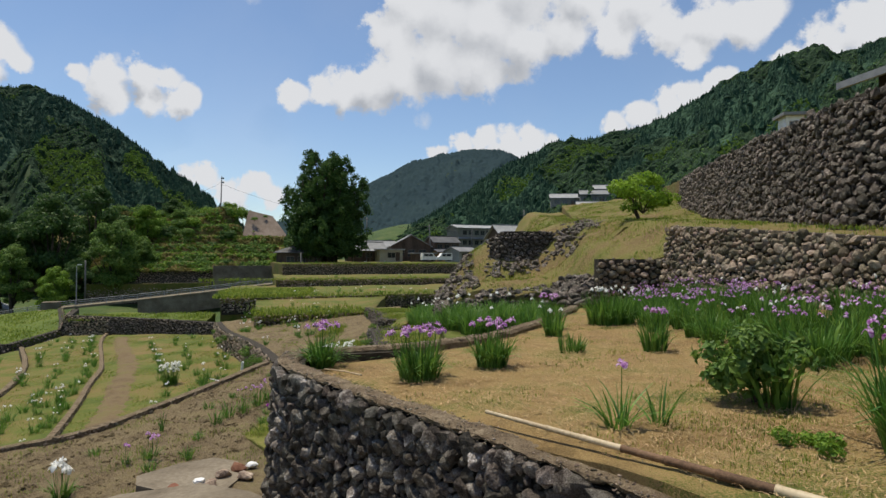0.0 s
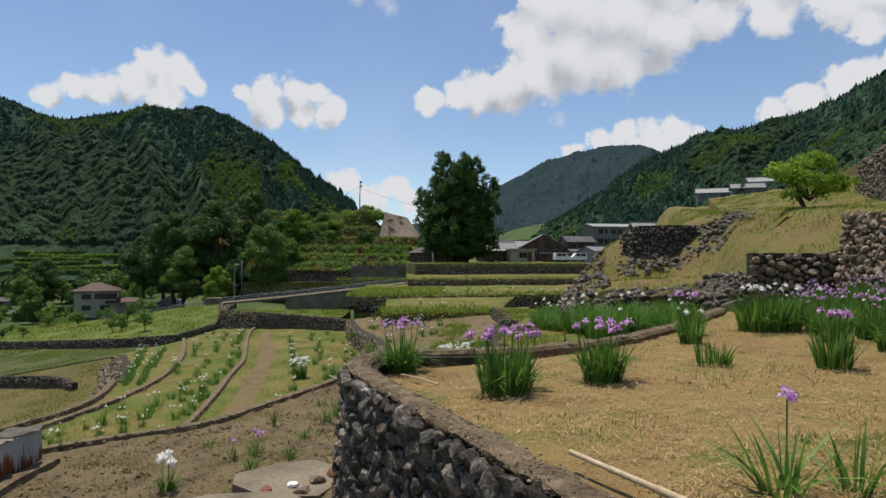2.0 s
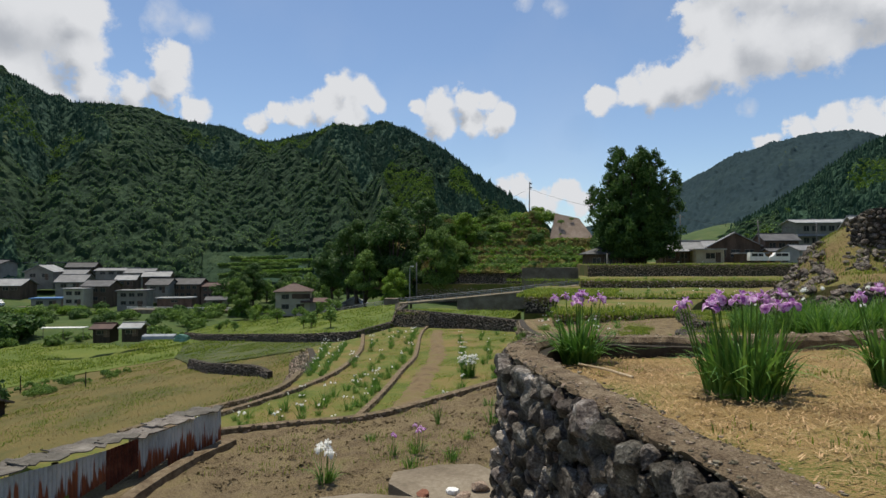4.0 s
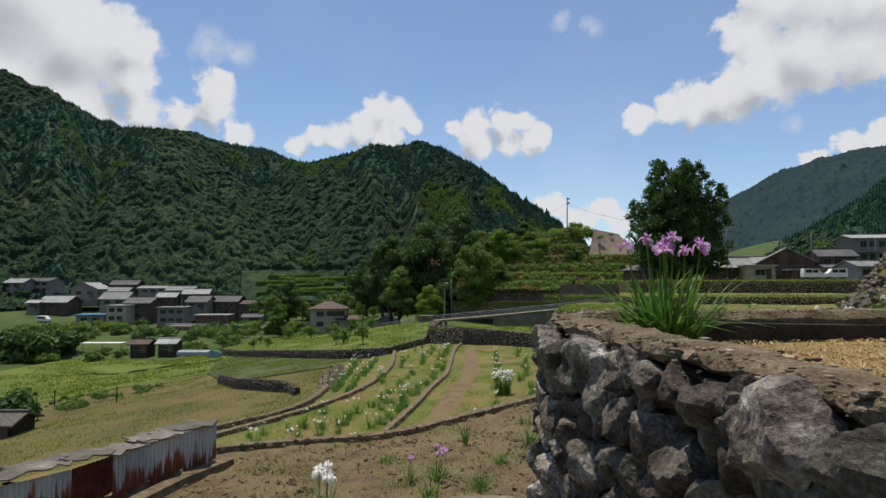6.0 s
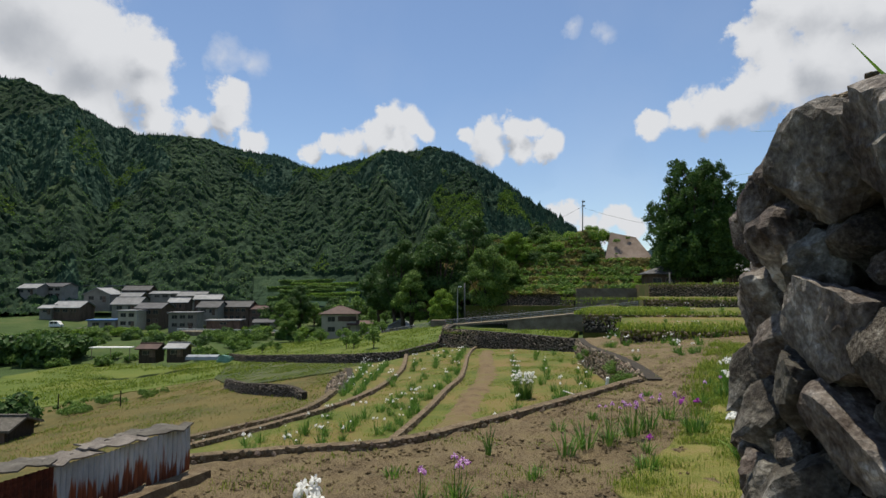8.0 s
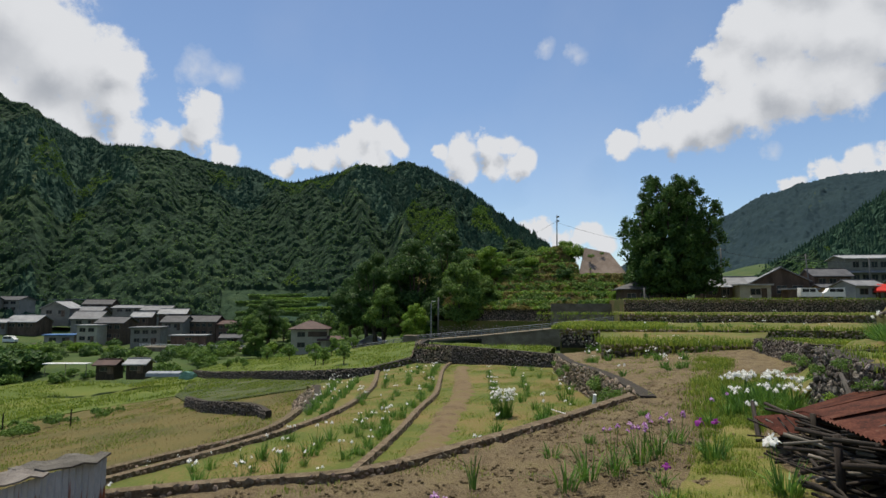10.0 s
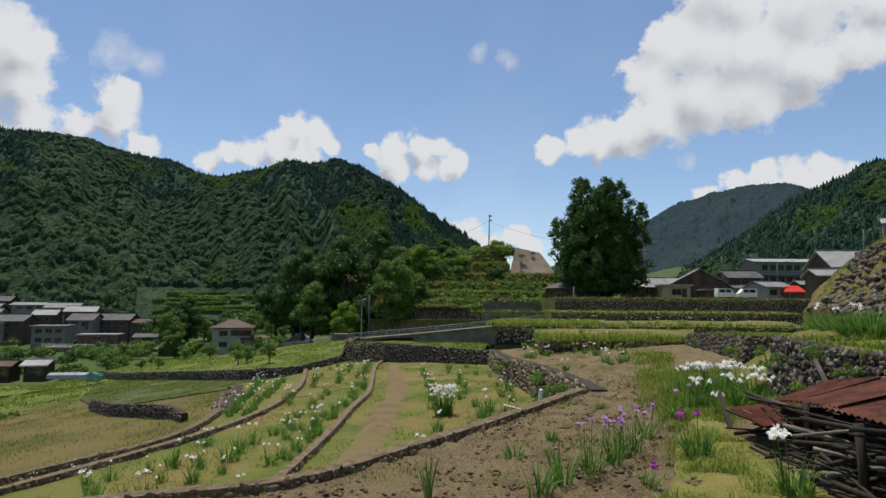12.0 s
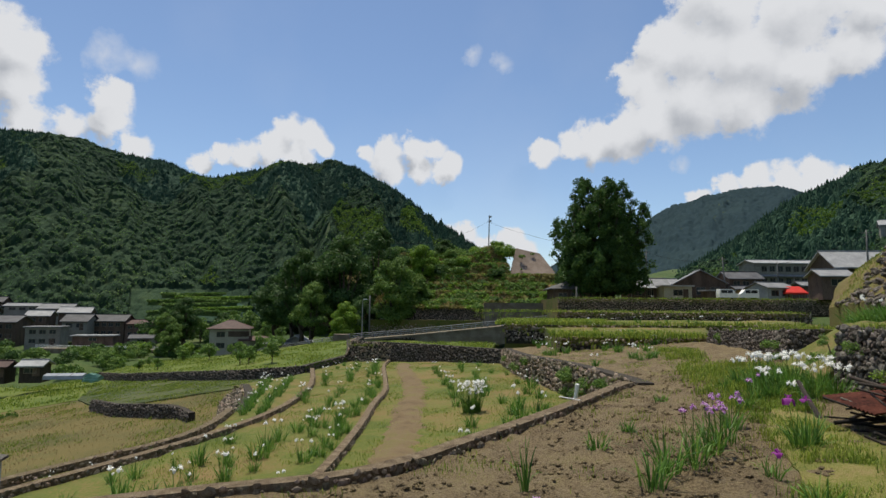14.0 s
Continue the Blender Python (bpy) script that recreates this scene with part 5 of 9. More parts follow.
def build_mountains():
    left = [(-112, 15), (-95, 16.5), (-84, 17.5), (-71.8, 16.2), (-67.2, 15.3), (-62.6, 13.4), (-57.1, 13.3), (-51.1, 12.6), (-46.2, 11.3), (-43.2, 12.3), (-38.8, 13.2), (-34.9, 13.6), (-31.5, 12.6), (-28.8, 11.0),
            (-26.1, 8.9), (-24.0, 7.9), (-22, 6.5), (-20.5, 5.0), (-18.5, 3.4)]
    mountain("mountain_left", "steep dark green mountain wooded with mixed trees", left,
             lambda a: np.interp(a, [-112, -75, -50, -36, -26, -18], [170, 225, 235, 205, 170, 190]), lambda a: np.interp(a, [-112, -75, -46, -35, -25, -18], [480, 560, 600, 480, 330, 300]),
             lambda a: np.interp(a, [-112, -60, -40, -26, -18], [-8.0, -5.0, -4.0, -1.0, 4.0]), 3)
    right = [(-6, 1.6), (-3.6, 2.9), (0.8, 5.6), (3.5, 7.3), (6.2, 9.3), (10.8, 11.1), (16.8, 12.0), (21.7, 12.8), (26.3, 14.9), (31.7, 16.7), (37, 16.6), (50, 19), (70, 21), (95, 20), (120, 16)]
    mountain("mountain_right", "wooded mountain slope above the village", right, lambda a: np.interp(a, [-6, 5, 20, 40, 120], [215, 200, 150, 120, 110]),
             lambda a: np.interp(a, [-6, 2, 10, 26, 40, 120], [420, 430, 450, 430, 400, 380]), lambda a: np.interp(a, [-6, 5, 20, 40, 120], [7, 9, 12, 14, 14]), 8)
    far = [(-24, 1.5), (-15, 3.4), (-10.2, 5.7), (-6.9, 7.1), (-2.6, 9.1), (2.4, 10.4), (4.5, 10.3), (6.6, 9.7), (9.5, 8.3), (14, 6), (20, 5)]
    mountain("mountain_far", "blue-green conifer mountain closing the valley, haze added to its colour", far, lambda a: 0 * a + 620, lambda a: 0 * a + 1550, lambda a: 0 * a + 8, 5, 0.16, 1.25, True)


build_mountains()


# ---- buildings ----
def windows_on(ob, wall_len, y, z0, count, w, h, shift=0.0, frame_mat="wood_grey", x0=None):
    """A row of windows on a house front: each a frame with its pane."""
    for i in range(count):
        cx = shift + (i - (count - 1) / 2) * wall_len / count
        s = Shape()
        for a, b, c, d in ((cx - w / 2 - 0.06, cx + w / 2 + 0.06, z0 - 0.08, z0), (cx - w / 2 - 0.06, cx + w / 2 + 0.06, z0 + h, z0 + h + 0.08),
                           (cx - w / 2 - 0.06, cx - w / 2, z0, z0 + h), (cx + w / 2, cx + w / 2 + 0.06, z0, z0 + h), (cx - 0.03, cx + 0.03, z0, z0 + h)):
            s.box(a, b, y - 0.07, y + 0.02, c, d)
        wnd = part("window", s.mesh("window", frame_mat), ob)
        s = Shape()
        s.box(cx - w / 2, cx + w / 2, y - 0.03, y + 0.02, z0, z0 + h)
        part("pane", s.mesh("pane", "glass"), wnd, "dark glass")


def gable(s, w, d, h, rise, over=0.5, thick=0.18):
    """A pitched roof with its ridge along x."""
    x0, x1 = -w / 2 - over, w / 2 + over
    yo, lift = d / 2 + over, rise / (d / 2) * over
    for sg in (-1, 1):
        lo, hi = (0, sg * yo, h - lift), (0, 0, h + rise)
        v = [(x, p[1], p[2] + dz) for dz in (0, thick) for x in (x0, x1) for p in (lo, hi)]
        f = [(0, 1, 3, 2), (4, 6, 7, 5), (0, 4, 5, 1), (2, 3, 7, 6), (0, 2, 6, 4), (1, 5, 7, 3)]
        s.add(v, f)
    s.box(x0, x1, -0.14, 0.14, h + rise + thick - 0.06, h + rise + thick + 0.14)


def hip(s, w, d, h, rise, over=0.7, thick=0.16):
    x, y, r = w / 2 + over, d / 2 + over, max(0.3, (w - d) / 2)
    v = [(-x, -y, h), (x, -y, h), (x, y, h), (-x, y, h), (-x, -y, h + thick), (x, -y, h + thick), (x, y, h + thick), (-x, y, h + thick), (-r, 0, h + rise), (r, 0, h + rise)]
    s.add(v, [(3, 2, 1, 0), (0, 1, 5, 4), (1, 2, 6, 5), (2, 3, 7, 6), (3, 0, 4, 7), (4, 5, 9, 8), (5, 6, 9), (6, 7, 8, 9), (7, 4, 8)])
    s.tube([(-r, 0, h + rise), (r, 0, h + rise)], 0.14, 6)


def house(label, x, y, z, yaw, w, d, h, rise, wall_mat, roof_mat, kind="gable", turn=0, storeys=1, wins=3, foot=1.5, group="village houses", porch=0.0, porch_mat="roof_light", band=""):
    ob = thing("house", label, "house", pose(x, y, z, 0, 0, yaw), group)
    s = Shape()
    if turn:
        s.add([(-w / 2, -d / 2, -foot), (w / 2, -d / 2, -foot), (w / 2, d / 2, -foot), (-w / 2, d / 2, -foot), (-w / 2, -d / 2, h), (w / 2, -d / 2, h), (w / 2, d / 2, h), (-w / 2, d / 2, h),
               (0, -d / 2, h + rise * 0.96), (0, d / 2, h + rise * 0.96)], [(0, 1, 5, 8, 4), (2, 3, 7, 9, 6), (1, 2, 6, 5), (3, 0, 4, 7), (3, 2, 1, 0)])
    else:
        s.add([(-w / 2, -d / 2, -foot), (w / 2, -d / 2, -foot), (w / 2, d / 2, -foot), (-w / 2, d / 2, -foot), (-w / 2, -d / 2, h), (w / 2, -d / 2, h), (w / 2, d / 2, h), (-w / 2, d / 2, h),
               (-w / 2, 0, h + rise * 0.96), (w / 2, 0, h + rise * 0.96)] if kind == "gable" else
              [(a * w / 2, b * d / 2, c) for c in (-foot, h) for a, b in ((-1, -1), (1, -1), (1, 1), (-1, 1))] + [(0, 0, h), (0, 0, h)],
              [(0, 1, 5, 4), (2, 3, 7, 6), (1, 2, 6, 9, 5), (3, 0, 4, 8, 7), (3, 2, 1, 0)] if kind == "gable" else [(0, 1, 5, 4), (2, 3, 7, 6), (1, 2, 6, 5), (3, 0, 4, 7), (3, 2, 1, 0)])
    part("wall", s.mesh("wall", wall_mat), ob)
    s = Shape()
    if kind == "flat":
        s.box(-w / 2 - 0.4, w / 2 + 0.4, -d / 2 - 0.5, d / 2 + 0.4, h, h + 0.28)
    elif kind == "hip":
        hip(s, w, d, h, rise)
    else:
        gable(s, d if turn else w, w if turn else d, h, rise)
        if turn:
            s.v = [(-p[1], p[0], p[2]) for p in s.v]
    part("roof", s.mesh("roof", roof_mat), ob)
    st = h / storeys
    for k in range(storeys):
        windows_on(ob, w * 0.86, -d / 2, k * st + st * 0.32, wins, min(1.7, w / wins * 0.55), st * 0.42)
    if porch:
        s = Shape()
        s.add([(-w / 2 - 0.2, -d / 2 - porch, st * 0.86), (w / 2 + 0.2, -d / 2 - porch, st * 0.86), (w / 2 + 0.2, -d / 2 + 0.02, st * 1.02), (-w / 2 - 0.2, -d / 2 + 0.02, st * 1.02),
               (-w / 2 - 0.2, -d / 2 - porch, st * 0.86 + 0.12), (w / 2 + 0.2, -d / 2 - porch, st * 0.86 + 0.12), (w / 2 + 0.2, -d / 2 + 0.02, st * 1.02 + 0.12), (-w / 2 - 0.2, -d / 2 + 0.02, st * 1.02 + 0.12)],
              [(3, 2, 1, 0), (4, 5, 6, 7), (0, 1, 5, 4), (1, 2, 6, 5), (3, 0, 4, 7)])
        pr = part("porch_roof", s.mesh("porch_roof", porch_mat), ob)
        for xx in (-w / 2 + 0.1, 0, w / 2 - 0.1):
            s = Shape()
            s.box(xx - 0.07, xx + 0.07, -d / 2 - porch + 0.1, -d / 2 - porch + 0.24, -0.3, st * 0.87)
            part("post", s.mesh("post", "wood_grey"), pr)
    s = Shape()
    s.box(-0.5, 0.5, -d / 2 - 0.05, -d / 2 + 0.02, 0, min(2.0, st * 0.8), Matrix.Translation((w * 0.28, 0, 0)))
    part("door", s.mesh("door", "boards"), ob)
    return ob


def valley_frame(d, s):
    """Plan place d metres ahead and s metres to the right along the line of sight to the river hamlet."""
    return (-1.43 - 0.556 * d + 0.831 * s, 6.05 + 0.831 * d + 0.556 * s)


def build_houses():
    # by the big tree: distance, sideways, floor height, then sizes
    V = [
        ("low beige shed with a flat pale roof", 116, 45.6, 4.7, 5.4, 4.0, 2.5, 0.3, "beige", "roof_light", "flat", 0, 1, 1, 24, 0),
        ("long low house with a grey roof behind the tree", 121, 41.5, 4.7, 8.0, 6.0, 2.6, 1.6, "boards", "roof_light", "gable", 0, 1, 3, 24, 1.2),
        ("old house with a broad grey gable", 126, 54.5, 4.7, 9.5, 9.0, 3.6, 2.6, "boards", "roof_light", "gable", 1, 1, 3, 10, 0),
        ("open carport with a flat pale roof", 116, 54.0, 4.7, 5.0, 3.0, 1.7, 0.2, "boards", "roof_light", "flat", 0, 1, 1, 24, 0),
        ("brown two-storey house with dark tiles", 127, 64.0, 4.8, 6.8, 6.0, 4.6, 1.4, "boards", "roof_dark", "gable", 0, 2, 3, 24, 1.0),
        ("ochre clay walled storehouse", 118, 60.4, 4.8, 4.4, 3.5, 2.1, 0.5, "ochre", "roof_dark", "gable", 0, 1, 1, 24, 0),
        ("blue-grey sheet metal shed", 112, 62.2, 4.8, 5.6, 5.0, 2.2, 0.9, "greyblue", "roof_light", "gable", 0, 1, 2, 40, 0),
        ("long two-storey grey building with a level roof", 150, 87.0, 8.4, 18.5, 8.0, 6.0, 0.9, "plaster", "roof_light", "gable", 0, 2, 8, 24, 0.9),
        ("low shed with a white sheet roof", 120, 74.6, 5.8, 4.6, 4.0, 2.0, 0.7, "boards", "roof_light", "gable", 0, 1, 1, 24, 0),
        ("large brown house with a pale grey roof", 96, 67.0, 6.2, 9.5, 8.0, 3.6, 2.6, "boards", "roof_light", "gable", 0, 1, 3, 20, 0),
        ("lean-to of the brown house", 92, 60.6, 6.0, 4.4, 4.0, 2.2, 0.9, "boards", "roof_light", "gable", 0, 1, 1, 20, 0),
        ("dark hall with a black hipped roof beside the tree", 112, 24.5, 3.6, 8.0, 7.0, 2.7, 1.9, "boards", "roof_dark", "hip", 0, 1, 3, 24, 0),
        ("house with a grey roof among other roofs", 138, 50.0, 4.7, 9.0, 7.0, 3.4, 1.6, "plaster", "roof_light", "gable", 0, 1, 3, 24, 0),
    ]
    for label, d, s, z, w, dep, h, rise, wm, rm, kind, turn, st, wins, yaw, porch in V:
        x, y = view_frame(d, s)
        house(label, x, y, z, yaw, w, dep, h, rise, wm, rm, kind, turn, st, wins, 1.5, "village houses", porch)
    # hamlet by the river: distance, middle pixel offsets turned into metres, floor, sizes
    H = [
        ("grey two-storey house with a dark roof", 205, -135.5, 0.8, 9, 7, 4.6, 1.2, "plaster", "roof_dark", "gable", 0, 2, 3),
        ("long house with pale roof and white porch", 186, -118, -4.0, 9.2, 7, 2.6, 1.9, "boards", "roof_light", "gable", 0, 1, 3),
        ("small white-walled annex beside a house", 184, -124, -4.0, 3.8, 4, 2.4, 0.8, "plaster", "roof_light", "gable", 0, 1, 1),
        ("house with a grey gable facing the fields", 197, -115, -0.6, 8.5, 8, 3.2, 2.2, "plaster", "roof_light", "gable", 1, 1, 2),
        ("long pale hall behind the houses", 222, -128, 1.5, 24, 8, 4.0, 0.8, "plaster", "roof_light", "flat", 0, 2, 8),
        ("shed with a bright blue roof", 172, -99.5, -7.6, 7.6, 5, 2.9, 0.5, "plaster", "roof_blue", "flat", 0, 1, 2),
        ("beige two-storey box house", 172, -91.6, -7.2, 5.8, 5, 5.6, 0.4, "beige", "roof_light", "flat", 0, 2, 2),
        ("dark wooden two-storey house with a blue-edged roof", 177, -87.7, -6.8, 7.6, 7, 6.0, 1.6, "boards", "roof_dark", "gable", 0, 2, 3),
        ("house with a broad pale roof", 191, -102.5, -3.4, 8.5, 7, 2.9, 2.2, "plaster", "roof_light", "gable", 0, 1, 2),
        ("low house with a row of pale roofs", 212, -99, 0.2, 13, 6, 2.2, 0.8, "plaster", "roof_light", "gable", 0, 1, 4),
        ("white two-storey house with a flat balcony roof", 170, -75.2, -7.5, 7.6, 6, 5.4, 0.5, "plaster", "roof_light", "flat", 0, 2, 3),
        ("dark roofed house between others", 191, -86.5, -3.0, 5.6, 6, 3.0, 1.4, "boards", "roof_light", "gable", 0, 1, 2),
        ("house with a slate roof and clay wall", 182, -72.5, -4.2, 6.5, 6, 3.0, 1.8, "plaster", "roof_dark", "gable", 0, 1, 2),
        ("long brown row house, first half", 186, -66.6, -6.2, 10.5, 7, 5.4, 1.7, "boards", "roof_dark", "gable", 0, 2, 5),
        ("long brown row house, second half", 186, -57.6, -6.2, 7.5, 7, 4.4, 1.0, "boards", "roof_brown", "gable", 0, 2, 4),
        ("open shed with a long pale green roof", 166, -62.4, -6.6, 9.0, 4, 1.9, 0.4, "boards", "roof_light", "flat", 0, 1, 1),
        ("low grey house behind the orchard", 168, -52, -7.0, 5.0, 5, 1.7, 0.8, "plaster", "roof_dark", "gable", 0, 1, 1),
        ("pale workshop near the road sign", 140, -11.5, -6.6, 5.0, 5, 2.0, 1.4, "plaster", "roof_light", "gable", 1, 1, 1),
        ("low white-roofed garage by the road", 136, -15.8, -6.4, 5.0, 4, 1.4, 0.3, "plaster", "roof_light", "flat", 0, 1, 1),
        ("pale roofed house in the hamlet's middle", 200, -107, -1.2, 8, 6, 2.6, 1.6, "boards", "roof_light", "gable", 0, 1, 2),
        ("grey house with a low tin roof", 205, -88, -0.6, 9, 6, 2.4, 1.4, "plaster", "roof_light", "gable", 0, 1, 3),
        ("brown house beneath the forest edge", 214, -112, 1.0, 9, 6, 2.8, 1.6, "boards", "roof_dark", "gable", 0, 1, 3),
        ("long house with a grey roof", 198, -80, -1.8, 8, 6, 2.6, 1.5, "boards", "roof_light", "gable", 0, 1, 2),
        ("house behind the hillside bushes", 200, -141, 2.0, 8, 6, 2.6, 1.4, "plaster", "roof_light", "gable", 0, 1, 2),
    ]
    for i, (label, d, s, z, w, dep, h, rise, wm, rm, kind, turn, st, wins) in enumerate(H):
        x, y = valley_frame(d, s)
        house(label, x, y, z, 34 + (i * 37 % 17 - 8), w, dep, h * 0.82, rise * 0.9, wm, rm, kind, turn, st, wins, 3.0, "river hamlet houses")
    # the cream villa with the brown hipped roof
    ob = house("cream two-storey villa with a brown hipped roof", -108.6, 116.5, -7.6, 38, 8.4, 7.2, 5.0, 2.0, "beige", "roof_brown", "hip", 0, 2, 2, 1.0, "river hamlet houses")
    s = Shape()
    s.add([(2.0, -4.9, 2.35), (8.6, -4.9, 2.35), (8.6, -1.5, 3.2), (2.0, -1.5, 3.2), (2.0, -4.9, 2.5), (8.6, -4.9, 2.5), (8.6, -1.5, 3.35), (2.0, -1.5, 3.35)],
          [(3, 2, 1, 0), (4, 5, 6, 7), (0, 1, 5, 4), (1, 2, 6, 5), (3, 0, 4, 7)])
    part("porch_roof", s.mesh("porch_roof", "roof_brown"), ob)
    s = Shape()
    s.box(4.2, 8.2, -3.6, 2.5, -0.5, 2.5)
    part("annex_wall", s.mesh("annex_wall", "plaster"), ob)
    s = Shape()
    s.box(-0.2, 4.3, -3.75, -3.62, 3.3, 4.5)
    part("balcony_front", s.mesh("balcony_front", "boards"), ob)
    # sheds in the meadow
    for label, d, s_, z, w, rm, wm in (("dark red-brown field shed", 104, -51.6, -7.8, 2.9, "roof_brown", "wood_dark"), ("field shed with a white sheet roof", 104, -46.8, -7.7, 2.9, "roof_light", "wood_dark"),
                                       ("old black wooden lean-to shed", 50, -36.5, -8.6, 3.2, "slate", "wood_dark")):
        x, y = valley_frame(d, s_)
        house(label, x, y, z, 34, w, 3.0, 1.5, 0.55, wm, rm, "gable", 0, 1, 1, 1.0, "field sheds")
    x, y = valley_frame(104, -58.5)
    ob = thing("shelter", "long white sheet roof on thin posts", "shelter", pose(x, y, -7.6, 0, 0, 34))
    s = Shape()
    s.box(-3.6, 3.6, -0.8, 0.8, 1.3, 1.42)
    part("roof", s.mesh("roof", "white"), ob)
    for xx in (-3.3, 0, 3.3):
        s = Shape()
        s.box(xx - 0.04, xx + 0.04, -0.5, -0.42, -0.6, 1.3)
        part("post", s.mesh("post", "wood_grey"), ob)
    # the hillside hamlet and the white house over the tall wall
    for label, x, y, z, w, h in (("pale house on the mountain foot", 52, 205, 24, 9, 3.5), ("grey roofed house on the slope", 44, 215, 24, 10, 3.2), ("house with a broad dark roof", 42, 165, 17, 9, 2.8),
                                 ("white house high on the slope", 58, 212, 27, 8, 3.2)):
        house(label, x, y, z, -8, w, 6, h, 1.5, "plaster", "roof_light", "gable", 0, 1, 3, 8, "hillside houses")
    house("small white house above the stone wall", 34.8, 59, 17.6, -8, 1.7, 1.8, 2.5, 0.2, "white", "roof_light", "flat", 0, 1, 1, 6, "hillside houses")
    ob = thing("shed", "old shed with a dark tin roof above the wall", "shed", pose(17.5, 17.5, 10.7, 0, 0, 8))
    s = Shape()
    s.box(-2.2, 3, -3, 3, -0.5, 1.6)
    part("wall", s.mesh("wall", "wood_dark"), ob)
    s = Shape()
    s.add([(-3.1, -3.6, 1.3), (3.2, -3.6, 3.2), (3.2, 3.6, 3.2), (-3.1, 3.6, 1.3), (-3.1, -3.6, 1.42), (3.2, -3.6, 3.32), (3.2, 3.6, 3.32), (-3.1, 3.6, 1.42)],
          [(3, 2, 1, 0), (4, 5, 6, 7), (0, 1, 5, 4), (1, 2, 6, 5), (2, 3, 7, 6), (3, 0, 4, 7)])
    part("roof", s.mesh("roof", "roof_dark"), ob)
    s = Shape()
    s.box(-3.2, -3.08, -3.7, 3.7, 1.24, 1.48)
    part("gutter", s.mesh("gutter", "iron"), ob)


build_houses()


def h_knoll(d, q):
    """Height of the terraced knoll, d metres ahead and q to the right of the fields' line of sight."""
    z = 2.7
    for k, (at, rise) in enumerate(((114.8, 1.3), (118.5, 1.7), (122.6, 1.9), (126.6, 2.1), (130.6, 2.6), (135.2, 2.6))):
        at += 1.5 * lump(q, k * 9.0, 7.0, 6.0)
        z += rise * smooth(at - 1.0, at + 1.1, d)
    z += 2.2 * smooth(5, 12, q) * smooth(132, 139, d)
    z = min(z, 9.9 + 9 * (1 - smooth(13.2, 15.0, q)))
    return z - (z + 2) * 0.75 * smooth(-9, -20, q) * smooth(150, 112, d)


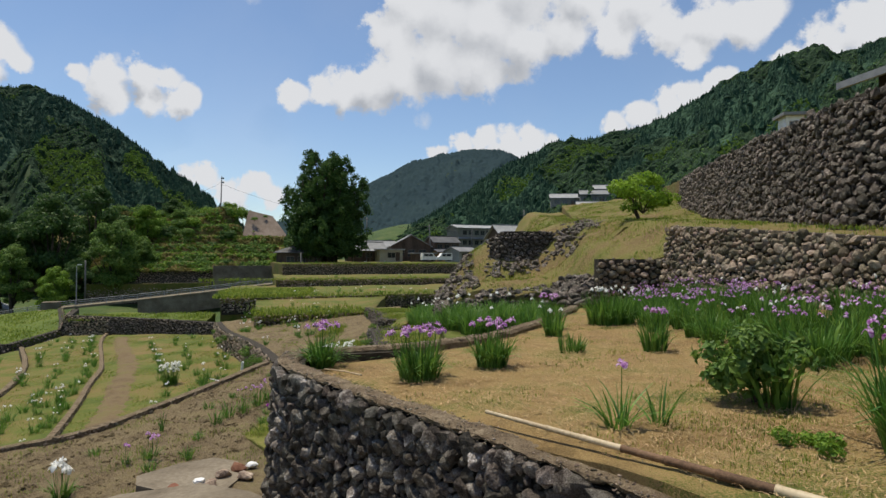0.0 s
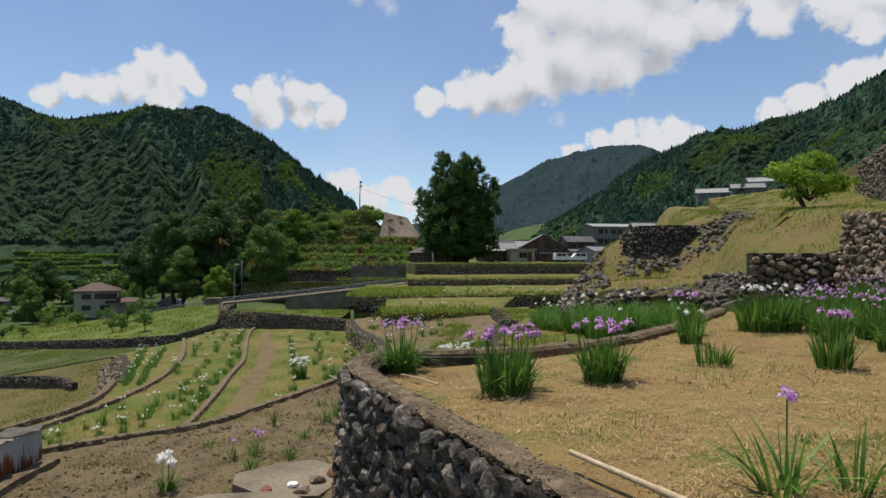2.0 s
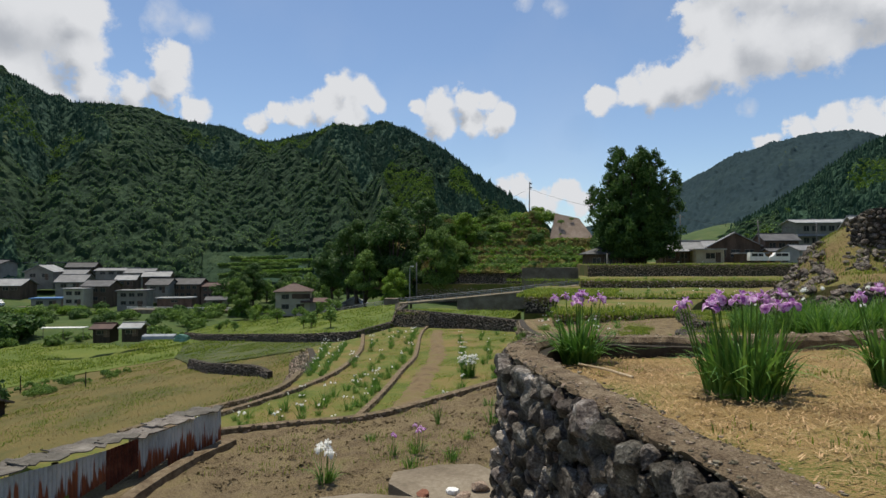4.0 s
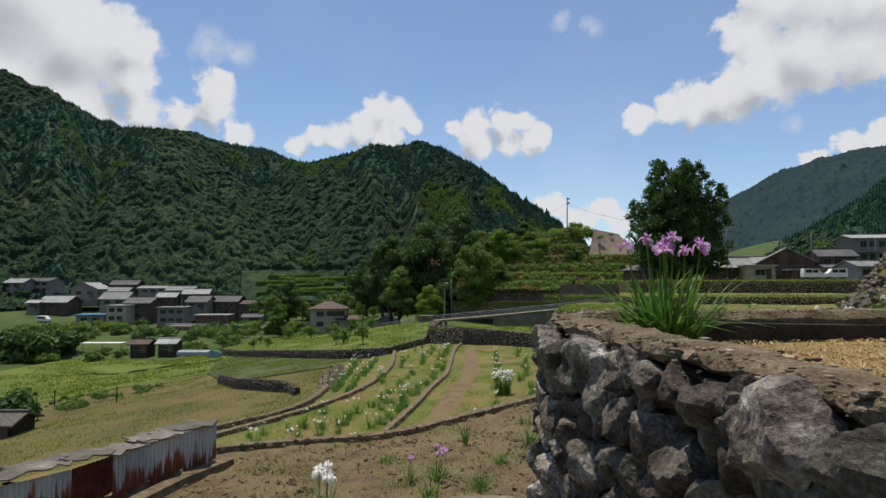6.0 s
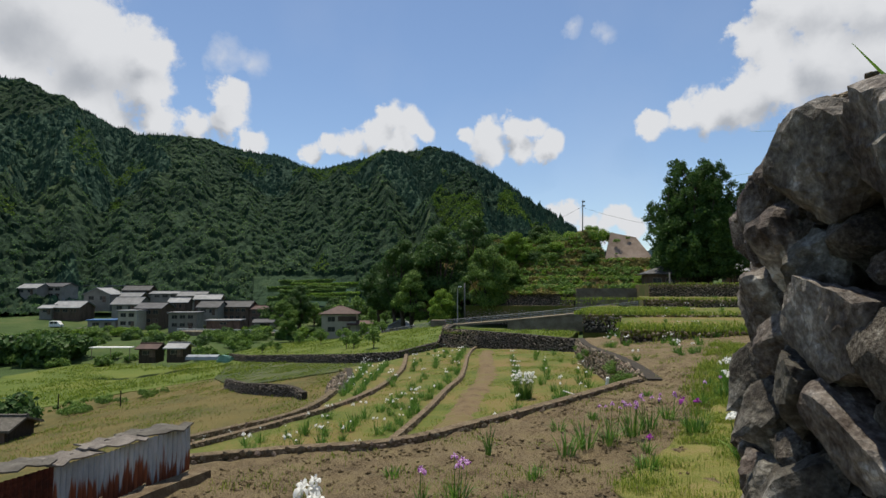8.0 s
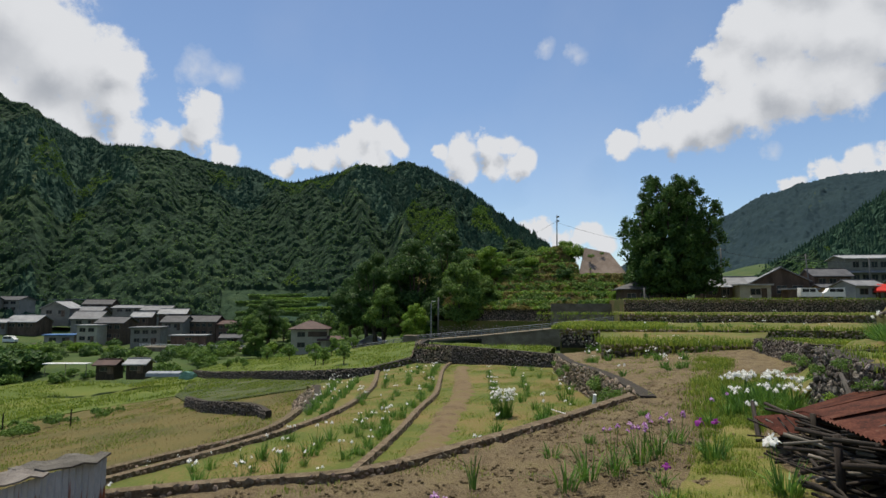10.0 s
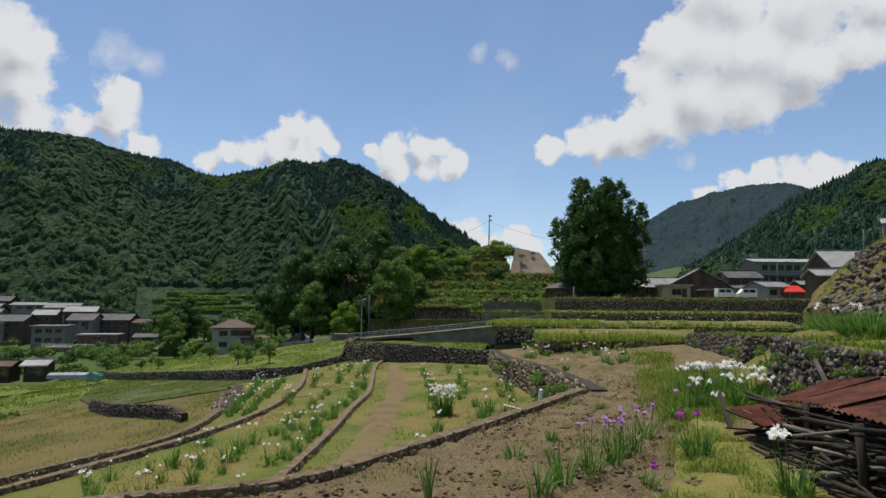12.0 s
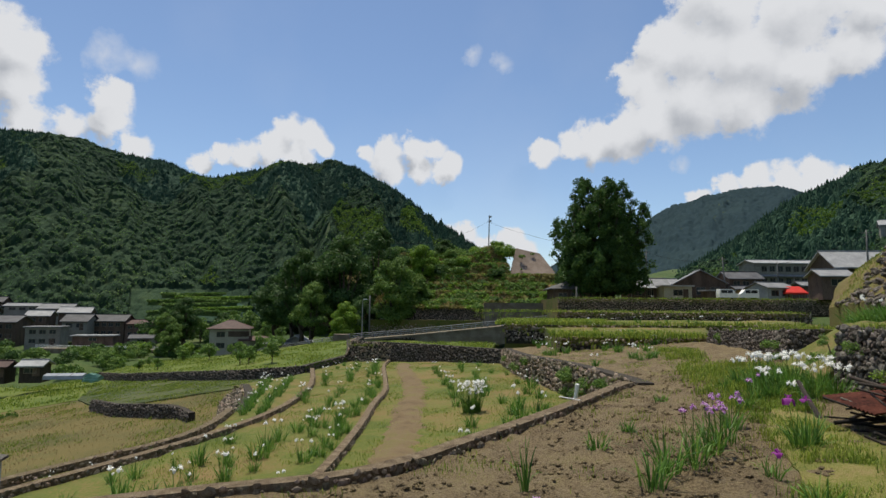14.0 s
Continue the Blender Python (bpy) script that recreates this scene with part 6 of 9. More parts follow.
def build_road():
    deck = [(-80, 87.5, -6.0), (-70, 92.4, -4.2), (-62.3, 95.8, -2.75), (-52.2, 100.4, -1.75), (-41, 105.4, -0.45), (-30, 110, 0.9)]
    s = Shape()
    rows = []
    for i, (x, y, z) in enumerate(deck):
        rows += [(x + 0.8, y - 1.8, z - 0.35), (x + 0.8, y - 1.8, z), (x - 0.9, y + 2.0, z), (x - 0.9, y + 2.0, z - 0.35)]
    n = len(deck)
    s.add(rows, [(4 * i + k, 4 * i + (k + 1) % 4, 4 * i + 4 + (k + 1) % 4, 4 * i + 4 + k) for i in range(n - 1) for k in range(4)] + [(3, 2, 1, 0), (4 * n - 4, 4 * n - 3, 4 * n - 2, 4 * n - 1)])
    solid("road", s.mesh("road", "concrete"), "narrow concrete road climbing to the village", "road", kind="structure")
    s = Shape()
    a, b = Vector((-51.3, 98.7, 0)), Vector((-29.2, 108.3, 0))
    q = [(a.x, a.y, -5), (b.x, b.y, -2), (b.x, b.y, 0.56), (-40.2, 103.7, -0.8), (a.x, a.y, -2.1)]
    s.add(q + [(p[0] - 0.5, p[1] + 1.0, p[2]) for p in q], [(0, 1, 2, 3, 4), (9, 8, 7, 6, 5), (0, 4, 9, 5), (4, 3, 8, 9), (3, 2, 7, 8)])
    solid("wall_road", s.mesh("wall_road", "concrete"), "stained concrete retaining wall under the road", "retaining wall", kind="structure")
    a, b = Vector(view_frame(111.2, 7.8)), Vector(view_frame(111.2, 20.5))
    c = (b - a).normalized()
    s = Shape()
    s.box(0, (b - a).length, -0.5, 0.3, -4, 3.75, Matrix(((c.x, -c.y, 0, a.x), (c.y, c.x, 0, a.y), (0, 0, 1, 0), (0, 0, 0, 1))))
    solid("wall_retaining", s.mesh("wall_retaining", "concrete"), "tall stained concrete wall above the road", "retaining wall", kind="structure")
    s = Shape()
    s.box(-1.2, 1.2, -1.2, 1.2, -4.5, 2.2, pose(-62.8, 94.2, -4.0, 0, 0, 25))
    solid("bridge_pier", s.mesh("bridge_pier", "concrete"), "concrete end pier of the small bridge", "pier", kind="structure")

    def rail(name, label, line, bars, gap, height, mat="iron"):
        ob = thing(name, label, "railing", None)
        pts = [Vector(p) for p in line]
        for a, b in zip(pts, pts[1:]):
            k = max(1, int((b - a).length / gap))
            for i in range(k):
                p = a + (b - a) * (i / k)
                s = Shape()
                s.box(p.x - 0.05, p.x + 0.05, p.y - 0.05, p.y + 0.05, p.z, p.z + height)
                part("post", s.mesh("post", mat), ob)
        for h in bars:
            s = Shape()
            s.tube([(p.x, p.y, p.z + h) for p in pts], 0.05, 5)
            part("rail", s.mesh("rail", mat), ob)

    rail("road_railing", "grey metal railing along the climbing road", [(x + 0.8, y - 1.7, z) for x, y, z in deck], (0.35, 0.65, 0.95), 2.0, 1.0)
    a, b = valley_frame(160, -73), valley_frame(160, -44)
    rail("guard_rail", "white guard rail along the river road", [(*a, -7.6), (*b, -8.2)], (0.25, 0.5, 0.75), 2.5, 0.85, "white")
    s = Shape()
    s.add([(a[0], a[1], -11), (b[0], b[1], -11.5), (b[0], b[1], -8.2), (a[0], a[1], -7.6), (a[0] - 3, a[1] + 4.5, -7.6), (b[0] - 3, b[1] + 4.5, -8.2)], [(0, 1, 2, 3), (3, 2, 5, 4)])
    solid("road_river", s.mesh("road_river", "concrete"), "river road on a concrete wall", "road", kind="structure")
    # knoll behind the big tree: overgrown banks and narrow steps
    rows, ds, ss = [], np.arange(112.6, 150, 0.8), np.arange(-24, 27.5, 0.8)
    for d in ds:
        for q in ss:
            rows.append((*view_frame(d, q), h_knoll(d, q) + 0.18 * lump(d, q, 1.3, 4.0)))
    n = len(ss)
    faces = [(j * n + i, j * n + i + 1, (j + 1) * n + i + 1, (j + 1) * n + i) for j in range(len(ds) - 1) for i in range(n - 1)]
    solid("knoll", mesh_of("knoll", rows, faces, "slope", True), "overgrown terraced knoll with grassy banks", "hill", kind="structure")
    r = random.Random(12)
    kinds = {"leaf_mid": [], "leaf_light": [], "weed_dry": []}
    for i in range(5200):
        d, q = r.uniform(112.8, 142), r.uniform(-15, 26.5)
        k = lump(q, d * 3.0, 7.0, 2.0) + r.uniform(-0.25, 0.25)
        kinds["leaf_mid" if k < -0.08 else "leaf_light" if k < 0.12 else "weed_dry"].append((*view_frame(d, q), h_knoll(d, q) + 0.1))
    for mat, spots in kinds.items():
        V, F = tufts(spots, [r.uniform(0.35, 0.85) for _ in spots], 26, len(spots), 0.75, 0.34)
        tagged(new("weeds", mesh_np("weeds", V, F, mat)), "rank weeds covering the knoll banks", "weeds", "", "stuff")
    wall("wall_knoll", [view_frame(110.8, -13.6), view_frame(110.8, -3), view_frame(110.8, 7.6)], lambda x, y: 0.5, lambda x, y: -3.0, "grey stone wall behind the road", ((0.26, 0.5), (0.18, 0.5)), seed=60)
    wall("wall_knoll_upper", [view_frame(113.2, -10.8), view_frame(113.4, -2), view_frame(113.2, 7.8)], lambda x, y: 2.85, lambda x, y: 0.3, "stone wall of the terraced knoll", ((0.26, 0.5), (0.18, 0.5)), seed=61)
    terrace("knoll_step", [view_frame(110.6, -13.6), view_frame(110.6, 7.6), view_frame(113.4, 7.8), view_frame(113.4, -13.6)], lambda x, y: 0.42, "field", "narrow step between two stone walls", 1.2, 0.1, 1.0, 3.0)
    V = [view_frame(129.5, 14.9), view_frame(129.5, 25.6), view_frame(136, 22.6), view_frame(136, 17.0)]
    zs = (9.6, 9.6, 15.4, 16.6)
    s = Shape()
    top = [(p[0], p[1], z) for p, z in zip(V, zs)]
    s.add(top + [(p[0] - 2, p[1] + 4, 8) for p in top], [(0, 1, 2, 3), (0, 4, 5, 1), (1, 5, 6, 2), (2, 6, 7, 3), (3, 7, 4, 0)])
    solid("slope_facing", s.mesh("slope_facing", "sprayed"), "brown sprayed concrete facing on the cut slope", "slope facing", kind="structure")
    for d, s_, z, r in ((133, 18, 14.0, 0.7), (134.5, 20.5, 15.0, 0.5), (131, 17.5, 11.4, 0.3)):
        x, y = view_frame(d, s_)
        bush("bush", "small weed growing from the concrete facing", x, y, z - 0.3, r * 2, r * 2.4, "leaf_mid", 4, 40, int(d * 7), "weeds on the facing")


build_road()


def pole(label, x, y, z, h, lean=0.0, arms=1, category="utility pole"):
    ob = thing("utility_pole", label, category, pose(x, y, z), "poles")
    s = Shape()
    s.tube([(0, 0, -0.5), (lean * 0.5, 0, h * 0.5), (lean, 0, h)], [0.17, 0.14, 0.11], 8)
    part("shaft", s.mesh("shaft", "pole", True), ob)
    for i in range(arms):
        s = Shape()
        s.box(lean - 0.8, lean + 0.8, -0.05, 0.05, h - 0.5 - i * 0.7, h - 0.38 - i * 0.7)
        part("crossarm", s.mesh("crossarm", "pole"), ob)
    return ob


def build_poles():
    for label, d, s_, z, h, lean, arms in (("tall thin floodlight mast on the knoll", 137, 10.7, 13.5, 11.0, 0.2, 0), ("wooden stay pole beside the hall", 98, 22.3, -1.2, 7.6, 0, 0), ("leaning utility pole in the village", 121, 58.3, 5.4, 8.2, -0.5, 2),
                                           ("utility pole beside the brown house", 92, 66.8, 7.6, 8.0, 0, 2), ("thin grey pole at the knoll's foot", 106, -13, -1.4, 6.2, 0, 0), ("utility pole by the long building", 130, 74.2, 6.4, 7.0, 0, 1),
                                           ("grey utility pole near the tall tree", 118, 41.0, 5.2, 9.5, 0, 1)):
        x, y = view_frame(d, s_)
        ob = pole(label, x, y, z, h, lean, arms)
        if "mast" in label:
            for k, (dx, dz) in enumerate(((0.35, 10.6), (0.35, 9.6))):
                s = Shape()
                s.box(dx - 0.25, dx + 0.35, -0.2, 0.2, dz - 0.2, dz + 0.15)
                part("floodlight", s.mesh("floodlight", "iron"), ob)
        if "stay" in label:
            for k in (-0.9, -1.3):
                s = Shape()
                s.tube([(0, 0, 7.2), (-k * 1.5, 0, 0.6)], 0.035, 4)
                part("stay_wire", s.mesh("stay_wire", "pole"), ob)
                s = Shape()
                s.tube([(-k * 1.35, 0, 1.3), (-k * 1.5, 0, -0.6)], 0.10, 6)
                part("wire_guard", s.mesh("wire_guard", "yellow"), ob, "yellow plastic guard")
    # overhead wires between the poles
    def wire(a, b, sag):
        a, b = Vector(a), Vector(b)
        s = Shape()
        s.tube([a + (b - a) * (i / 12) - Vector((0, 0, sag * 4 * (i / 12) * (1 - i / 12))) for i in range(13)], 0.022, 4)
        solid("overhead_wire", s.mesh("overhead_wire", "tyre"), "thin black overhead wire between poles", "wire", group="wires")

    p = lambda d, s_, z: (*view_frame(d, s_), z)
    wire(p(137, 10.7, 22.8), p(118, 41, 14.4), 1.5)
    wire(p(121, 57.8, 13.2), p(118, 41, 14.2), 1.0)
    wire(p(121, 57.8, 13.2), p(130, 74.2, 13.2), 1.0)
    wire(p(92, 66.8, 15.2), p(130, 74.2, 13.2), 1.2)
    wire(p(137, 10.7, 23.0), p(106, -13, 15), 2.5)


build_poles()


def great_tree(x, y, z):
    """The tall tree over the village: several leaders, sprays of foliage that hang from them, and gaps between."""
    r = random.Random(21)
    ob = thing("tree", "tall broad dark green tree with drooping foliage", "tree", pose(x, y, z, 0, 0, -24))
    trunk, limbs = Shape(), Shape()
    trunk.tube([(0, 0, -0.5), (0.15, 0, 1.5), (0, 0.1, 4.5), (0.2, 0, 12), (-0.3, 0, 19)], [1.15, 0.85, 0.72, 0.42, 0.12], 10)
    trunk.tube([(1.3, 0.3, -0.4), (1.6, 0.2, 3.0), (2.9, 0, 10), (3.6, 0.2, 17)], [0.6, 0.5, 0.32, 0.08], 8)
    trunk.tube([(-1.2, -0.2, -0.4), (-1.6, 0, 3.0), (-3.2, 0.3, 11), (-4.4, 0, 19)], [0.55, 0.45, 0.30, 0.08], 8)
    cents, sizes = [], []
    leaders = ((-5.2, 0.0, 24.4, 1.15), (-2.4, -1.6, 23.6, 1.1), (2.9, -1.4, 22.6, 1.1), (0.8, 0.4, 23.6, 1.1), (4.8, -0.4, 22.0, 1.1), (-1.6, 2.0, 22.6, 1.0), (8.2, 0.6, 17.5, 0.85), (-10.2, -0.5, 17.0, 1.0), (1.5, -3.4, 20.5, 1.1), (-4.5, -3.4, 19.0, 1.05), (5.5, -3.0, 18.5, 1.0))
    for lx, ly, top, wide in leaders:
        n = int(top * 4.0)
        for i in range(n):
            k = (i + r.random()) / n
            zz = 2.6 + (top - 2.6) * k
            reach = wide * 5.0 * (1 - k) ** 0.62 * (0.55 + 0.45 * smooth(0.0, 0.22, k)) + 0.25
            a, q = r.uniform(0, 6.283), r.uniform(0.35, 1.0)
            cx, cy = lx * (0.55 + 0.45 * k) + reach * q * math.cos(a), ly + reach * q * math.sin(a)
            cents.append((cx, cy, zz - 0.5 * q * reach * 0.3))
            sizes.append(r.uniform(0.9, 1.7) * (0.55 + 0.45 * (1 - k)))
            if i % 4 == 0:
                limbs.tube([(lx * 0.5, ly * 0.5, max(2.0, zz - 2.0)), ((lx * 0.5 + cx) / 2, (ly * 0.5 + cy) / 2, zz - 0.4), (cx, cy, zz)], [0.16, 0.10, 0.03], 5)
        trunk.tube([(lx * 0.5, ly * 0.5, 8), (lx * 0.8, ly, (8 + top) / 2), (lx, ly, top)], [0.3, 0.17, 0.03], 6)
    part("trunk", trunk.mesh("trunk", "bark", True), ob, "several dark grey stems grown together")
    part("branching", limbs.mesh("branching", "bark", True), ob)
    V, F = tufts(cents, sizes, 100, 21, 1.35, 0.21, 0.75, 0.3, 0.7)
    part("crown", mesh_np("crown", V, F, "leaf_dark"), ob)
    return ob


def build_trees():
    x, y = view_frame(110, 30.3)
    great_tree(x, y, 3.7)
    T = [(121, -20.5, -4, 22, 15, "leaf_dark", 31), (119, -28, -4, 19, 12, "leaf_dark", 32), (112, -9.3, -2.2, 14.8, 11.0, "leaf_mid", 33), (126, -13.5, 0, 20.5, 12, "leaf_dark", 34), (112, -15, -4.5, 10, 7.5, "leaf_dark", 35), (108, -17.8, -5.5, 9.5, 7.0, "leaf_light", 36),
         (127, -4.3, 8, 8.6, 6.5, "leaf_light", 37), (131, -33, -4, 17, 11, "leaf_dark", 38), (114, -25, -5, 13, 9, "leaf_mid", 39), (139, 0.5, 13, 6.0, 5.5, "leaf_dark", 40), (128, -24, -2, 18, 11, "leaf_dark", 41), (118, -4.8, 3, 6.5, 6, "leaf_mid", 42),
         (152, -43, -5, 16, 12, "leaf_dark", 43), (136, -63.5, -7, 8, 7, "leaf_mid", 45), (128, -58.5, -8, 7.0, 5, "leaf_mid", 46), (145, -63, -7, 12, 9, "leaf_dark", 47)]
    for d, s_, z, h, w, leaf, seed in T:
        x, y = view_frame(d, s_)
        tree("tree", "leafy broadleaf tree at the foot of the knoll" if leaf != "leaf_dark" else "dense dark evergreen tree on the hillside", x, y, z, h, w, leaf, 0.12, 44, 330, 0.13, seed, 1, "trees by the road", 0.17)
    tree("tree", "small yellow-green maple with two stems on the slope", 9.6, 28.4, h_small(9.6, 28.4), 2.75, 3.5, "leaf_bright", 0.36, 18, 190, 0.15, 51, 2, "", 0.17)
    # bushes on the knoll, in the valley and round the hamlet
    r = random.Random(4)
    for i in range(46):
        d, q = r.uniform(127, 143), r.uniform(-14, 14)
        h = r.uniform(1.6, 3.6) * (1.25 if q > 6 and d > 131 else 0.9)
        bush("bush", "leafy bush on the overgrown knoll", *view_frame(d, q), h_knoll(d, q) - 0.3, h, h * 1.6, r.choice(("leaf_mid", "leaf_mid", "leaf_light", "leaf_dark")), 8, 90, 300 + i, "bushes on the knoll", 0.16)
    for i, (d, q, h) in enumerate(((138, 9, 3.6), (138, 11.5, 4.2), (137, 14, 4.4), (138.5, 16, 4.0), (139, 18.5, 3.0), (127.5, 27, 4.5), (129, 29, 4.0), (126, 25.5, 2.6))):
        bush("bush", "tall bush on the knoll's crest", *view_frame(d, q), (min(h_knoll(d, min(q, 12)), 14.6) if d > 130 else 6.8) - 0.3, h * (0.8 if d > 130 else 1), h * 1.4, "leaf_mid" if i % 2 else "leaf_light", 10, 90, 350 + i, "bushes on the knoll", 0.15)
    for i in range(26):
        d, q = r.uniform(114, 128), r.uniform(-11, 24)
        h = r.uniform(0.8, 1.7)
        bush("bush", "low weeds on the knoll terrace", *view_frame(d, q), h_knoll(d, q) - 0.15, h, h * 2.4, r.choice(("leaf_mid", "leaf_light", "leaf_dark")), 7, 60, 400 + i, "weeds on the knoll", 0.17)
    for i in range(64):
        d = r.uniform(118, 156)
        px = r.uniform(0, 560)
        x, y = valley_frame(d, (px - 784) / 1041 * d)
        if inside(x, y, [(-105.6, 86), (-68.2, 77.3), (-46.8, 64.6), (-40.5, 62.8), (-47, 73), (-58, 89.5), (-66, 91.5), (-82, 86), (-105, 92)]) or math.hypot(x + 108, y - 116) < 10:
            continue
        h = r.uniform(1.5, 3.2)
        bush("bush", "wild green bush by the river", x, y, h_valley(x, y) + r.uniform(-0.4, 0.3), h, h * 1.9, r.choice(("leaf_mid", "leaf_dark", "leaf_mid")), 8, 70, 500 + i, "riverside bushes")
    for i in range(16):
        x, y = valley_frame(124 + r.uniform(-3, 4), -96 + i * 1.15)
        bush("bush", "clipped dark bush of a hedge", x, y, -11.6, 6.6, 4.8, "leaf_dark", 8, 70, 600 + i, "hedge")
    for i in range(12):
        x, y = valley_frame(r.uniform(60, 72), r.uniform(-46, -33))
        h = r.uniform(0.7, 1.3)
        bush("bush", "low green weeds at the field's edge", x, y, h_dry(x, y), h, h * 3.5, "leaf_mid", 7, 60, 640 + i, "weeds in the field")
    for i in range(5):
        x, y = valley_frame(51 + i * 1.3, -40 - r.uniform(-0.5, 2.0))
        bush("bush", "dark shrub beside the old shed", x, y, h_dry(x, y) - 0.2, r.uniform(3, 4.6), 3.6, "leaf_dark", 9, 90, 680 + i, "shrubs by the shed")
    for i in range(30):
        d, q = r.uniform(178, 212), r.uniform(-0.30, -0.10)
        x, y = valley_frame(d, q * d)
        h = r.uniform(4.5, 9)
        tree("tree", "broadleaf tree on the slope behind the hamlet", x, y, h_valley(x, y) - 0.2, h, h * 0.85, r.choice(("leaf_dark", "leaf_mid", "leaf_dark")), 0.12, 16, 60, 0.24, 820 + i, 1, "trees behind the hamlet", 0.24)
    for i in range(26):
        d, q = r.uniform(150, 168), r.uniform(-0.72, -0.2)
        x, y = valley_frame(d, q * d)
        h = r.uniform(1.6, 3.4)
        bush("bush", "green shrub on the river bank", x, y, h_valley(x, y) - 0.1, h, h * 1.8, r.choice(("leaf_mid", "leaf_dark", "leaf_light")), 8, 60, 860 + i, "river bank shrubs", 0.2)
    # young orchard trees in rows
    for i in range(30):
        d, s_ = r.uniform(74, 120), r.uniform(-40, -8)
        x, y = valley_frame(d, s_)
        if not inside(x, y, [(-99, 80), (-85, 72.5), (-64.4, 65.2), (-51.5, 60.6), (-43, 59), (-42.5, 64.8), (-48, 73), (-59, 88), (-66, 90), (-82, 85), (-104, 91)]):
            continue
        h = r.uniform(1.6, 3.0)
        tree("fruit_tree", "young green fruit tree in the orchard", x, y, h_dry(x, y) + 1.05, h, h * 0.9, "leaf_mid", 0.3, 9, 60, 0.26, 700 + i, 1, "orchard trees", 0.28)


def h_small(x, y):
    return 6.0 + 0.17 * (x - 7.6) + 0.11 * (y - 20)


build_trees()


def build_tea_rows():
    r = random.Random(9)
    for k in range(6):
        spots = []
        for i in range(230):
            q = -0.305 + 0.02 * (k * 2 % 3) + (0.135 - 0.022 * (k % 3)) * i / 230
            d = 211 + k * 3.2 + 1.2 * math.sin(q * 60 + k)
            x, y = valley_frame(d, q * d)
            spots.append((x, y, 0.6 + k * 1.2 + 0.25 * math.sin(q * 45 + k * 2)))
        V, F = tufts(spots, [0.8 * r.uniform(0.6, 1.3) for _ in spots], 16, 800 + k, 0.7, 0.4)
        tagged(new("tea_row", mesh_np("tea_row", V, F, "leaf_light" if k in (1, 4) else "leaf_mid")), "green clipped row on a hillside terrace", "tea row", "", "stuff")
        pts = [Vector(p) for p in spots[::8]]
        s = Shape()
        rows = []
        for q in pts:
            rows += [q + Vector((0.6, -0.9, -1.5)), q + Vector((0.3, -0.4, -0.25)), q + Vector((-2.2, 3.3, 0.3))]
        s.add(rows, [(3 * i + c, 3 * i + c + 1, 3 * i + 4 + c, 3 * i + 3 + c) for i in range(len(pts) - 1) for c in range(2)])
        solid("hillside_terrace", s.mesh("hillside_terrace", "ground"), "green bank of a hillside terrace", "terrace", kind="structure")


build_tea_rows()


# ---- irises ----
def blades_mesh(n, height, spread, seed, lean=0.28, width=0.024, droop=0.3, mat="blade"):
    """Sword leaves of one clump, as curved tapering strips."""
    r = np.random.default_rng(seed)
    seg = 5
    t = np.linspace(0, 1, seg)[None, :, None]
    a = r.uniform(0, 6.283, n)
    rad = spread * np.sqrt(r.uniform(0, 1, n)) * 0.6
    base = np.stack([rad * np.cos(a), rad * np.sin(a), np.full(n, -0.03)], 1)
    a2 = a + r.normal(0, 0.7, n)
    out = np.stack([np.cos(a2), np.sin(a2), 0 * a2], 1)
    L = height * r.uniform(0.55, 1.08, n)
    ln = lean * r.uniform(0.2, 1.5, n) * (0.35 + rad / max(spread, 1e-3))
    fall = np.where(r.uniform(size=n) < droop, r.uniform(0.25, 0.75, n), r.uniform(0, 0.1, n))
    along_out = (ln[:, None] * t[..., 0] + (ln + fall)[:, None] * 0.9 * t[..., 0] ** 2.4) * L[:, None]
    up = (t[..., 0] - fall[:, None] * t[..., 0] ** 3 * 0.8) * L[:, None] * 0.97
    P = base[:, None] + out[:, None] * along_out[..., None] + np.array([0, 0, 1.0]) * up[..., None]
    side = np.cross(out, [0, 0, 1.0])
    tw = r.uniform(-0.9, 0.9, n)[:, None]
    side = side * np.cos(tw) + out * np.sin(tw)
    w = width * r.uniform(0.6, 1.2, n)[:, None, None] * np.array([0.8, 1.0, 0.95, 0.65, 0.05])[None, :, None] * 0.5
    V = np.stack([P - side[:, None] * w, P + side[:, None] * w], 2).reshape(-1, 3)
    k = np.arange(n)[:, None] * seg * 2 + np.arange(seg - 1)[None] * 2
    F = np.stack([k, k + 1, k + 3, k + 2], -1).reshape(-1, 4)
    return mesh_np("leaves", V, F, mat)


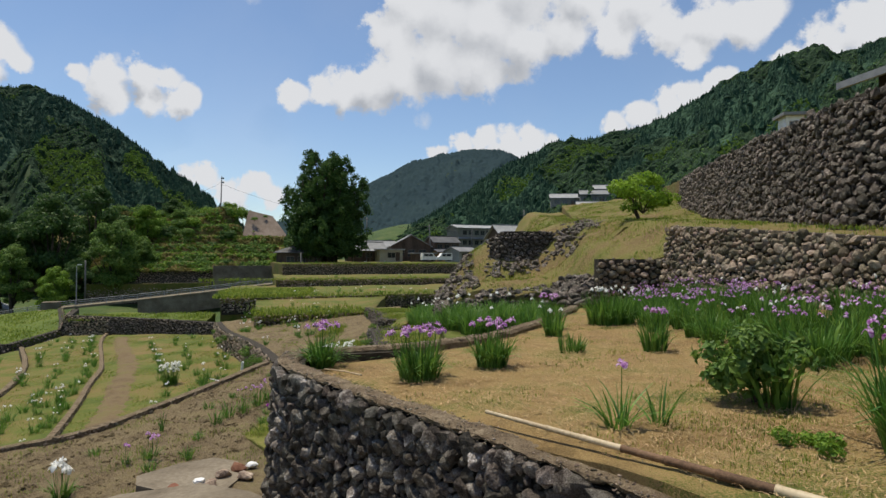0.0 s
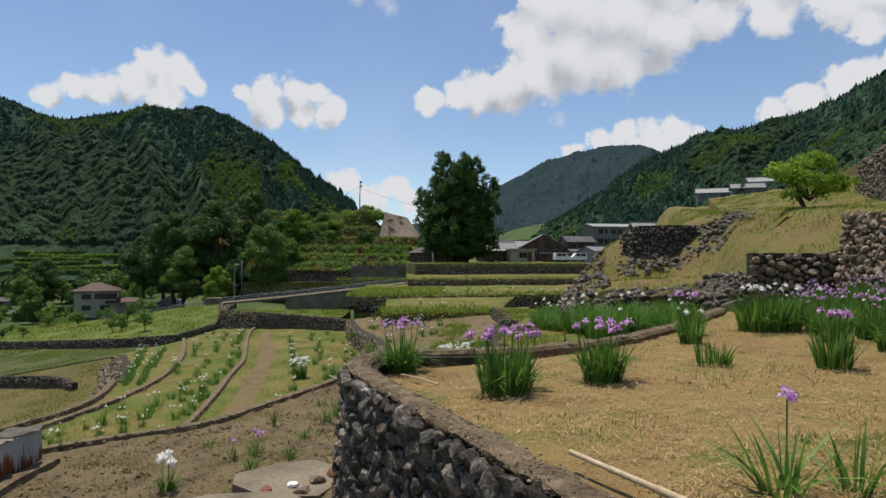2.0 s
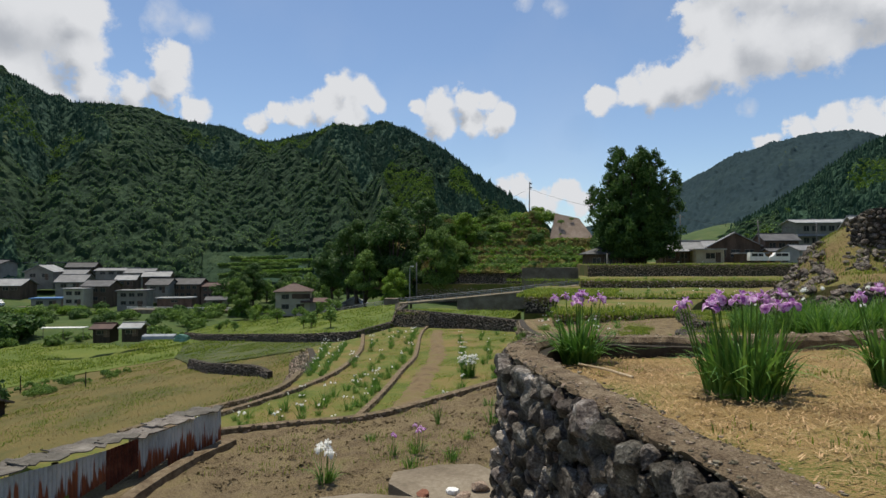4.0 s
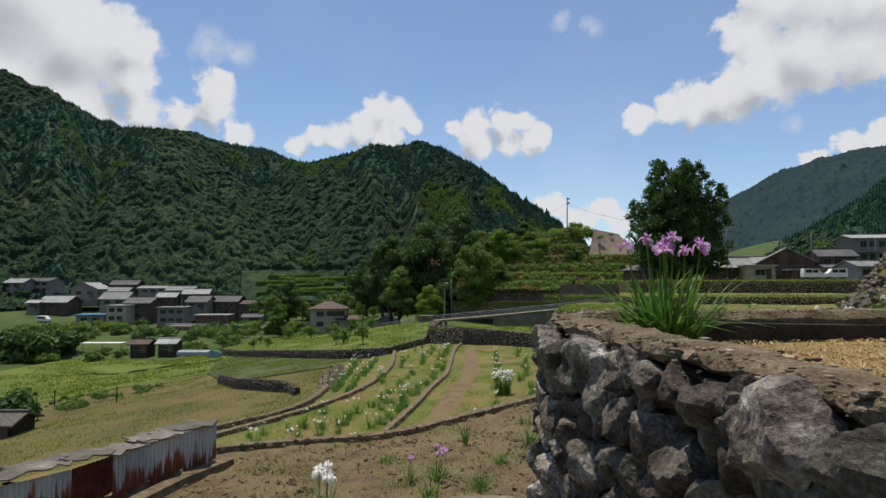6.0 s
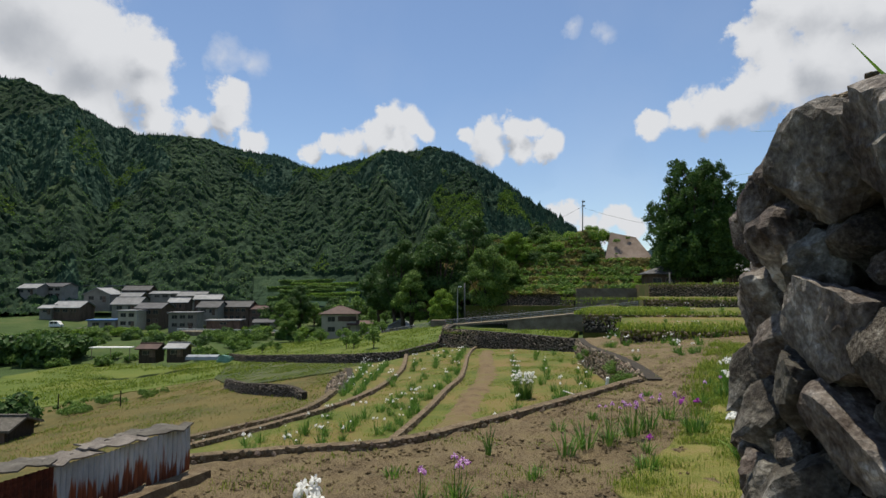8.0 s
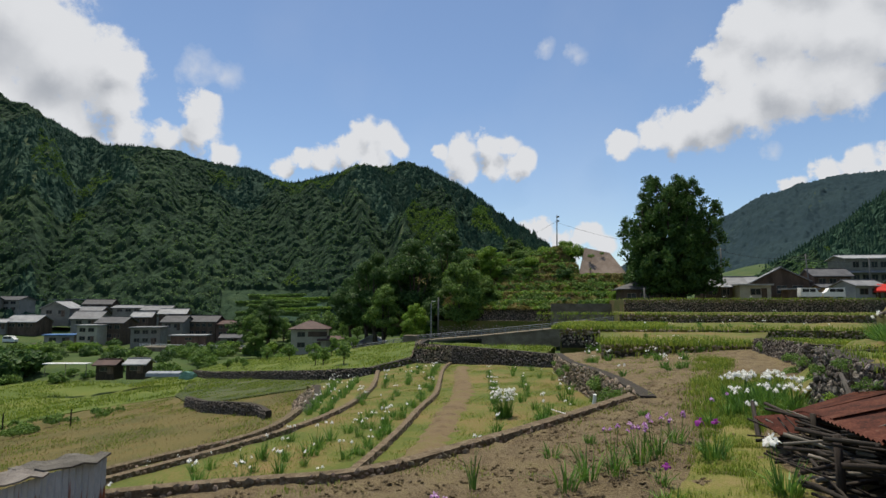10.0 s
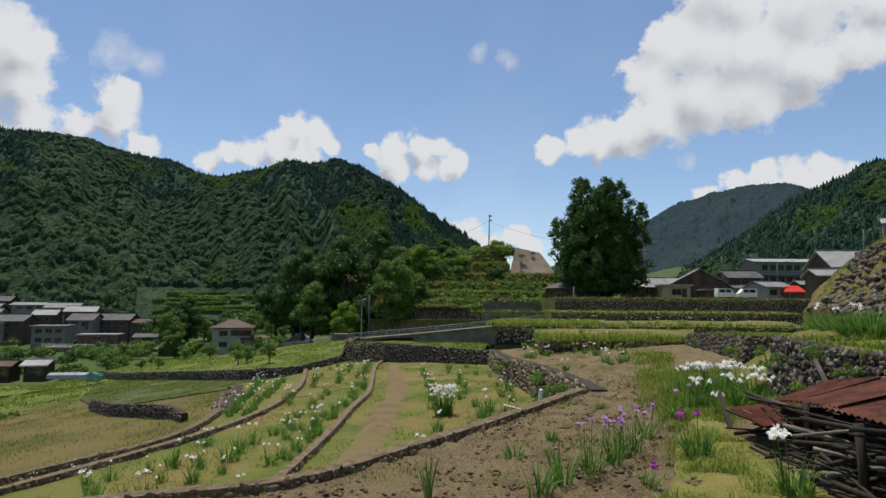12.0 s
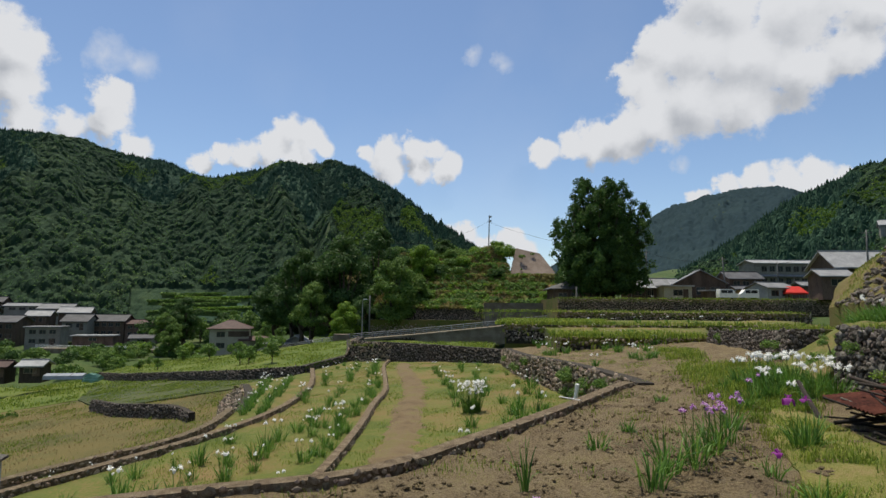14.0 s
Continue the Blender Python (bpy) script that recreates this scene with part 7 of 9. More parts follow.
def flower_mesh(mat, size, seed, open_=1.0):
    """Three broad hanging petals and three small upright ones."""
    r = random.Random(seed)
    s = Shape()
    for ring in range(2):
        for i in range(3):
            az = 2.094 * i + ring * 1.047 + r.uniform(-0.2, 0.2)
            rows = []
            for j in range(5):
                q = j / 4
                if ring == 0:
                    d, z, w = 0.012 + 0.075 * q * (1.2 - 0.35 * q), 0.012 + 0.03 * math.sin(q * 2.2) - 0.085 * q * q * open_, 0.042 * math.sin(math.pi * (0.12 + 0.8 * q)) + 0.004
                else:
                    d, z, w = 0.008 + 0.035 * q, 0.015 + 0.045 * q, 0.016 * math.sin(math.pi * (0.15 + 0.75 * q)) + 0.003
                for k in (-1, 0, 1):
                    x, y = d, k * w
                    zz = z - (0.008 if k else 0) * (1 if ring == 0 else -1) + r.uniform(-0.004, 0.004)
                    rows.append((size * (x * math.cos(az) - y * math.sin(az)), size * (x * math.sin(az) + y * math.cos(az)), size * zz))
            s.add(rows, [(3 * j + k, 3 * j + k + 1, 3 * j + 4 + k, 3 * j + 3 + k) for j in range(4) for k in range(2)])
    return s.mesh("flower", mat, True)


FLOWERS = {}


def stalk_mesh():
    if "stalk" not in FLOWERS:
        s = Shape()
        s.tube([(0, 0, 0), (0.006, 0.003, 0.5), (0, 0, 1)], [0.007, 0.006, 0.005], 4, False)
        FLOWERS["stalk"] = s.mesh("stalk", "blade")
    return FLOWERS["stalk"]



def flower(mat, k, size=0.85):
    key = (mat, k % 4, size)
    if key not in FLOWERS:
        FLOWERS[key] = flower_mesh(mat, size, 40 + k % 4, (1.0, 0.8, 1.15, 0.6)[k % 4])
    return FLOWERS[key]


def iris(label, blades, height, spread, flowers, petal, seed, group="", tall=1.15, width=0.026, size=0.85, lean=0.28, droop=0.3, band=0.16):
    """One iris clump at the origin: leaves, flower stalks and single flowers."""
    r = random.Random(seed)
    ob = thing("iris_clump", label, "iris", None, group)
    part("leaves", blades_mesh(blades, height, spread, seed, lean, width, droop), ob)
    if flowers:
        heads = []
        for i in range(flowers):
            a, q = r.uniform(0, 6.283), math.sqrt(r.uniform(0.02, 1)) * spread
            top = height * tall - r.uniform(0, band) * height
            p = (q * math.cos(a), q * math.sin(a), top)
            a0, b0 = Vector((p[0] * 0.6, p[1] * 0.6, -0.02)), Vector(p)
            q0 = (b0 - a0).to_track_quat("Z", "Y")
            part("stalk", stalk_mesh(), ob, "", Matrix.LocRotScale(a0, q0, (1, 1, (b0 - a0).length)))
            heads.append(p)
        for i, p in enumerate(heads):
            part("flower", flower(petal, r.randrange(4), size), ob, "", pose(*p, r.uniform(-12, 12), r.uniform(-12, 12), r.uniform(0, 360)) @ Matrix.Scale(r.uniform(0.8, 1.15), 4))
    return ob


def put(ob, x, y, z, turn=0.0, scale=1.0):
    ob.matrix_basis = pose(x, y, z, 0, 0, turn) @ Matrix.Scale(scale, 4)


def spread_copies(kinds, places, seed):
    """Sets the built kinds on the first places and copies of them on the rest."""
    r = random.Random(seed)
    used = set()
    for i, (x, y, z, s) in enumerate(places):
        k = i % len(kinds) if i < len(kinds) else r.randrange(len(kinds))
        m = pose(x, y, z, 0, 0, r.uniform(0, 360)) @ Matrix.Scale(s, 4)
        if k not in used:
            kinds[k].matrix_basis = m
            used.add(k)
        else:
            ob = copy_thing(kinds[k], pose(0, 0, 0))
            ob.matrix_basis = m


def iris_stuff(name, label, places, height, spread, blades, petals, petal, seed, size=0.9, width=0.034):
    """Far irises as two joined meshes: leaves and flowers."""
    r = np.random.default_rng(seed)
    kinds = [blades_mesh(blades, height, spread, seed + i, 0.28, width) for i in range(3)]
    data = []
    for me in kinds:
        v = np.empty(len(me.vertices) * 3, np.float32)
        me.vertices.foreach_get("co", v)
        f = np.empty(len(me.loops), np.int32)
        me.loops.foreach_get("vertex_index", f)
        data.append((v.reshape(-1, 3), f.reshape(-1, 4)))
        bpy.data.meshes.remove(me)
    fm = flower(petal, 0, size)
    fv = np.empty(len(fm.vertices) * 3, np.float32)
    fm.vertices.foreach_get("co", fv)
    ff = np.empty(len(fm.loops), np.int32)
    fm.loops.foreach_get("vertex_index", ff)
    fv, ff = fv.reshape(-1, 3), ff.reshape(-1, 4)
    V, F, n, PV, PF, pn = [], [], 0, [], [], 0
    for x, y, z, s in places:
        v, f = data[r.integers(0, 3)]
        a = r.uniform(0, 6.283)
        m = np.array([[math.cos(a), -math.sin(a), 0], [math.sin(a), math.cos(a), 0], [0, 0, 1]]) * s
        V.append(v @ m.T + [x, y, z])
        F.append(f + n)
        n += len(v)
        for _ in range(r.poisson(petals)):
            q = r.normal(0, spread * 0.5, 2)
            PV.append(fv @ m.T + [x + q[0] * s, y + q[1] * s, z + height * s * r.uniform(1.0, 1.25)])
            PF.append(ff + pn)
            pn += len(fv)
    tagged(new(name, mesh_np(name, np.concatenate(V), np.concatenate(F), "blade")), label, "irises", "", "stuff")
    if PV:
        tagged(new("iris_blossom", mesh_np("iris_blossom", np.concatenate(PV), np.concatenate(PF), petal, True)), "scattered blossom over the iris leaves", "irises", "", "stuff")


def offset_line(line, off):
    out = []
    for i, p in enumerate(line):
        a, b = Vector(line[max(0, i - 1)]), Vector(line[min(len(line) - 1, i + 1)])
        d = (b - a).normalized()
        out.append((p[0] - d.y * off, p[1] + d.x * off))
    return out


CURB_IRIS = rounded([(-14.2, 20.9), (-15.5, 24.1), (-17.5, 28.6), (-19.9, 33.4), (-21.4, 37.0), (-23.0, 40.0), (-31.4, 54.1), (-34.3, 60.3)], 1)


def build_irises():
    r = random.Random(11)
    bed = lambda x, y: h_bed(x, y)
    # single clumps in the bed
    put(iris("green iris clump with purple flowers at the bed's corner", 210, 0.60, 0.27, 9, "petal_purple", 1, "bed irises", 1.24, 0.026, 0.8, 0.3, 0.65), -2.0, 9.72, h_bed(-2.0, 9.72), 20)
    put(iris("broad iris clump in full purple bloom", 420, 0.60, 0.44, 20, "petal_purple", 2, "bed irises", 1.22, 0.024, 0.75, 0.16, 0.4), -0.34, 8.38, bed(-0.34, 8.4), 70)
    put(iris("iris clump with a row of purple flowers", 300, 0.60, 0.36, 13, "petal_purple", 3, "bed irises", 1.24, 0.024, 0.75, 0.16, 0.4), 0.74, 9.05, bed(0.74, 9.05), 10)
    put(iris("sparse iris with one purple flower", 34, 0.46, 0.16, 1, "petal_purple", 4, "bed irises", 1.35, 0.022, 0.9, 0.5), 1.62, 5.45, bed(1.62, 5.45), 200)
    put(iris("sparse flowerless iris leaves in the bed", 22, 0.44, 0.13, 0, "petal_purple", 5, "bed irises", 1.2, 0.02, 1.3, 0.4), 2.02, 5.5, bed(2.02, 5.5), 90)
    put(iris("low flowerless iris clump in mulch", 90, 0.42, 0.34, 0, "petal_purple", 6, "bed irises", 1.2, 0.02, 0.8, 0.15), 2.25, 10.3, bed(2.25, 10.3), 0)
    put(iris("iris clump with a white flower", 150, 0.55, 0.28, 2, "petal_white", 7, "bed irises", 1.1, 0.024, 0.8, 0.15), 2.35, 12.6, bed(2.35, 12.6), 0)
    put(iris("iris clump with purple flowers by the edge", 170, 0.7, 0.32, 9, "petal_purple", 8, "bed irises", 1.2, 0.026, 0.75, 0.18), 2.6, 14.0, bed(2.6, 14.0), 50)
    put(iris("upright iris clump with pale purple flowers", 130, 0.62, 0.3, 6, "petal_purple", 9, "bed irises", 1.2, 0.024, 0.75, 0.18), 3.55, 9.9, bed(3.55, 9.9), 130)
    put(iris("dense dark green iris clump topped with white flowers", 700, 0.85, 0.9, 16, "petal_white", 10, "bed irises", 1.12, 0.028, 0.7, 0.14, 0.4), 4.15, 14.6, bed(4.15, 14.6), 0)
    put(iris("tall iris clump with purple flowers near the path", 200, 0.98, 0.32, 8, "petal_purple", 12, "bed irises", 1.12, 0.028, 0.62, 0.2, 0.4), 3.5, 4.42, bed(3.5, 4.42), 30, 0.9)
    put(iris("tall iris clump with drooping leaves", 200, 0.95, 0.34, 7, "petal_purple", 13, "bed irises", 1.15, 0.028, 0.62, 0.2, 0.4), 3.95, 4.75, bed(3.95, 4.75), 80, 0.9)
    bush("bush", "leafy dark green bush among irises", 3.25, 6.15, bed(3.25, 6.15), 1.1, 1.1, "leaf_mid", 26, 45, 901, "", 0.24, 0.19)
    put(iris("iris leaves growing through the bush", 60, 0.8, 0.3, 0, "petal_purple", 14, "bed irises", 1.1, 0.03), 3.35, 5.95, bed(3.3, 6), 10)
    bush("bush", "low bright green weed patch", 2.85, 4.55, bed(2.85, 4.55) - 0.02, 0.22, 0.6, "leaf_light", 8, 60, 902, "", 0.22)
    # the mass of irises before the terrace wall
    kinds = [iris("tall iris clump in pale purple bloom before the wall", 150, 0.82, 0.36, n, m, 20 + i, "wall irises", 1.14, 0.028, 0.52, 0.2) for i, (n, m) in enumerate(((6, "petal_purple"), (8, "petal_purple"), (5, "petal_purple"), (4, "petal_purple"), (3, "petal_white"), (1, "petal_purple")))]
    places = []
    for i in range(115):
        y = r.uniform(7.6, 18.6)
        x0 = 4.3 + 0.12 * (14 - y) if y < 14 else 5.0
        x = r.uniform(x0, 8.05 - 0.05 * (y - 8))
        places.append((x, y, bed(x, y), r.uniform(0.66, 0.9)))
    spread_copies(kinds, places, 5)
    # lower iris terrace
    places = []
    while len(places) < 70:
        x, y = r.uniform(-1.5, 4.0), r.uniform(27.5, 37.5)
        if x < 0.2 or y < 30.5 - 0.5 * x:
            places.append((x, y, h_middle(x, y), r.uniform(0.85, 1.2)))
    for _ in range(46):
        x, y = r.uniform(0.0, 4.6), r.uniform(21.5, 26.4)
        places.append((x, y, 3.1 + 0.03 * x, r.uniform(1.0, 1.3)))
    iris_stuff("terrace_irises", "green irises crowding the lower terrace", places, 0.85, 0.45, 120, 0.35, "petal_white", 40)
    # soil plot
    pf = h_path_field
    put(iris("iris clump with large white flowers on bare soil", 70, 0.55, 0.28, 8, "petal_white", 61, "plot irises", 1.45, 0.026, 1.15, 0.3, 0.3, 0.3), -8.35, 12.95, pf(-8.35, 12.95), 0)
    put(iris("iris with a few violet flowers on soil", 46, 0.42, 0.26, 4, "petal_purple", 62, "plot irises", 1.5, 0.022, 0.9), -7.55, 15.2, pf(-7.55, 15.2), 0)
    put(iris("upright dark iris leaves on bare soil", 16, 0.75, 0.10, 0, "petal_white", 63, "plot irises", 1.1, 0.022, 1.3, 0.12, 0.05), -8.5, 17.85, pf(-8.5, 17.85), 0)
    spec = [(-7.0, 18.2, 0.6, 0), (-6.85, 18.8, 0.65, 0), (-6.55, 19.4, 0.65, 4), (-6.3, 20.1, 0.6, 7), (-6.15, 20.8, 0.6, 5), (-6.0, 22.0, 0.5, 3), (-5.7, 24.0, 0.5, 2), (-5.4, 25.2, 0.5, 2), (-7.1, 14.3, 0.35, 0), (-6.5, 15.0, 0.35, 0), (-8.0, 20.1, 0.42, 0), (-7.7, 21.6, 0.3, 0),
            (-6.0, 27.0, 0.4, 0), (-7.4, 25.2, 0.25, 0), (-6.9, 16.6, 0.3, 0), (-9.4, 15.9, 0.25, 0), (-5.3, 17.6, 0.4, 0)]
    for i, (x, y, h, n) in enumerate(spec):
        put(iris("iris tuft with pale violet flowers in the plot" if n else "green iris tuft growing in the soil plot", 42, h, 0.2 + 0.1 * h, n, "petal_purple", 70 + i, "plot irises", 1.22, 0.022, 0.62), x, y, pf(x, y), i * 50)
    put(iris("yellow-green iris with two magenta flowers", 90, 0.6, 0.3, 2, "petal_dark", 90, "plot irises", 1.25, 0.022, 1.15), -5.1, 20.4, pf(-5.1, 20.4), 0)
    put(iris("iris with a drooping dark magenta flower", 30, 0.35, 0.18, 1, "petal_dark", 91, "plot irises", 0.95, 0.02, 1.0), -5.66, 18.8, pf(-5.66, 18.8), 0)
    put(iris("iris clump with white flowers beside the woodpile", 60, 0.6, 0.25, 4, "petal_white", 92, "plot irises", 1.4, 0.026, 1.05), -3.95, 18.6, pf(-3.95, 18.6), 0)
    put(iris("small violet iris near the path", 20, 0.35, 0.12, 2, "petal_purple", 93, "plot irises", 1.5, 0.02, 0.9), -8.0, 14.9, pf(-8, 14.9), 0)
    kinds = [iris("white flowering iris clump below the stone wall", 90, 0.65, 0.35, n, "petal_white", 95 + i, "white irises", 1.3, 0.028, 0.95) for i, n in enumerate((8, 6, 3))]
    spread_copies(kinds, [(x, y, pf(x, y), s) for x, y, s in ((-5.3, 26.6, 1.1), (-5.0, 27.5, 1.0), (-4.7, 26.4, 1.1), (-4.4, 27.4, 1.0), (-4.05, 26.6, 0.95), (-5.1, 25.4, 0.8), (-4.4, 25.3, 0.9), (-5.6, 27.8, 0.9), (-3.9, 25.2, 0.9), (-4.7, 24.2, 0.6), (-5.0, 28.6, 0.9), (-4.6, 29.3, 0.8))], 7)
    # iris field: rows along the curving edge
    lf = h_low_field
    put(iris("great white iris clump in full bloom", 240, 0.8, 0.55, 60, "petal_white", 110, "field irises", 1.5, 0.03, 0.95, 0.2, 0.2, 0.55), -14.8, 32.0, lf(-14.8, 32.0), 0)
    kinds = [iris("iris clump in the mossy field", 46, 0.58, 0.28, n, "petal_white", 120 + i, "field irises", 1.3, 0.026, 0.8) for i, n in enumerate((0, 2, 4, 0, 1, 1, 0, 3))]
    places = []
    for off, step, chance in ((0.9, 1.3, 0.9), (2.6, 1.6, 0.85), (4.2, 2.6, 0.5), (-3.4, 2.8, 0.75), (-5.2, 2.4, 0.8), (-7.0, 3.2, 0.5)):
        for x, y in along(offset_line(CURB_IRIS, off), step):
            if r.random() > chance or (off < 0 and y > 52) or y > 57:
                continue
            x, y = x + r.uniform(-0.35, 0.35), y + r.uniform(-0.4, 0.4)
            places.append((x, y, lf(x, y), r.uniform(0.7, 1.25)))
    for _ in range(46):
        x, y = r.uniform(-22, -13), r.uniform(18, 34)
        if x < -14.4 - 0.42 * max(0, y - 21) and x > -21.5:
            places.append((x, y, lf(x, y), r.uniform(0.5, 0.95)))
    for x, y in ((-12.4, 30.6), (-12.0, 31.4), (-12.9, 31.6), (-13.2, 33.0)):
        places.append((x, y, lf(x, y), 1.2))
    places = [p for p in places if p[0] < -10.8 - (0.0 if p[1] > 28 else 0.25 * (28 - p[1])) and p[0] < -8.6 - 0.5 * max(0, p[1] - 30)]
    spread_copies(kinds, places, 8)
    places = []
    for base, off in ((0.33, 0.0), (0.7, 0.3)):
        for k in range(15):
            y = 33.5 + k * 1.05
            x0, x1 = -24.3 - 0.70 * (y - 32.0) * 0.93, -27.4 - 0.80 * (y - 32.0)
            x = x0 + (x1 - x0) * base + r.uniform(-0.3, 0.3)
            places.append((x, y, h_strip(x, y), r.uniform(0.9, 1.3)))
    for k in range(16):
        x, y = r.uniform(-25.0, -22.6), 19 + k * 0.75
        places.append((x, y, h_strip(x, y), r.uniform(0.4, 0.7)))
    iris_stuff("narrow_field_irises", "two rows of irises in the narrow field", places, 0.6, 0.28, 46, 1.4, "petal_white", 140, 0.7)
    places = []
    for _ in range(60):
        d = r.uniform(24, 50)
        x, y = view_frame(d, r.uniform(0.12, 0.36) * d)
        if -20 < x < -4.6 and y > 30 and x > -8.0 - 0.5 * (y - 28) + 1.0:
            z = pf(x, y)
            places.append((x, y, z, r.uniform(0.6, 1.1)))
    for _ in range(40):
        d = r.choice((38, 40, 44, 54, 58, 64, 75, 80, 86, 94, 97))
        s_ = r.uniform(0.22, 0.6) * d
        z = 1.2 if d < 50 else 1.4 if d < 70 else 2.35 if d < 90 else 4.3
        if (d < 50 and not 7.5 < s_ < 16) or (d < 70 and s_ > 33):
            continue
        places.append((*view_frame(d, s_), z + 0.05, r.uniform(0.7, 1.1)))
    iris_stuff("far_irises", "scattered irises on the far terraces", places, 0.6, 0.3, 40, 2.0, "petal_white", 160)


build_irises()


# ---- grass, straw and weeds ----
def blades_stuff(name, label, spots, height, width, seed, mat="grass", parent=None, flat=False):
    """Many single blades as one mesh: spots n x 3."""
    r = np.random.default_rng(seed)
    p = np.asarray(spots, float)
    n = len(p)
    a = r.uniform(0, 6.283, n)
    side = np.stack([np.cos(a), np.sin(a), 0 * a], 1)
    L = height * r.uniform(0.4, 1.2, n)
    out = np.stack([np.sin(a), -np.cos(a), 0 * a], 1)
    if flat:
        mid, tip = p + out * (L / 2)[:, None] + [0, 0, 0.012], p + out * L[:, None] + np.stack([0 * a, 0 * a, r.uniform(-0.005, 0.02, n)], 1)
    else:
        ln = r.uniform(0.1, 0.7, n)
        mid = p + out * (ln * L * 0.3)[:, None] + np.stack([0 * a, 0 * a, L * 0.6], 1)
        tip = p + out * (ln * L)[:, None] + np.stack([0 * a, 0 * a, L * (1 - 0.3 * ln)], 1)
    w = (width * r.uniform(0.6, 1.3, n))[:, None] * side
    V = np.stack([p - w, p + w, mid + w * 0.8, mid - w * 0.8, tip], 1).reshape(-1, 3)
    k = np.arange(n)[:, None] * 5
    F = np.concatenate([k + [0, 1, 2], k + [0, 2, 3], k + [3, 2, 4]])
    return tagged(new(name, mesh_np(name, V, F, mat)), label, "grass", "", "stuff")


def scatter(poly, height, n, seed, patch=1.5, level=0.0, clump=6, spread=0.12):
    """Spots in tufts inside a plan outline, thicker where a slow noise runs high."""
    r = random.Random(seed)
    xs, ys = [p[0] for p in poly], [p[1] for p in poly]
    out, tries = [], 0
    while len(out) < n and tries < n * 6:
        tries += 1
        x, y = r.uniform(min(xs), max(xs)), r.uniform(min(ys), max(ys))
        if lump(x, y, patch, seed * 1.7) < level or not inside(x, y, poly):
            continue
        for _ in range(clump):
            xx, yy = x + r.gauss(0, spread), y + r.gauss(0, spread)
            out.append((xx, yy, height(xx, yy) - 0.01))
    return out


def build_grass():
    bed = [(1.5, 4.6), (2.6, 2.8), (5, 2.8), (7.6, 6), (7.8, 15), (4, 18), (1.6, 13.6), (-0.2, 11.5), (-2.0, 10.0), (-1.6, 8.2), (0.2, 6.2)]
    up = lambda f, dz: (lambda x, y: f(x, y) + dz)
    blades_stuff("straw", "loose dry straw lying on the bed", scatter(bed, up(h_bed, 0.03), 60000, 3, 0.8, -0.7, 4, 0.1), 0.085, 0.0035, 1, "straw", None, True)
    blades_stuff("grass", "thin green grass in the straw mulch", scatter([(1.6, 4.7), (2.6, 2.8), (5, 2.8), (6.2, 7), (4.8, 8.5), (2.4, 6.6)], h_bed, 9000, 4, 0.7, 0.02, 5, 0.06), 0.055, 0.003, 2)
    blades_stuff("grass", "scattered weeds among the irises", scatter(bed, h_bed, 5000, 5, 1.0, 0.12, 7, 0.06), 0.07, 0.004, 3)
    low = [(-14.5, 16), (-10.4, 19.5), (-9.2, 26), (-8.9, 30), (-14, 40), (-20.8, 53), (-33, 58), (-37, 54), (-29.5, 42.5), (-23.5, 31.8), (-21.6, 22)]
    blades_stuff("grass", "short mossy grass of the iris field", scatter(low, h_low_field, 26000, 6, 2.2, -0.02, 9, 0.2), 0.10, 0.008, 4)
    plot = [(-14, 14.6), (-10.4, 18.2), (-8.6, 27.5), (-10.6, 33.6), (-16, 43.6), (-14, 55), (-7.5, 48), (-6.8, 37), (-4.2, 32), (-4.2, 27), (-2.6, 22), (-3.2, 16.5), (-4.5, 12.6), (-8.5, 11.2), (-12.6, 12.2)]
    blades_stuff("grass", "sparse weeds on the bare soil plot", scatter(plot, h_path_field, 12000, 7, 1.6, 0.1, 8, 0.14), 0.12, 0.006, 5)
    blades_stuff("grass", "yellow-green grass beside the woodpile", scatter([(-5.6, 16.5), (-3.4, 15.5), (-3.3, 17.5), (-4.4, 19.5), (-4.6, 23), (-4.0, 26), (-6.2, 26), (-5.3, 20)], h_path_field, 12000, 8, 0.8, -0.2, 7, 0.12), 0.17, 0.006, 6)
    blades_stuff("grass", "tall grass under the stone wall", scatter([(-6.6, 26), (-2.8, 24.5), (-3.8, 27), (-3.9, 30), (-4.4, 33), (-6.5, 35), (-7.0, 42), (-9, 44), (-7.5, 34)], h_path_field, 9000, 9, 1.0, -0.1, 8, 0.16), 0.26, 0.010, 7)
    blades_stuff("grass", "rough grass of the middle terrace", scatter([(-3.2, 27.2), (-2.5, 23.6), (-1.6, 20.4), (3, 19), (5, 27.5), (1, 33), (-0.5, 44), (-6.0, 48), (-5.0, 43.6), (-3.7, 38), (-3.6, 34.4), (-1.8, 31)], h_middle, 14000, 10, 2.0, -0.25, 9, 0.25), 0.22, 0.012, 8)
    blades_stuff("grass", "dry grass of the footpath and slope", scatter([(5.4, 20.4), (7.6, 20.4), (8.3, 19.4), (8.7, 10), (10.4, 10), (11.6, 22), (16, 38), (19, 50), (12, 58), (9.5, 44), (8.2, 32), (5.6, 27)],
                 up(h_slope, 0.04), 20000, 11, 1.4, -0.15, 8, 0.16), 0.13, 0.008, 9, "grass")
    hill = [(-0.5, 46), (-0.2, 38), (0.8, 31), (2.7, 27.6), (5.6, 26.8), (9, 27), (14, 38), (15, 52), (2.4, 54)]
    blades_stuff("straw", "dry grass on the earth mound", scatter(hill, up(h_mound, 0.05), 6000, 17, 1.2, -0.3, 8, 0.2), 0.15, 0.009, 17, "straw")
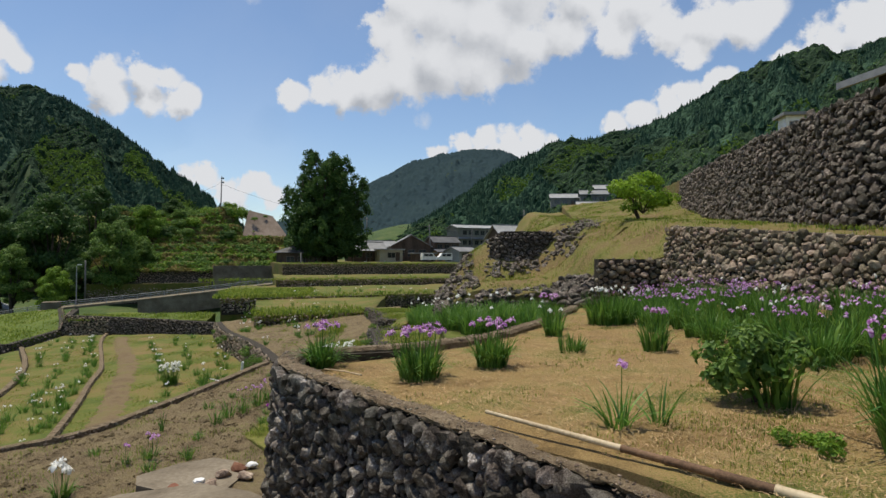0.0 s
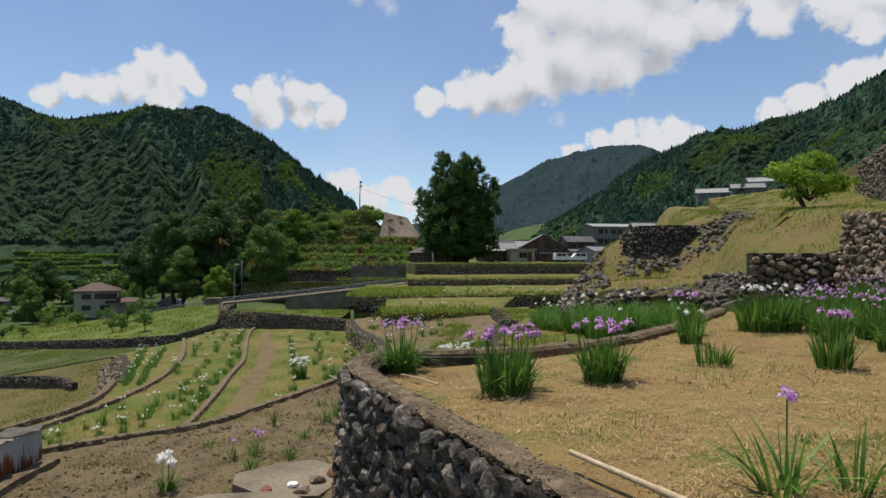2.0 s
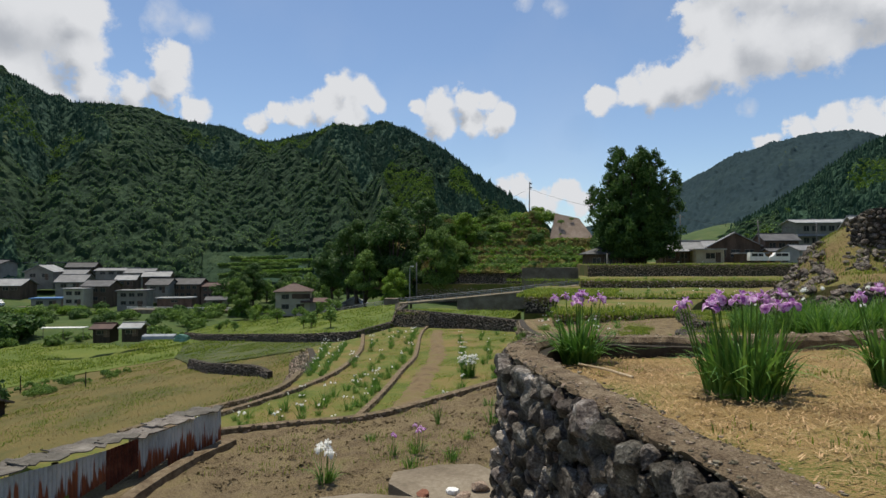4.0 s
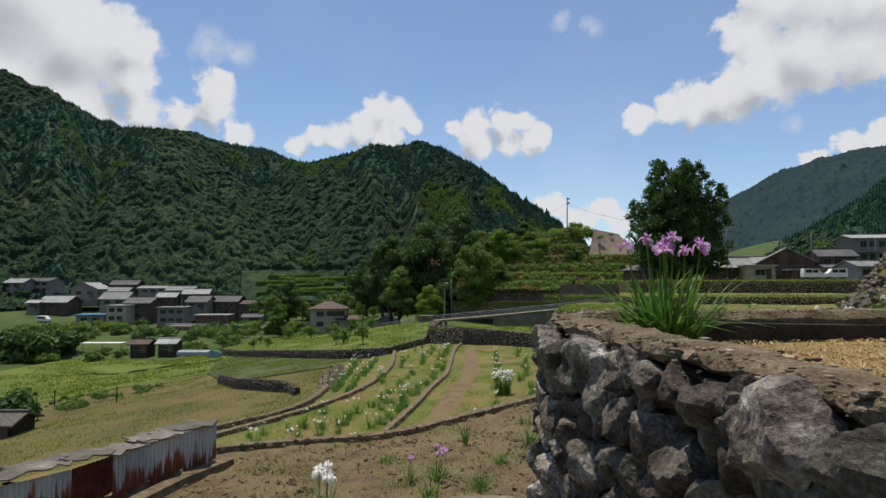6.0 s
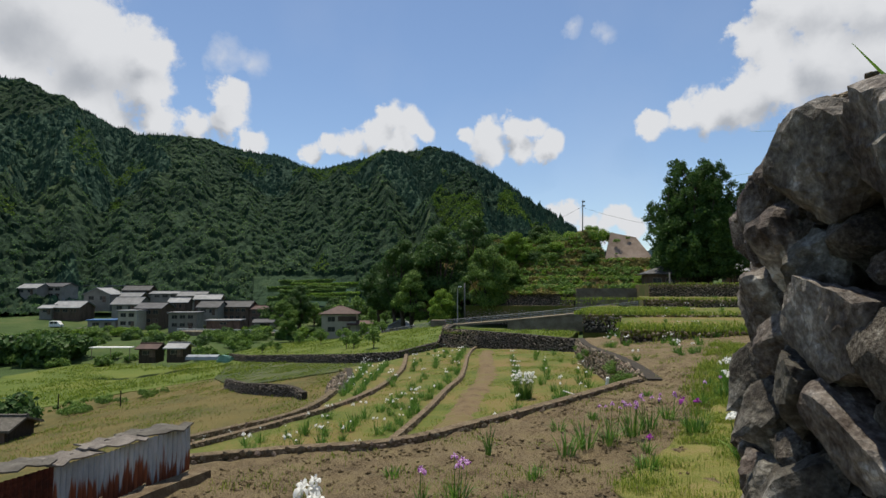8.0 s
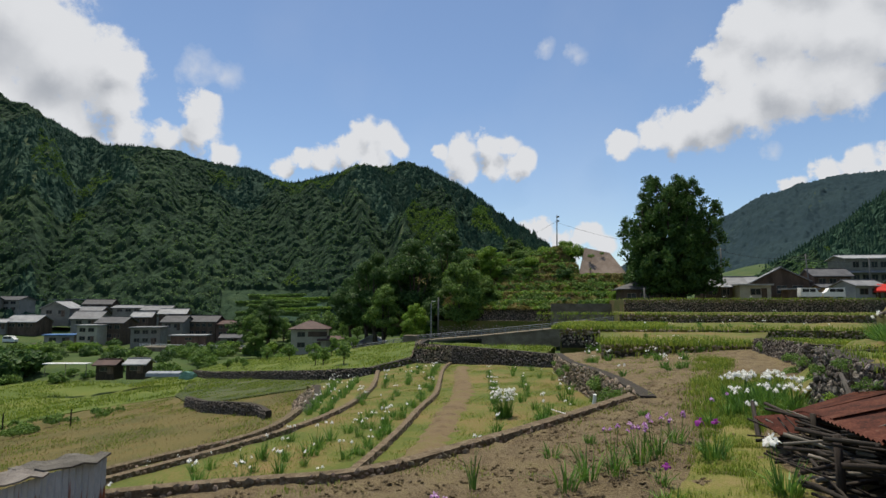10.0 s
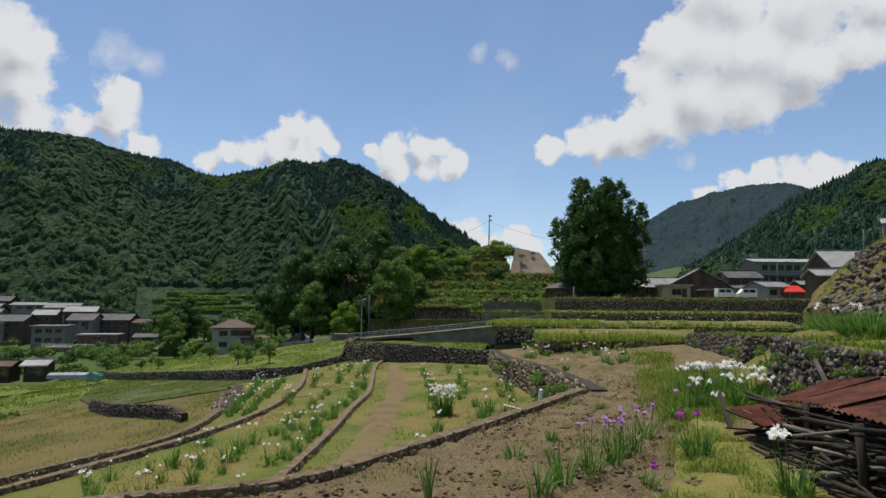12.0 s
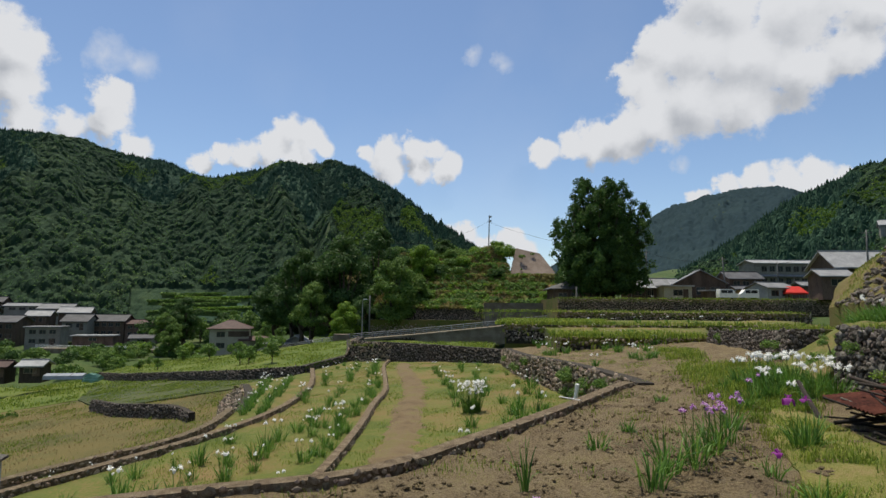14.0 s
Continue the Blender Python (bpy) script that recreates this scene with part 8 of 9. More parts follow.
    blades_stuff("grass", "green grass on the earth mound", scatter(hill, up(h_mound, 0.05), 18000, 18, 1.6, -0.15, 8, 0.2), 0.17, 0.010, 18)
    spots = []
    r = random.Random(5)
    for (d, s0, s1, z) in ((36, 7, 16.5, 1.2), (52, 5.5, 34, 1.4), (72, 4, 45, 2.3), (92, 18, 62, 4.2)):
        for _ in range(2600):
            x, y = view_frame(d + abs(r.gauss(0, 3.0)) - 0.5, r.uniform(s0, s1))
            spots.append((x, y, z + 0.004 * (y - 60) - (0.9 * r.random() if r.random() < 0.35 else 0)))
    blades_stuff("grass", "grass hanging over the village terrace walls", spots, 0.42, 0.03, 10)
    veg = [view_frame(52.5, 5), view_frame(53, 14), view_frame(66, 18), view_frame(66, 7)]
    blades_stuff("vegetables", "low bright green vegetable leaves in a plot", scatter(veg, lambda x, y: 1.42, 9000, 12, 3.0, -0.6, 9, 0.3), 0.45, 0.05, 12)
    veg = [view_frame(60, -9), view_frame(53, 4), view_frame(60, 5.2), view_frame(66, -9.5)]
    blades_stuff("grass", "rough grass above the field's end wall", scatter(veg, lambda x, y: -0.85 + 0.02 * (x + 28) + 0.016 * (y - 60), 3000, 13, 3.0, -0.4, 9, 0.4), 0.3, 0.025, 13)
    dry = [(-25.7, 20), (-26, 30), (-34, 41), (-40, 48), (-41, 55), (-62, 58), (-72, 48), (-60, 28), (-40, 18)]
    blades_stuff("grass", "yellowed stubble of the dry field", scatter(dry, up(h_dry, 0.04), 9000, 14, 4.0, -0.3, 7, 0.4), 0.14, 0.014, 14, "straw")
    blades_stuff("grass", "green grass of the dry field", scatter(dry, up(h_dry, 0.04), 14000, 15, 4.0, 0.0, 9, 0.4), 0.2, 0.016, 15)
    orch = [(-99, 78.5), (-85, 71), (-64.4, 64), (-51.5, 59.4), (-42, 57.4), (-41.5, 63), (-47.5, 73), (-58, 88.5), (-66, 90.5), (-82, 85), (-104, 91)]
    blades_stuff("grass", "uneven grass under the orchard trees", scatter(orch, lambda x, y: h_dry(x, y) + 1.1, 10000, 16, 5.0, -0.2, 8, 0.6), 0.28, 0.035, 16)
    mead = [(-68, 72), (-104, 84.5), (-126, 94), (-133, 70), (-123, 51), (-100, 37), (-86, 40), (-76, 50), (-66, 58)]
    blades_stuff("grass", "uneven grass of the green meadow", scatter(mead, up(h_dry, 0.1), 14000, 19, 6.0, -0.2, 9, 0.7), 0.35, 0.05, 19)
    pond = [(-56, 48), (-42, 55.5), (-51.5, 58.2), (-64.4, 62.5), (-84, 69.8), (-83, 66), (-70, 55)]
    blades_stuff("grass", "short grass of the mown field", scatter(pond, up(h_dry, 0.13), 9000, 20, 5.0, -0.1, 9, 0.5), 0.12, 0.03, 20)
    # clods on the soil plot
    rr = random.Random(77)
    V, F, n = [], [], 0
    for x, y, z in scatter([(-14, 14.6), (-10.4, 18.2), (-8.6, 27.5), (-9.5, 32), (-6.5, 33), (-4.6, 27), (-4.6, 20), (-4.5, 12.6), (-8.5, 11.2), (-12.6, 12.2)], h_path_field, 9000, 21, 0.7, -0.35, 4, 0.12):
        v, f = ROCKS_LOW[rr.randrange(len(ROCKS_LOW))]
        c = rr.uniform(0.012, 0.05) * (1.5 if rr.random() < 0.1 else 1)
        V.append(v * [c, c, c * 0.7] + [x, y, z + 0.10 * lump(x, y, 0.4)])
        F.append(f + n)
        n += len(v)
    tagged(new("clods", mesh_np("clods", np.concatenate(V), np.concatenate(F), "soil")), "dry clods of earth on the plot", "soil", "", "stuff")
    # creepers over the field wall
    face = Face(along(UPPER, 0.5), h_path_field, h_low_field, 0.12, True)
    for i in range(15):
        u = r.uniform(0.5, face.length * (0.35 if i < 10 else 0.95))
        z0, z1 = face.height(u)
        p, d, out = face.spot(u, z0 + (z1 - z0) * r.uniform(0.15, 0.8))
        bush("creeper", "green creeper hanging on the stone wall", p.x + out.x * 0.02, p.y + out.y * 0.02, p.z - 0.25, 0.6, 1.1, "leaf_mid", 7, 50, 950 + i, "wall creepers", 0.16)
    for i, (x, y, z) in enumerate(((-3.3, 26.2, 2.0), (-3.0, 24.6, 1.5), (-2.5, 22.6, 2.1), (-2.1, 21.2, 2.2), (-3.5, 27.6, 2.1), (-1.5, 19.2, 2.2), (-2.8, 24.0, 2.3))):
        bush("creeper", "green vine hanging on the terrace wall", x - 0.12, y, z - 0.1, 0.5, 0.8, "leaf_light" if i % 2 else "leaf_mid", 9, 30, 1100 + i, "wall vines", 0.2, 0.24)
    for i, (x, y, z, h, w) in enumerate(((-3.0, 28.8, 1.5, 0.8, 1.4), (-3.3, 31.0, 1.2, 0.8, 1.4), (-2.4, 30.2, 1.9, 0.7, 1.3), (-2.6, 32.6, 1.8, 0.7, 1.3), (-4.1, 36.0, 1.6, 0.5, 1.2), (-5.6, 46, 1.3, 0.6, 1.2), (-4.0, 35, 1.0, 0.7, 1.3), (-1.0, 31, 2.4, 0.9, 1.2), (-0.4, 33, 2.4, 1.0, 1.3))):
        bush("weed_bush", "green weeds on the terrace wall", x, y, z - 0.2, h, w, "leaf_mid" if i < 7 else "leaf_light", 7, 50, 980 + i, "wall weeds", 0.2)


build_grass()


# ---- woodpile, sheds and small things ----
def build_small():
    pf = h_path_field
    ob = thing("woodpile", "dark heap of old branches under rusty sheet iron", "woodpile", pose(0, 0, 0))
    r = random.Random(3)
    for i in range(280):
        k = i / 280
        y = r.uniform(17.2, 22.4)
        x = -4.3 + 0.24 * (22.4 - y) + r.uniform(0.0, 1.9)
        z = 0.95 + (1.0 + 0.15 * (x + 3.5)) * k * (0.45 + 0.55 * smooth(22.6, 20.2, y))
        a, L, b = r.gauss(-0.35, 0.5), r.uniform(0.6, 1.7), r.gauss(0, 0.2)
        s = Shape()
        dx, dy, dz = math.cos(a) * L / 2, math.sin(a) * L / 2, b * L / 2
        q = r.uniform(0.012, 0.036)
        s.tube([(x - dx, y - dy, z - dz), (x + r.gauss(0, 0.05), y + r.gauss(0, 0.04), z + r.gauss(0, 0.04)), (x + dx, y + dy, z + dz)], [q, q * 0.9, q * 0.7], 6)
        part("branch", s.mesh("branch", "wood_dark" if i % 9 else "wood_grey", True), ob)
    for x, y, z0, z1 in ((-3.35, 18.2, 0.95, 2.05), (-2.75, 17.3, 1.0, 2.2), (-2.0, 17.0, 1.05, 2.3), (-3.6, 20.4, 0.95, 1.95), (-2.2, 21.6, 1.0, 2.2)):
        s = Shape()
        s.tube([(x, y, z0 - 0.1), (x + 0.02, y, (z0 + z1) / 2), (x, y + 0.02, z1)], [0.06, 0.055, 0.05], 7)
        part("post", s.mesh("post", "wood_dark", True), ob)

    def sheet(c, n=14, ripple=0.018):
        """A corrugated sheet between four corners."""
        a, b, d, e = [Vector(p) for p in c]
        up = (b - a).cross(e - a).normalized()
        rows = []
        for j in range(2):
            for i in range(2 * n + 1):
                k = i / (2 * n)
                p = (a + (b - a) * k) * (1 - j) + (e + (d - e) * k) * j
                rows.append(p + up * ripple * math.sin(i * math.pi / 1.0 + math.pi / 2))
        m = 2 * n + 1
        s = Shape()
        s.add(rows + [p - up * 0.004 for p in rows], [(i, i + 1, m + i + 1, m + i) for i in range(m - 1)] + [(2 * m + i, 3 * m + i, 3 * m + i + 1, 2 * m + i + 1) for i in range(m - 1)])
        return s

    for c in (((-3.5, 19.7, 2.0), (-2.9, 17.6, 2.1), (-1.3, 18.4, 2.42), (-1.9, 20.5, 2.36)), ((-3.75, 21.2, 1.86), (-3.35, 19.4, 2.05), (-1.8, 20.2, 2.44), (-2.3, 22.3, 2.2)), ((-2.95, 17.8, 2.13), (-2.2, 16.2, 2.2), (-0.6, 16.8, 2.6), (-1.3, 18.6, 2.48)),
              ((-3.95, 21.9, 1.72), (-3.55, 20.9, 1.93), (-2.3, 21.9, 2.24), (-2.9, 23.0, 2.02)), ((-4.6, 22.3, 1.5), (-4.1, 21.1, 1.42), (-3.2, 21.3, 1.6), (-3.6, 22.7, 1.62))):
        part("roof_sheet", sheet(c).mesh("roof_sheet", "rust"), ob, "rusted corrugated sheet")
    for a, b, q in (((-4.55, 22.6, 0.95), (-4.75, 24.0, 1.55), 0.05), ((-4.35, 20.0, 1.0), (-3.3, 17.2, 1.06), 0.06), ((-2.85, 22.8, 1.6), (-3.1, 23.3, 2.35), 0.05)):
        s = Shape()
        s.tube([a, b], [q, q * 0.85], 6)
        solid("old_pole", s.mesh("old_pole", "wood_grey" if q == 0.05 and a[2] > 1.05 else "wood_dark"), "weathered wooden pole beside the woodpile", "pole", group="old poles")

    # the tin shed by the soil plot
    ob = thing("tin_shed", "low shed of rusty corrugated tin with a broken slate roof", "shed", pose(0, 0, 0))
    line = [(-13.2, 14.3), (-13.12, 13.4), (-13.05, 12.6), (-12.98, 11.8), (-12.9, 11.0), (-12.84, 10.2), (-12.76, 9.4), (-12.7, 8.6), (-12.62, 7.8), (-12.55, 7.0)]
    tops = [1.28, 1.24, 1.16, 1.16, 1.12, 1.14, 1.2, 1.22, 1.22, 1.22]
    for i, (p, q) in enumerate(zip(line, line[1:])):
        z = pf(*p) + 0.02
        rust = i in (3,)
        part("wall_sheet", sheet(((q[0], q[1], z), (p[0], p[1], z + 0.22), (p[0], p[1], tops[i]), (q[0], q[1], tops[i + 1])), 9, 0.016).mesh("wall_sheet", "rust" if rust else "tin"), ob, "rust-brown corrugated panel" if rust else "grey corrugated panel with rust runs")
    r = random.Random(8)
    for i, (p, q) in enumerate(zip(line, line[1:])):
        dz = (0.0, -0.02, -0.10, -0.06, -0.04, -0.02, 0, 0, 0)[i]
        tilt = r.uniform(-0.05, 0.05)
        s = Shape()
        for k in range(3):
            # each layer is a thin slab with a broken front edge
            a, front, back = 1.29 - k * 0.045 + dz, 0.17 - 0.36 * k, -0.26 - 0.36 * k
            y0, y1 = p[1] + r.uniform(0.0, 0.06), q[1] - r.uniform(0.0, 0.12)
            cols = []
            for j in range(7):
                y = y0 + (y1 - y0) * j / 6
                x = p[0] + front + (-0.14 if j in (0, 6) else r.uniform(-0.12, 0.06))
                z = a + tilt * j / 6 + (0.03 if (j + i + k) % 3 == 0 else 0.0) + r.uniform(-0.02, 0.02)
                cols += [(x, y, z - 0.012), (x, y, z + 0.014), (p[0] + back, y, z + 0.0), (p[0] + back, y, z - 0.03)]
            s.add(cols, [(4 * j + c, 4 * j + (c + 1) % 4, 4 * j + 4 + (c + 1) % 4, 4 * j + 4 + c) for j in range(6) for c in range(4)] + [(3, 2, 1, 0), (24, 25, 26, 27)])
        part("roof_slab", s.mesh("roof_slab", "slate"), ob, "broken grey roof slab")
    s = Shape()
    for p in ((-13.3, 14.1), (-13.1, 12.0), (-12.95, 10.0), (-12.8, 8.0)):
        s.box(p[0] - 0.06, p[0] + 0.02, p[1] - 0.05, p[1] + 0.05, 0, 1.15)
    part("frame_posts", s.mesh("frame_posts", "wood_dark"), ob)
    s = Shape()
    k = [(-13.05, 14.6), (-12.75, 13.2), (-12.2, 11.9), (-11.6, 10.8), (-10.8, 9.8)]
    rows = []
    for x, y in k:
        z = pf(x, y)
        rows += [(x - 0.18, y, z - 0.2), (x - 0.18, y, z + 0.2), (x + 0.12, y, z + 0.18), (x + 0.16, y, z - 0.2)]
    n = len(k)
    s.add(rows, [(4 * i + j, 4 * i + (j + 1) % 4, 4 * i + 4 + (j + 1) % 4, 4 * i + 4 + j) for i in range(n - 1) for j in range(4)] + [(0, 1, 2, 3), (4 * n - 1, 4 * n - 2, 4 * n - 3, 4 * n - 4)])
    solid("curb_shed", s.mesh("curb_shed", "cement"), "low concrete curb before the tin shed", "curb", kind="structure")

    # bamboo lying on the bed's edge
    ob = thing("bamboo_pole", "long dried bamboo pole lying on the bed's edge", "bamboo pole", pose(0, 0, 0))
    a, b = Vector((0.42, 5.72, 4.49)), Vector((2.62, 3.22, 4.52))
    for i in range(9):
        p, q = a + (b - a) * (i / 9), a + (b - a) * ((i + 1) / 9)
        rad = 0.018 + 0.0028 * i
        s = Shape()
        s.tube([p, p + (q - p) * 0.03, p + (q - p) * 0.1, p + (q - p) * 0.9, p + (q - p) * 0.97, q], [rad * 1.12, rad * 1.1, rad, rad, rad * 1.05, rad * 1.12], 10)
        part("segment", s.mesh("segment", "bamboo_dark" if i in (4, 5, 6) else "bamboo", True), ob, "rotten brown length" if i in (4, 5, 6) else "")
    s = Shape()
    s.tube([(-1.87, 9.3, 4.20), (-1.5, 8.92, 4.24), (-1.19, 8.6, 4.25)], 0.012, 6)
    solid("cane", s.mesh("cane", "bamboo"), "thin dry cane lying on the straw mulch", "cane")
    s = Shape()
    s.tube([(-9.5, 24.0, 0.93), (-8.9, 23.4, 0.97)], 0.011, 6)
    solid("cane", s.mesh("cane", "white"), "thin white cane sticking out over the curb", "cane")
    s = Shape()
    s.tube([(-10.7, 31.0, -0.95), (-10.5, 30.9, 0.36)], 0.07, 8)
    solid("white_post", s.mesh("white_post", "white"), "leaning white post by the field wall", "post")

    # broken slab with rubble
    s = Shape()
    ring = [(-6.9, 13.3), (-6.6, 12.7), (-5.6, 12.3), (-4.6, 12.6), (-4.5, 13.4), (-4.9, 14.2), (-5.6, 14.5), (-6.3, 14.1)]
    z = pf(-5.8, 13.4)
    n = len(ring)
    s.add([(x, y, z - 0.15) for x, y in ring] + [(x * 0.99 - 0.06, y, z + 0.14 + 0.04 * ((i * 3) % 4) / 4) for i, (x, y) in enumerate(ring)], [tuple(range(n))[::-1], tuple(range(n, 2 * n))] + [(i, (i + 1) % n, n + (i + 1) % n, n + i) for i in range(n)])
    solid("concrete_slab", s.mesh("concrete_slab", "concrete"), "broken concrete slab lying on soil", "concrete slab")
    for i, (x, y, q, mat, lab) in enumerate(((-4.75, 13.7, 0.17, "brick_red", "piece of red brick on the slab"), (-4.5, 13.9, 0.15, "white", "lump of white plaster on the slab"), (-4.95, 13.3, 0.18, "rockfar", "rubble stone on the broken slab"), (-5.3, 12.9, 0.15, "white", "pale plaster lump on the slab"),
                                             (-4.4, 13.2, 0.2, "rockfar", "rubble stone beside the slab"), (-5.0, 12.7, 0.17, "rockfar", "small rubble stone on the slab"), (-5.7, 12.5, 0.14, "brick_red", "broken brick beside the slab"))):
        v, f = ROCKS[i]
        solid("rubble", mesh_np("rubble", v * [q * 1.3, q, q * 0.7], f, mat), lab, "rubble", pose(x, y, z + 0.2, 0, 0, i * 47), "rubble on the slab")

    # stones of the ruined wall on the mound and along its lip
    def ruin(name, label, box, count, size, seed, height):
        r = random.Random(seed)
        V, F, n = [], [], 0
        for i in range(count):
            x, y = r.uniform(box[0], box[1]), r.uniform(box[2], box[3])
            q = size * r.uniform(0.6, 1.4)
            m = np.array(pose(x, y, height(x, y, r), r.uniform(-40, 40), r.uniform(-40, 40), r.uniform(0, 360)) @ Matrix.Diagonal((q * 1.3, q, q * 0.7, 1)))
            v, f = ROCKS[r.randrange(len(ROCKS))]
            V.append(v @ m[:3, :3].T + m[:3, 3])
            F.append(f + n)
            n += len(v)
        tagged(new(name, mesh_np(name, np.concatenate(V), np.concatenate(F), "rock_packed")), label, "stone heap", "", "stuff")

    ruin("stone_heap", "fallen dark stones of a ruined terrace wall", (2.4, 8.0, 33.0, 34.8), 150, 0.15, 1, lambda x, y, r: h_mound(x, y) + r.uniform(-0.05, 0.1))
    ruin("stone_heap", "broken stones along the mound's lip", (0.4, 5.8, 26.8, 28.4), 130, 0.14, 2, lambda x, y, r: h_mound(x, y) + r.uniform(-0.06, 0.06))
    ruin("stone_heap", "tumbled stones on the mound's flank", (-0.5, 1.8, 30, 45), 330, 0.17, 3, lambda x, y, r: h_mound(x, y) + r.uniform(-0.05, 0.15))
    ruin("stone_heap", "loose stones at the end of the low wall", (4.6, 6.0, 20.0, 27.5), 200, 0.18, 4, lambda x, y, r: 4.2 + 0.9 * smooth(4.4, 6.2, x) + r.uniform(-0.1, 0.2))
    ruin("stone_heap", "earthy rubble on the eroded bank", (6.6, 9.5, 31, 36), 200, 0.16, 6, lambda x, y, r: h_mound(x, y) + r.uniform(-0.05, 0.08))

    # village: red tent, vans, netting, field posts
    x, y = view_frame(110, 65.5)
    ob = thing("tent", "small bright red market tent", "tent", pose(x, y, 4.7, 0, 0, 24))
    s = Shape()
    s.add([(-2, -1.4, 1.4), (2, -1.4, 1.4), (2, 1.4, 1.4), (-2, 1.4, 1.4), (-1.2, 0, 2.6), (1.2, 0, 2.6), (-2, -1.4, 1.1), (2, -1.4, 1.1), (2, 1.4, 1.1), (-2, 1.4, 1.1)],
          [(0, 1, 5, 4), (1, 2, 5), (2, 3, 4, 5), (3, 0, 4), (0, 6, 7, 1), (1, 7, 8, 2), (2, 8, 9, 3), (3, 9, 6, 0)])
    part("canopy", s.mesh("canopy", "red"), ob)
    for xx in (-1.9, 1.9):
        for yy in (-1.3, 1.3):
            s = Shape()
            s.box(xx - 0.03, xx + 0.03, yy - 0.03, yy + 0.03, -0.5, 1.4)
            part("leg", s.mesh("leg", "iron"), ob)

    def van(label, x, y, z, turn):
        ob = thing("van", label, "van", pose(x, y, z, 0, 0, turn), "parked vans")
        s = Shape()
        pro = [(-1.7, 0.3), (1.65, 0.3), (1.7, 0.95), (1.25, 1.1), (0.75, 1.8), (-1.6, 1.85), (-1.7, 1.0)]
        n = len(pro)
        s.add([(a, -0.72, b) for a, b in pro] + [(a, 0.72, b) for a, b in pro], [tuple(range(n)), tuple(range(2 * n - 1, n - 1, -1))] + [(i, n + i, n + (i + 1) % n, (i + 1) % n) for i in range(n)])
        part("body", s.mesh("body", "white"), ob)
        s = Shape()
        for sg in (-0.74, 0.73):
            s.box(-1.4, -0.3, sg, sg + 0.01, 1.1, 1.65)
            s.box(-0.2, 0.7, sg, sg + 0.01, 1.1, 1.65)
        part("side_window", s.mesh("side_window", "glass"), ob, "dark side glass")
        for xx in (-1.1, 1.1):
            for yy in (-0.7, 0.55):
                w = Shape()
                w.tube([(xx, yy, 0.28), (xx, yy + 0.16, 0.28)], 0.28, 12)
                part("wheel", w.mesh("wheel", "tyre"), ob)

    x, y = view_frame(108, 52.2)
    van("small white van parked before the houses", x, y, 4.75, 24)
    x, y = view_frame(108, 56.0)
    van("white van parked beside the storehouse", x, y, 4.75, 200)
    x, y = valley_frame(170, -112.5)
    van("white truck on the hamlet's forecourt", x, y, -7.2, 30)
    s = Shape()
    a, b, c, d = valley_frame(170, -118), valley_frame(170, -92), valley_frame(180, -96), valley_frame(180, -120)
    s.add([(*a, -7.3), (*b, -7.5), (*c, -7.2), (*d, -7.0), (*a, -10.5), (*b, -10.5)], [(0, 1, 2, 3), (4, 5, 1, 0)])
    solid("forecourt", s.mesh("forecourt", "concrete"), "pale concrete forecourt on a wall", "forecourt", kind="structure")
    x, y = valley_frame(98, -36.5)
    v, f = rock_shape(77, 3)
    solid("netting", mesh_np("netting", v * [2.1, 1.2, 0.75], f, "green_net"), "heap of blue-green netting by the field", "netting", pose(x, y, -7.6, 0, 0, 30))
    x, y = valley_frame(99, -40.6)
    ob = thing("cold_frame", "low seedling frame under pale blue sheeting", "cold frame", pose(x, y, -7.75, 0, 0, 34))
    s = Shape()
    s.add([(-2.6, -0.7, 0.0), (2.6, -0.7, 0.0), (2.6, 0.7, 0.0), (-2.6, 0.7, 0.0), (-2.6, -0.55, 0.5), (2.6, -0.55, 0.5), (2.6, 0.55, 0.75), (-2.6, 0.55, 0.75)], [(3, 2, 1, 0), (4, 5, 6, 7), (0, 1, 5, 4), (1, 2, 6, 5), (2, 3, 7, 6), (3, 0, 4, 7)])
    part("cover", s.mesh("cover", "greyblue"), ob, "pale blue-grey sheet")
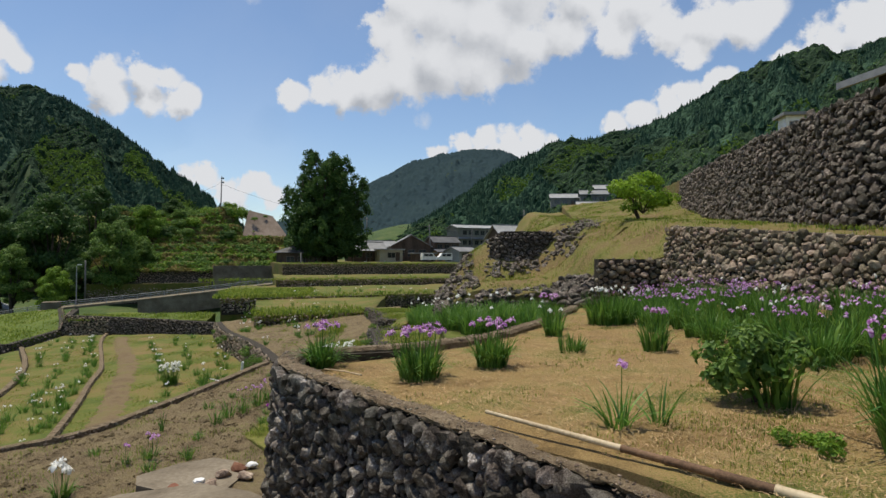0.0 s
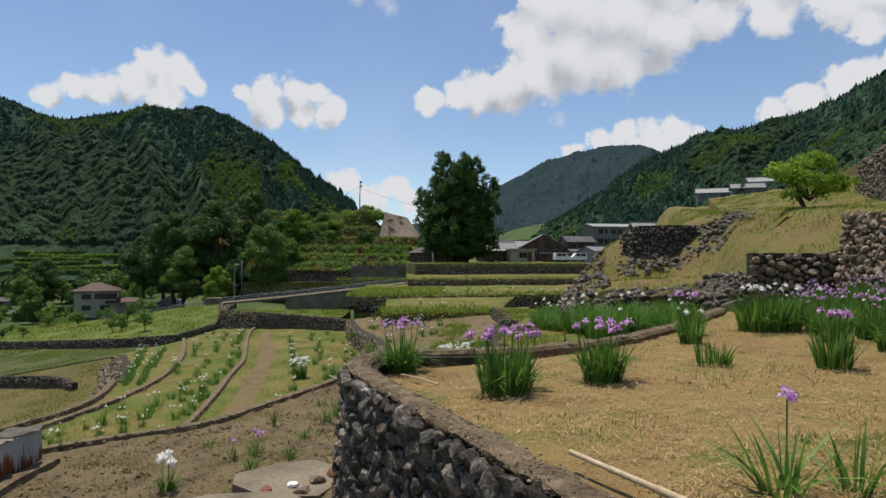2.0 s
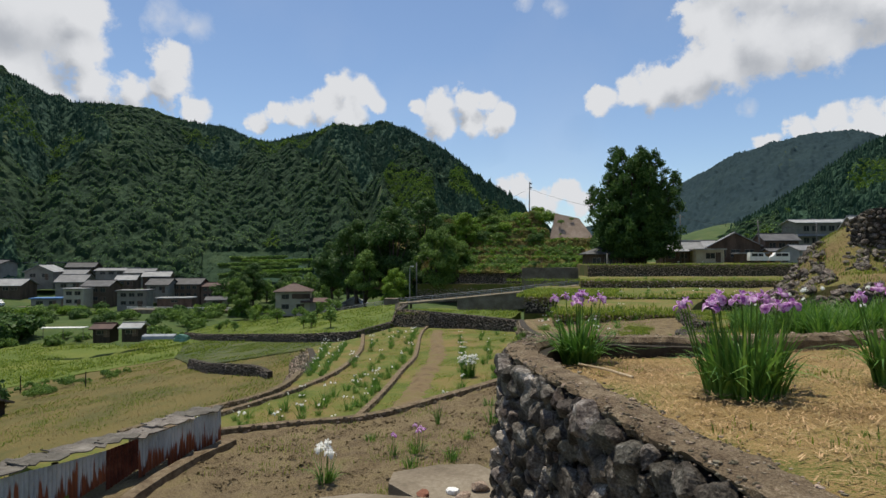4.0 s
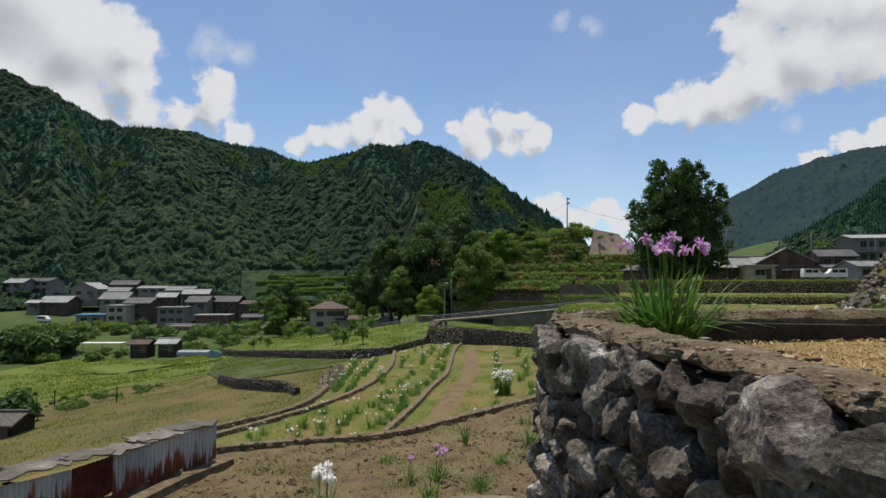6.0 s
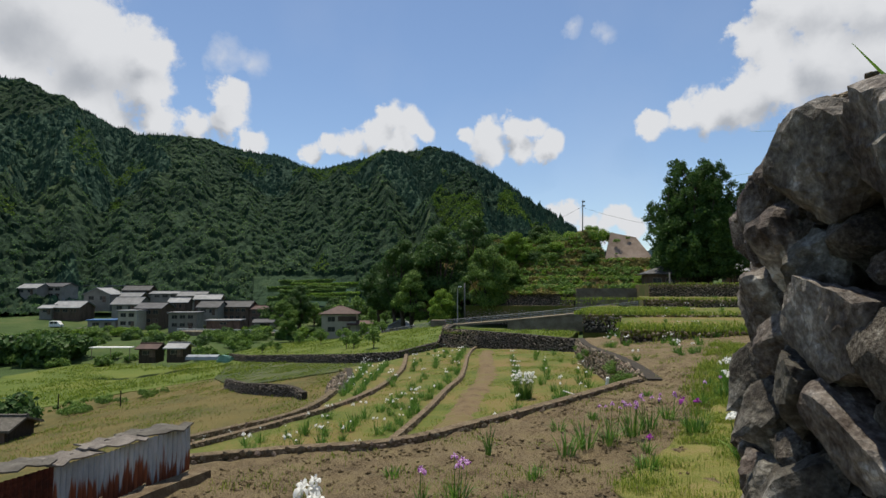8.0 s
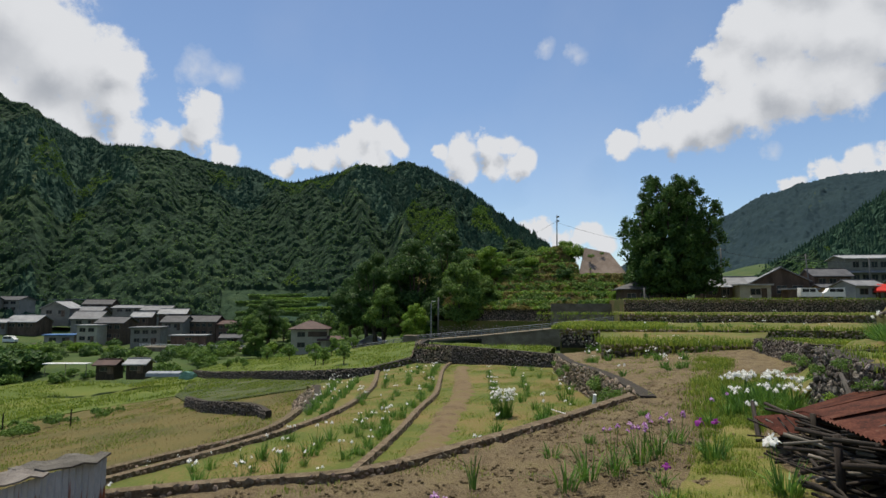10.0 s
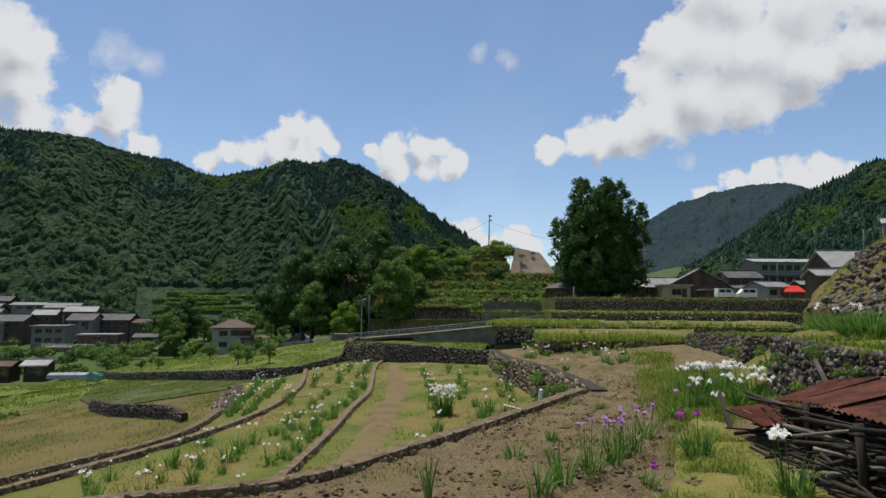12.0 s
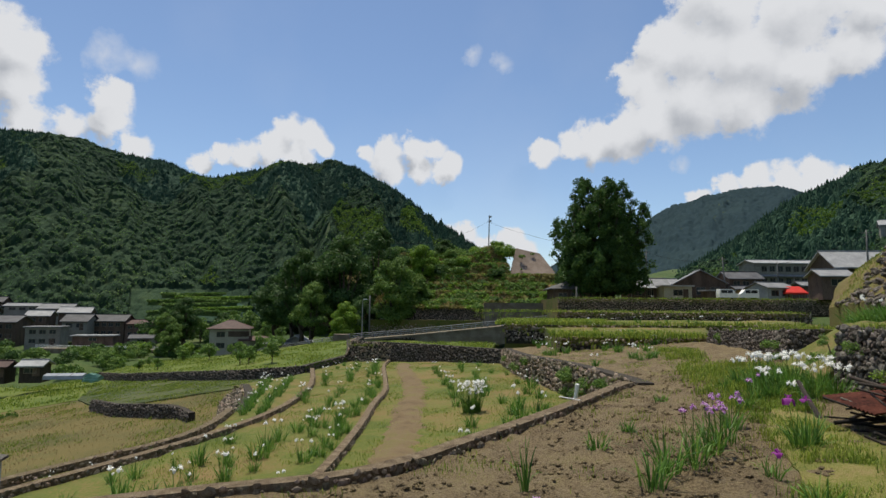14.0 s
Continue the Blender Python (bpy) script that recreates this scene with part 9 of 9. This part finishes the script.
    for xx in (-2.6, -0.9, 0.9, 2.6):
        s = Shape()
        s.tube([(xx, -0.72, -0.1), (xx, -0.56, 0.53), (xx, 0.56, 0.78), (xx, 0.72, -0.1)], 0.03, 5)
        part("hoop", s.mesh("hoop", "iron"), ob)
    for i, (d, s_, h) in enumerate(((62, -33.5, 1.6), (66, -42.5, 1.9), (58, -41.5, 1.6))):
        x, y = valley_frame(d, s_)
        s = Shape()
        s.tube([(0, 0, -0.3), (0.03, 0, h)], [0.07, 0.06], 6)
        solid("field_post", s.mesh("field_post", "wood_dark"), "dark wooden post standing in the field", "post", pose(x, y, h_dry(x, y) + 0.05), "field posts")
    # bare brown path through the iris field
    l, q = offset_line(CURB_IRIS, -0.5), offset_line(CURB_IRIS, -2.4)
    strip = l[1:-2] + q[1:-2][::-1]
    middle = np.array(along(offset_line(CURB_IRIS, -1.45), 0.3))

    def h_trodden(x, y):
        off = np.hypot(middle[:, 0] - x, middle[:, 1] - y).min()
        return h_low_field(x, y) + 0.12 - 0.2 * smooth(0.1, 0.95, off)

    terrace("bare_path", strip, h_trodden, "trodden", "bare trodden soil path between iris rows", 0.32, 0.10, 0.5, 0.15)
    ob = thing("street_lamp", "slim street lamp at the bridge head", "street lamp", pose(-61.5, 98.5, -2.4))
    s = Shape()
    s.tube([(0, 0, 0), (0, 0, 6.2), (0.5, -0.2, 6.5)], [0.09, 0.07, 0.05], 6)
    part("post", s.mesh("post", "iron"), ob)
    s = Shape()
    s.box(0.35, 0.95, -0.35, -0.1, 6.42, 6.6)
    part("lamp_head", s.mesh("lamp_head", "white"), ob)


build_small()


# ---- single stones of the nearest walls ----
def place_wall_stones():
    for body, singles, shapes, mat in ((WALL_BED, WALL_STONES, ROCKS_FINE, "rock"), (*SINGLES[0], ROCKS, "rock_piece"), (*SINGLES[1], ROCKS, "rock")):
        shapes = [mesh_np("stone", v, f, mat) for v, f in shapes]
        for k, m in singles:
            ob = part("stone", shapes[k], body)
            ob.matrix_basis = m


place_wall_stones()
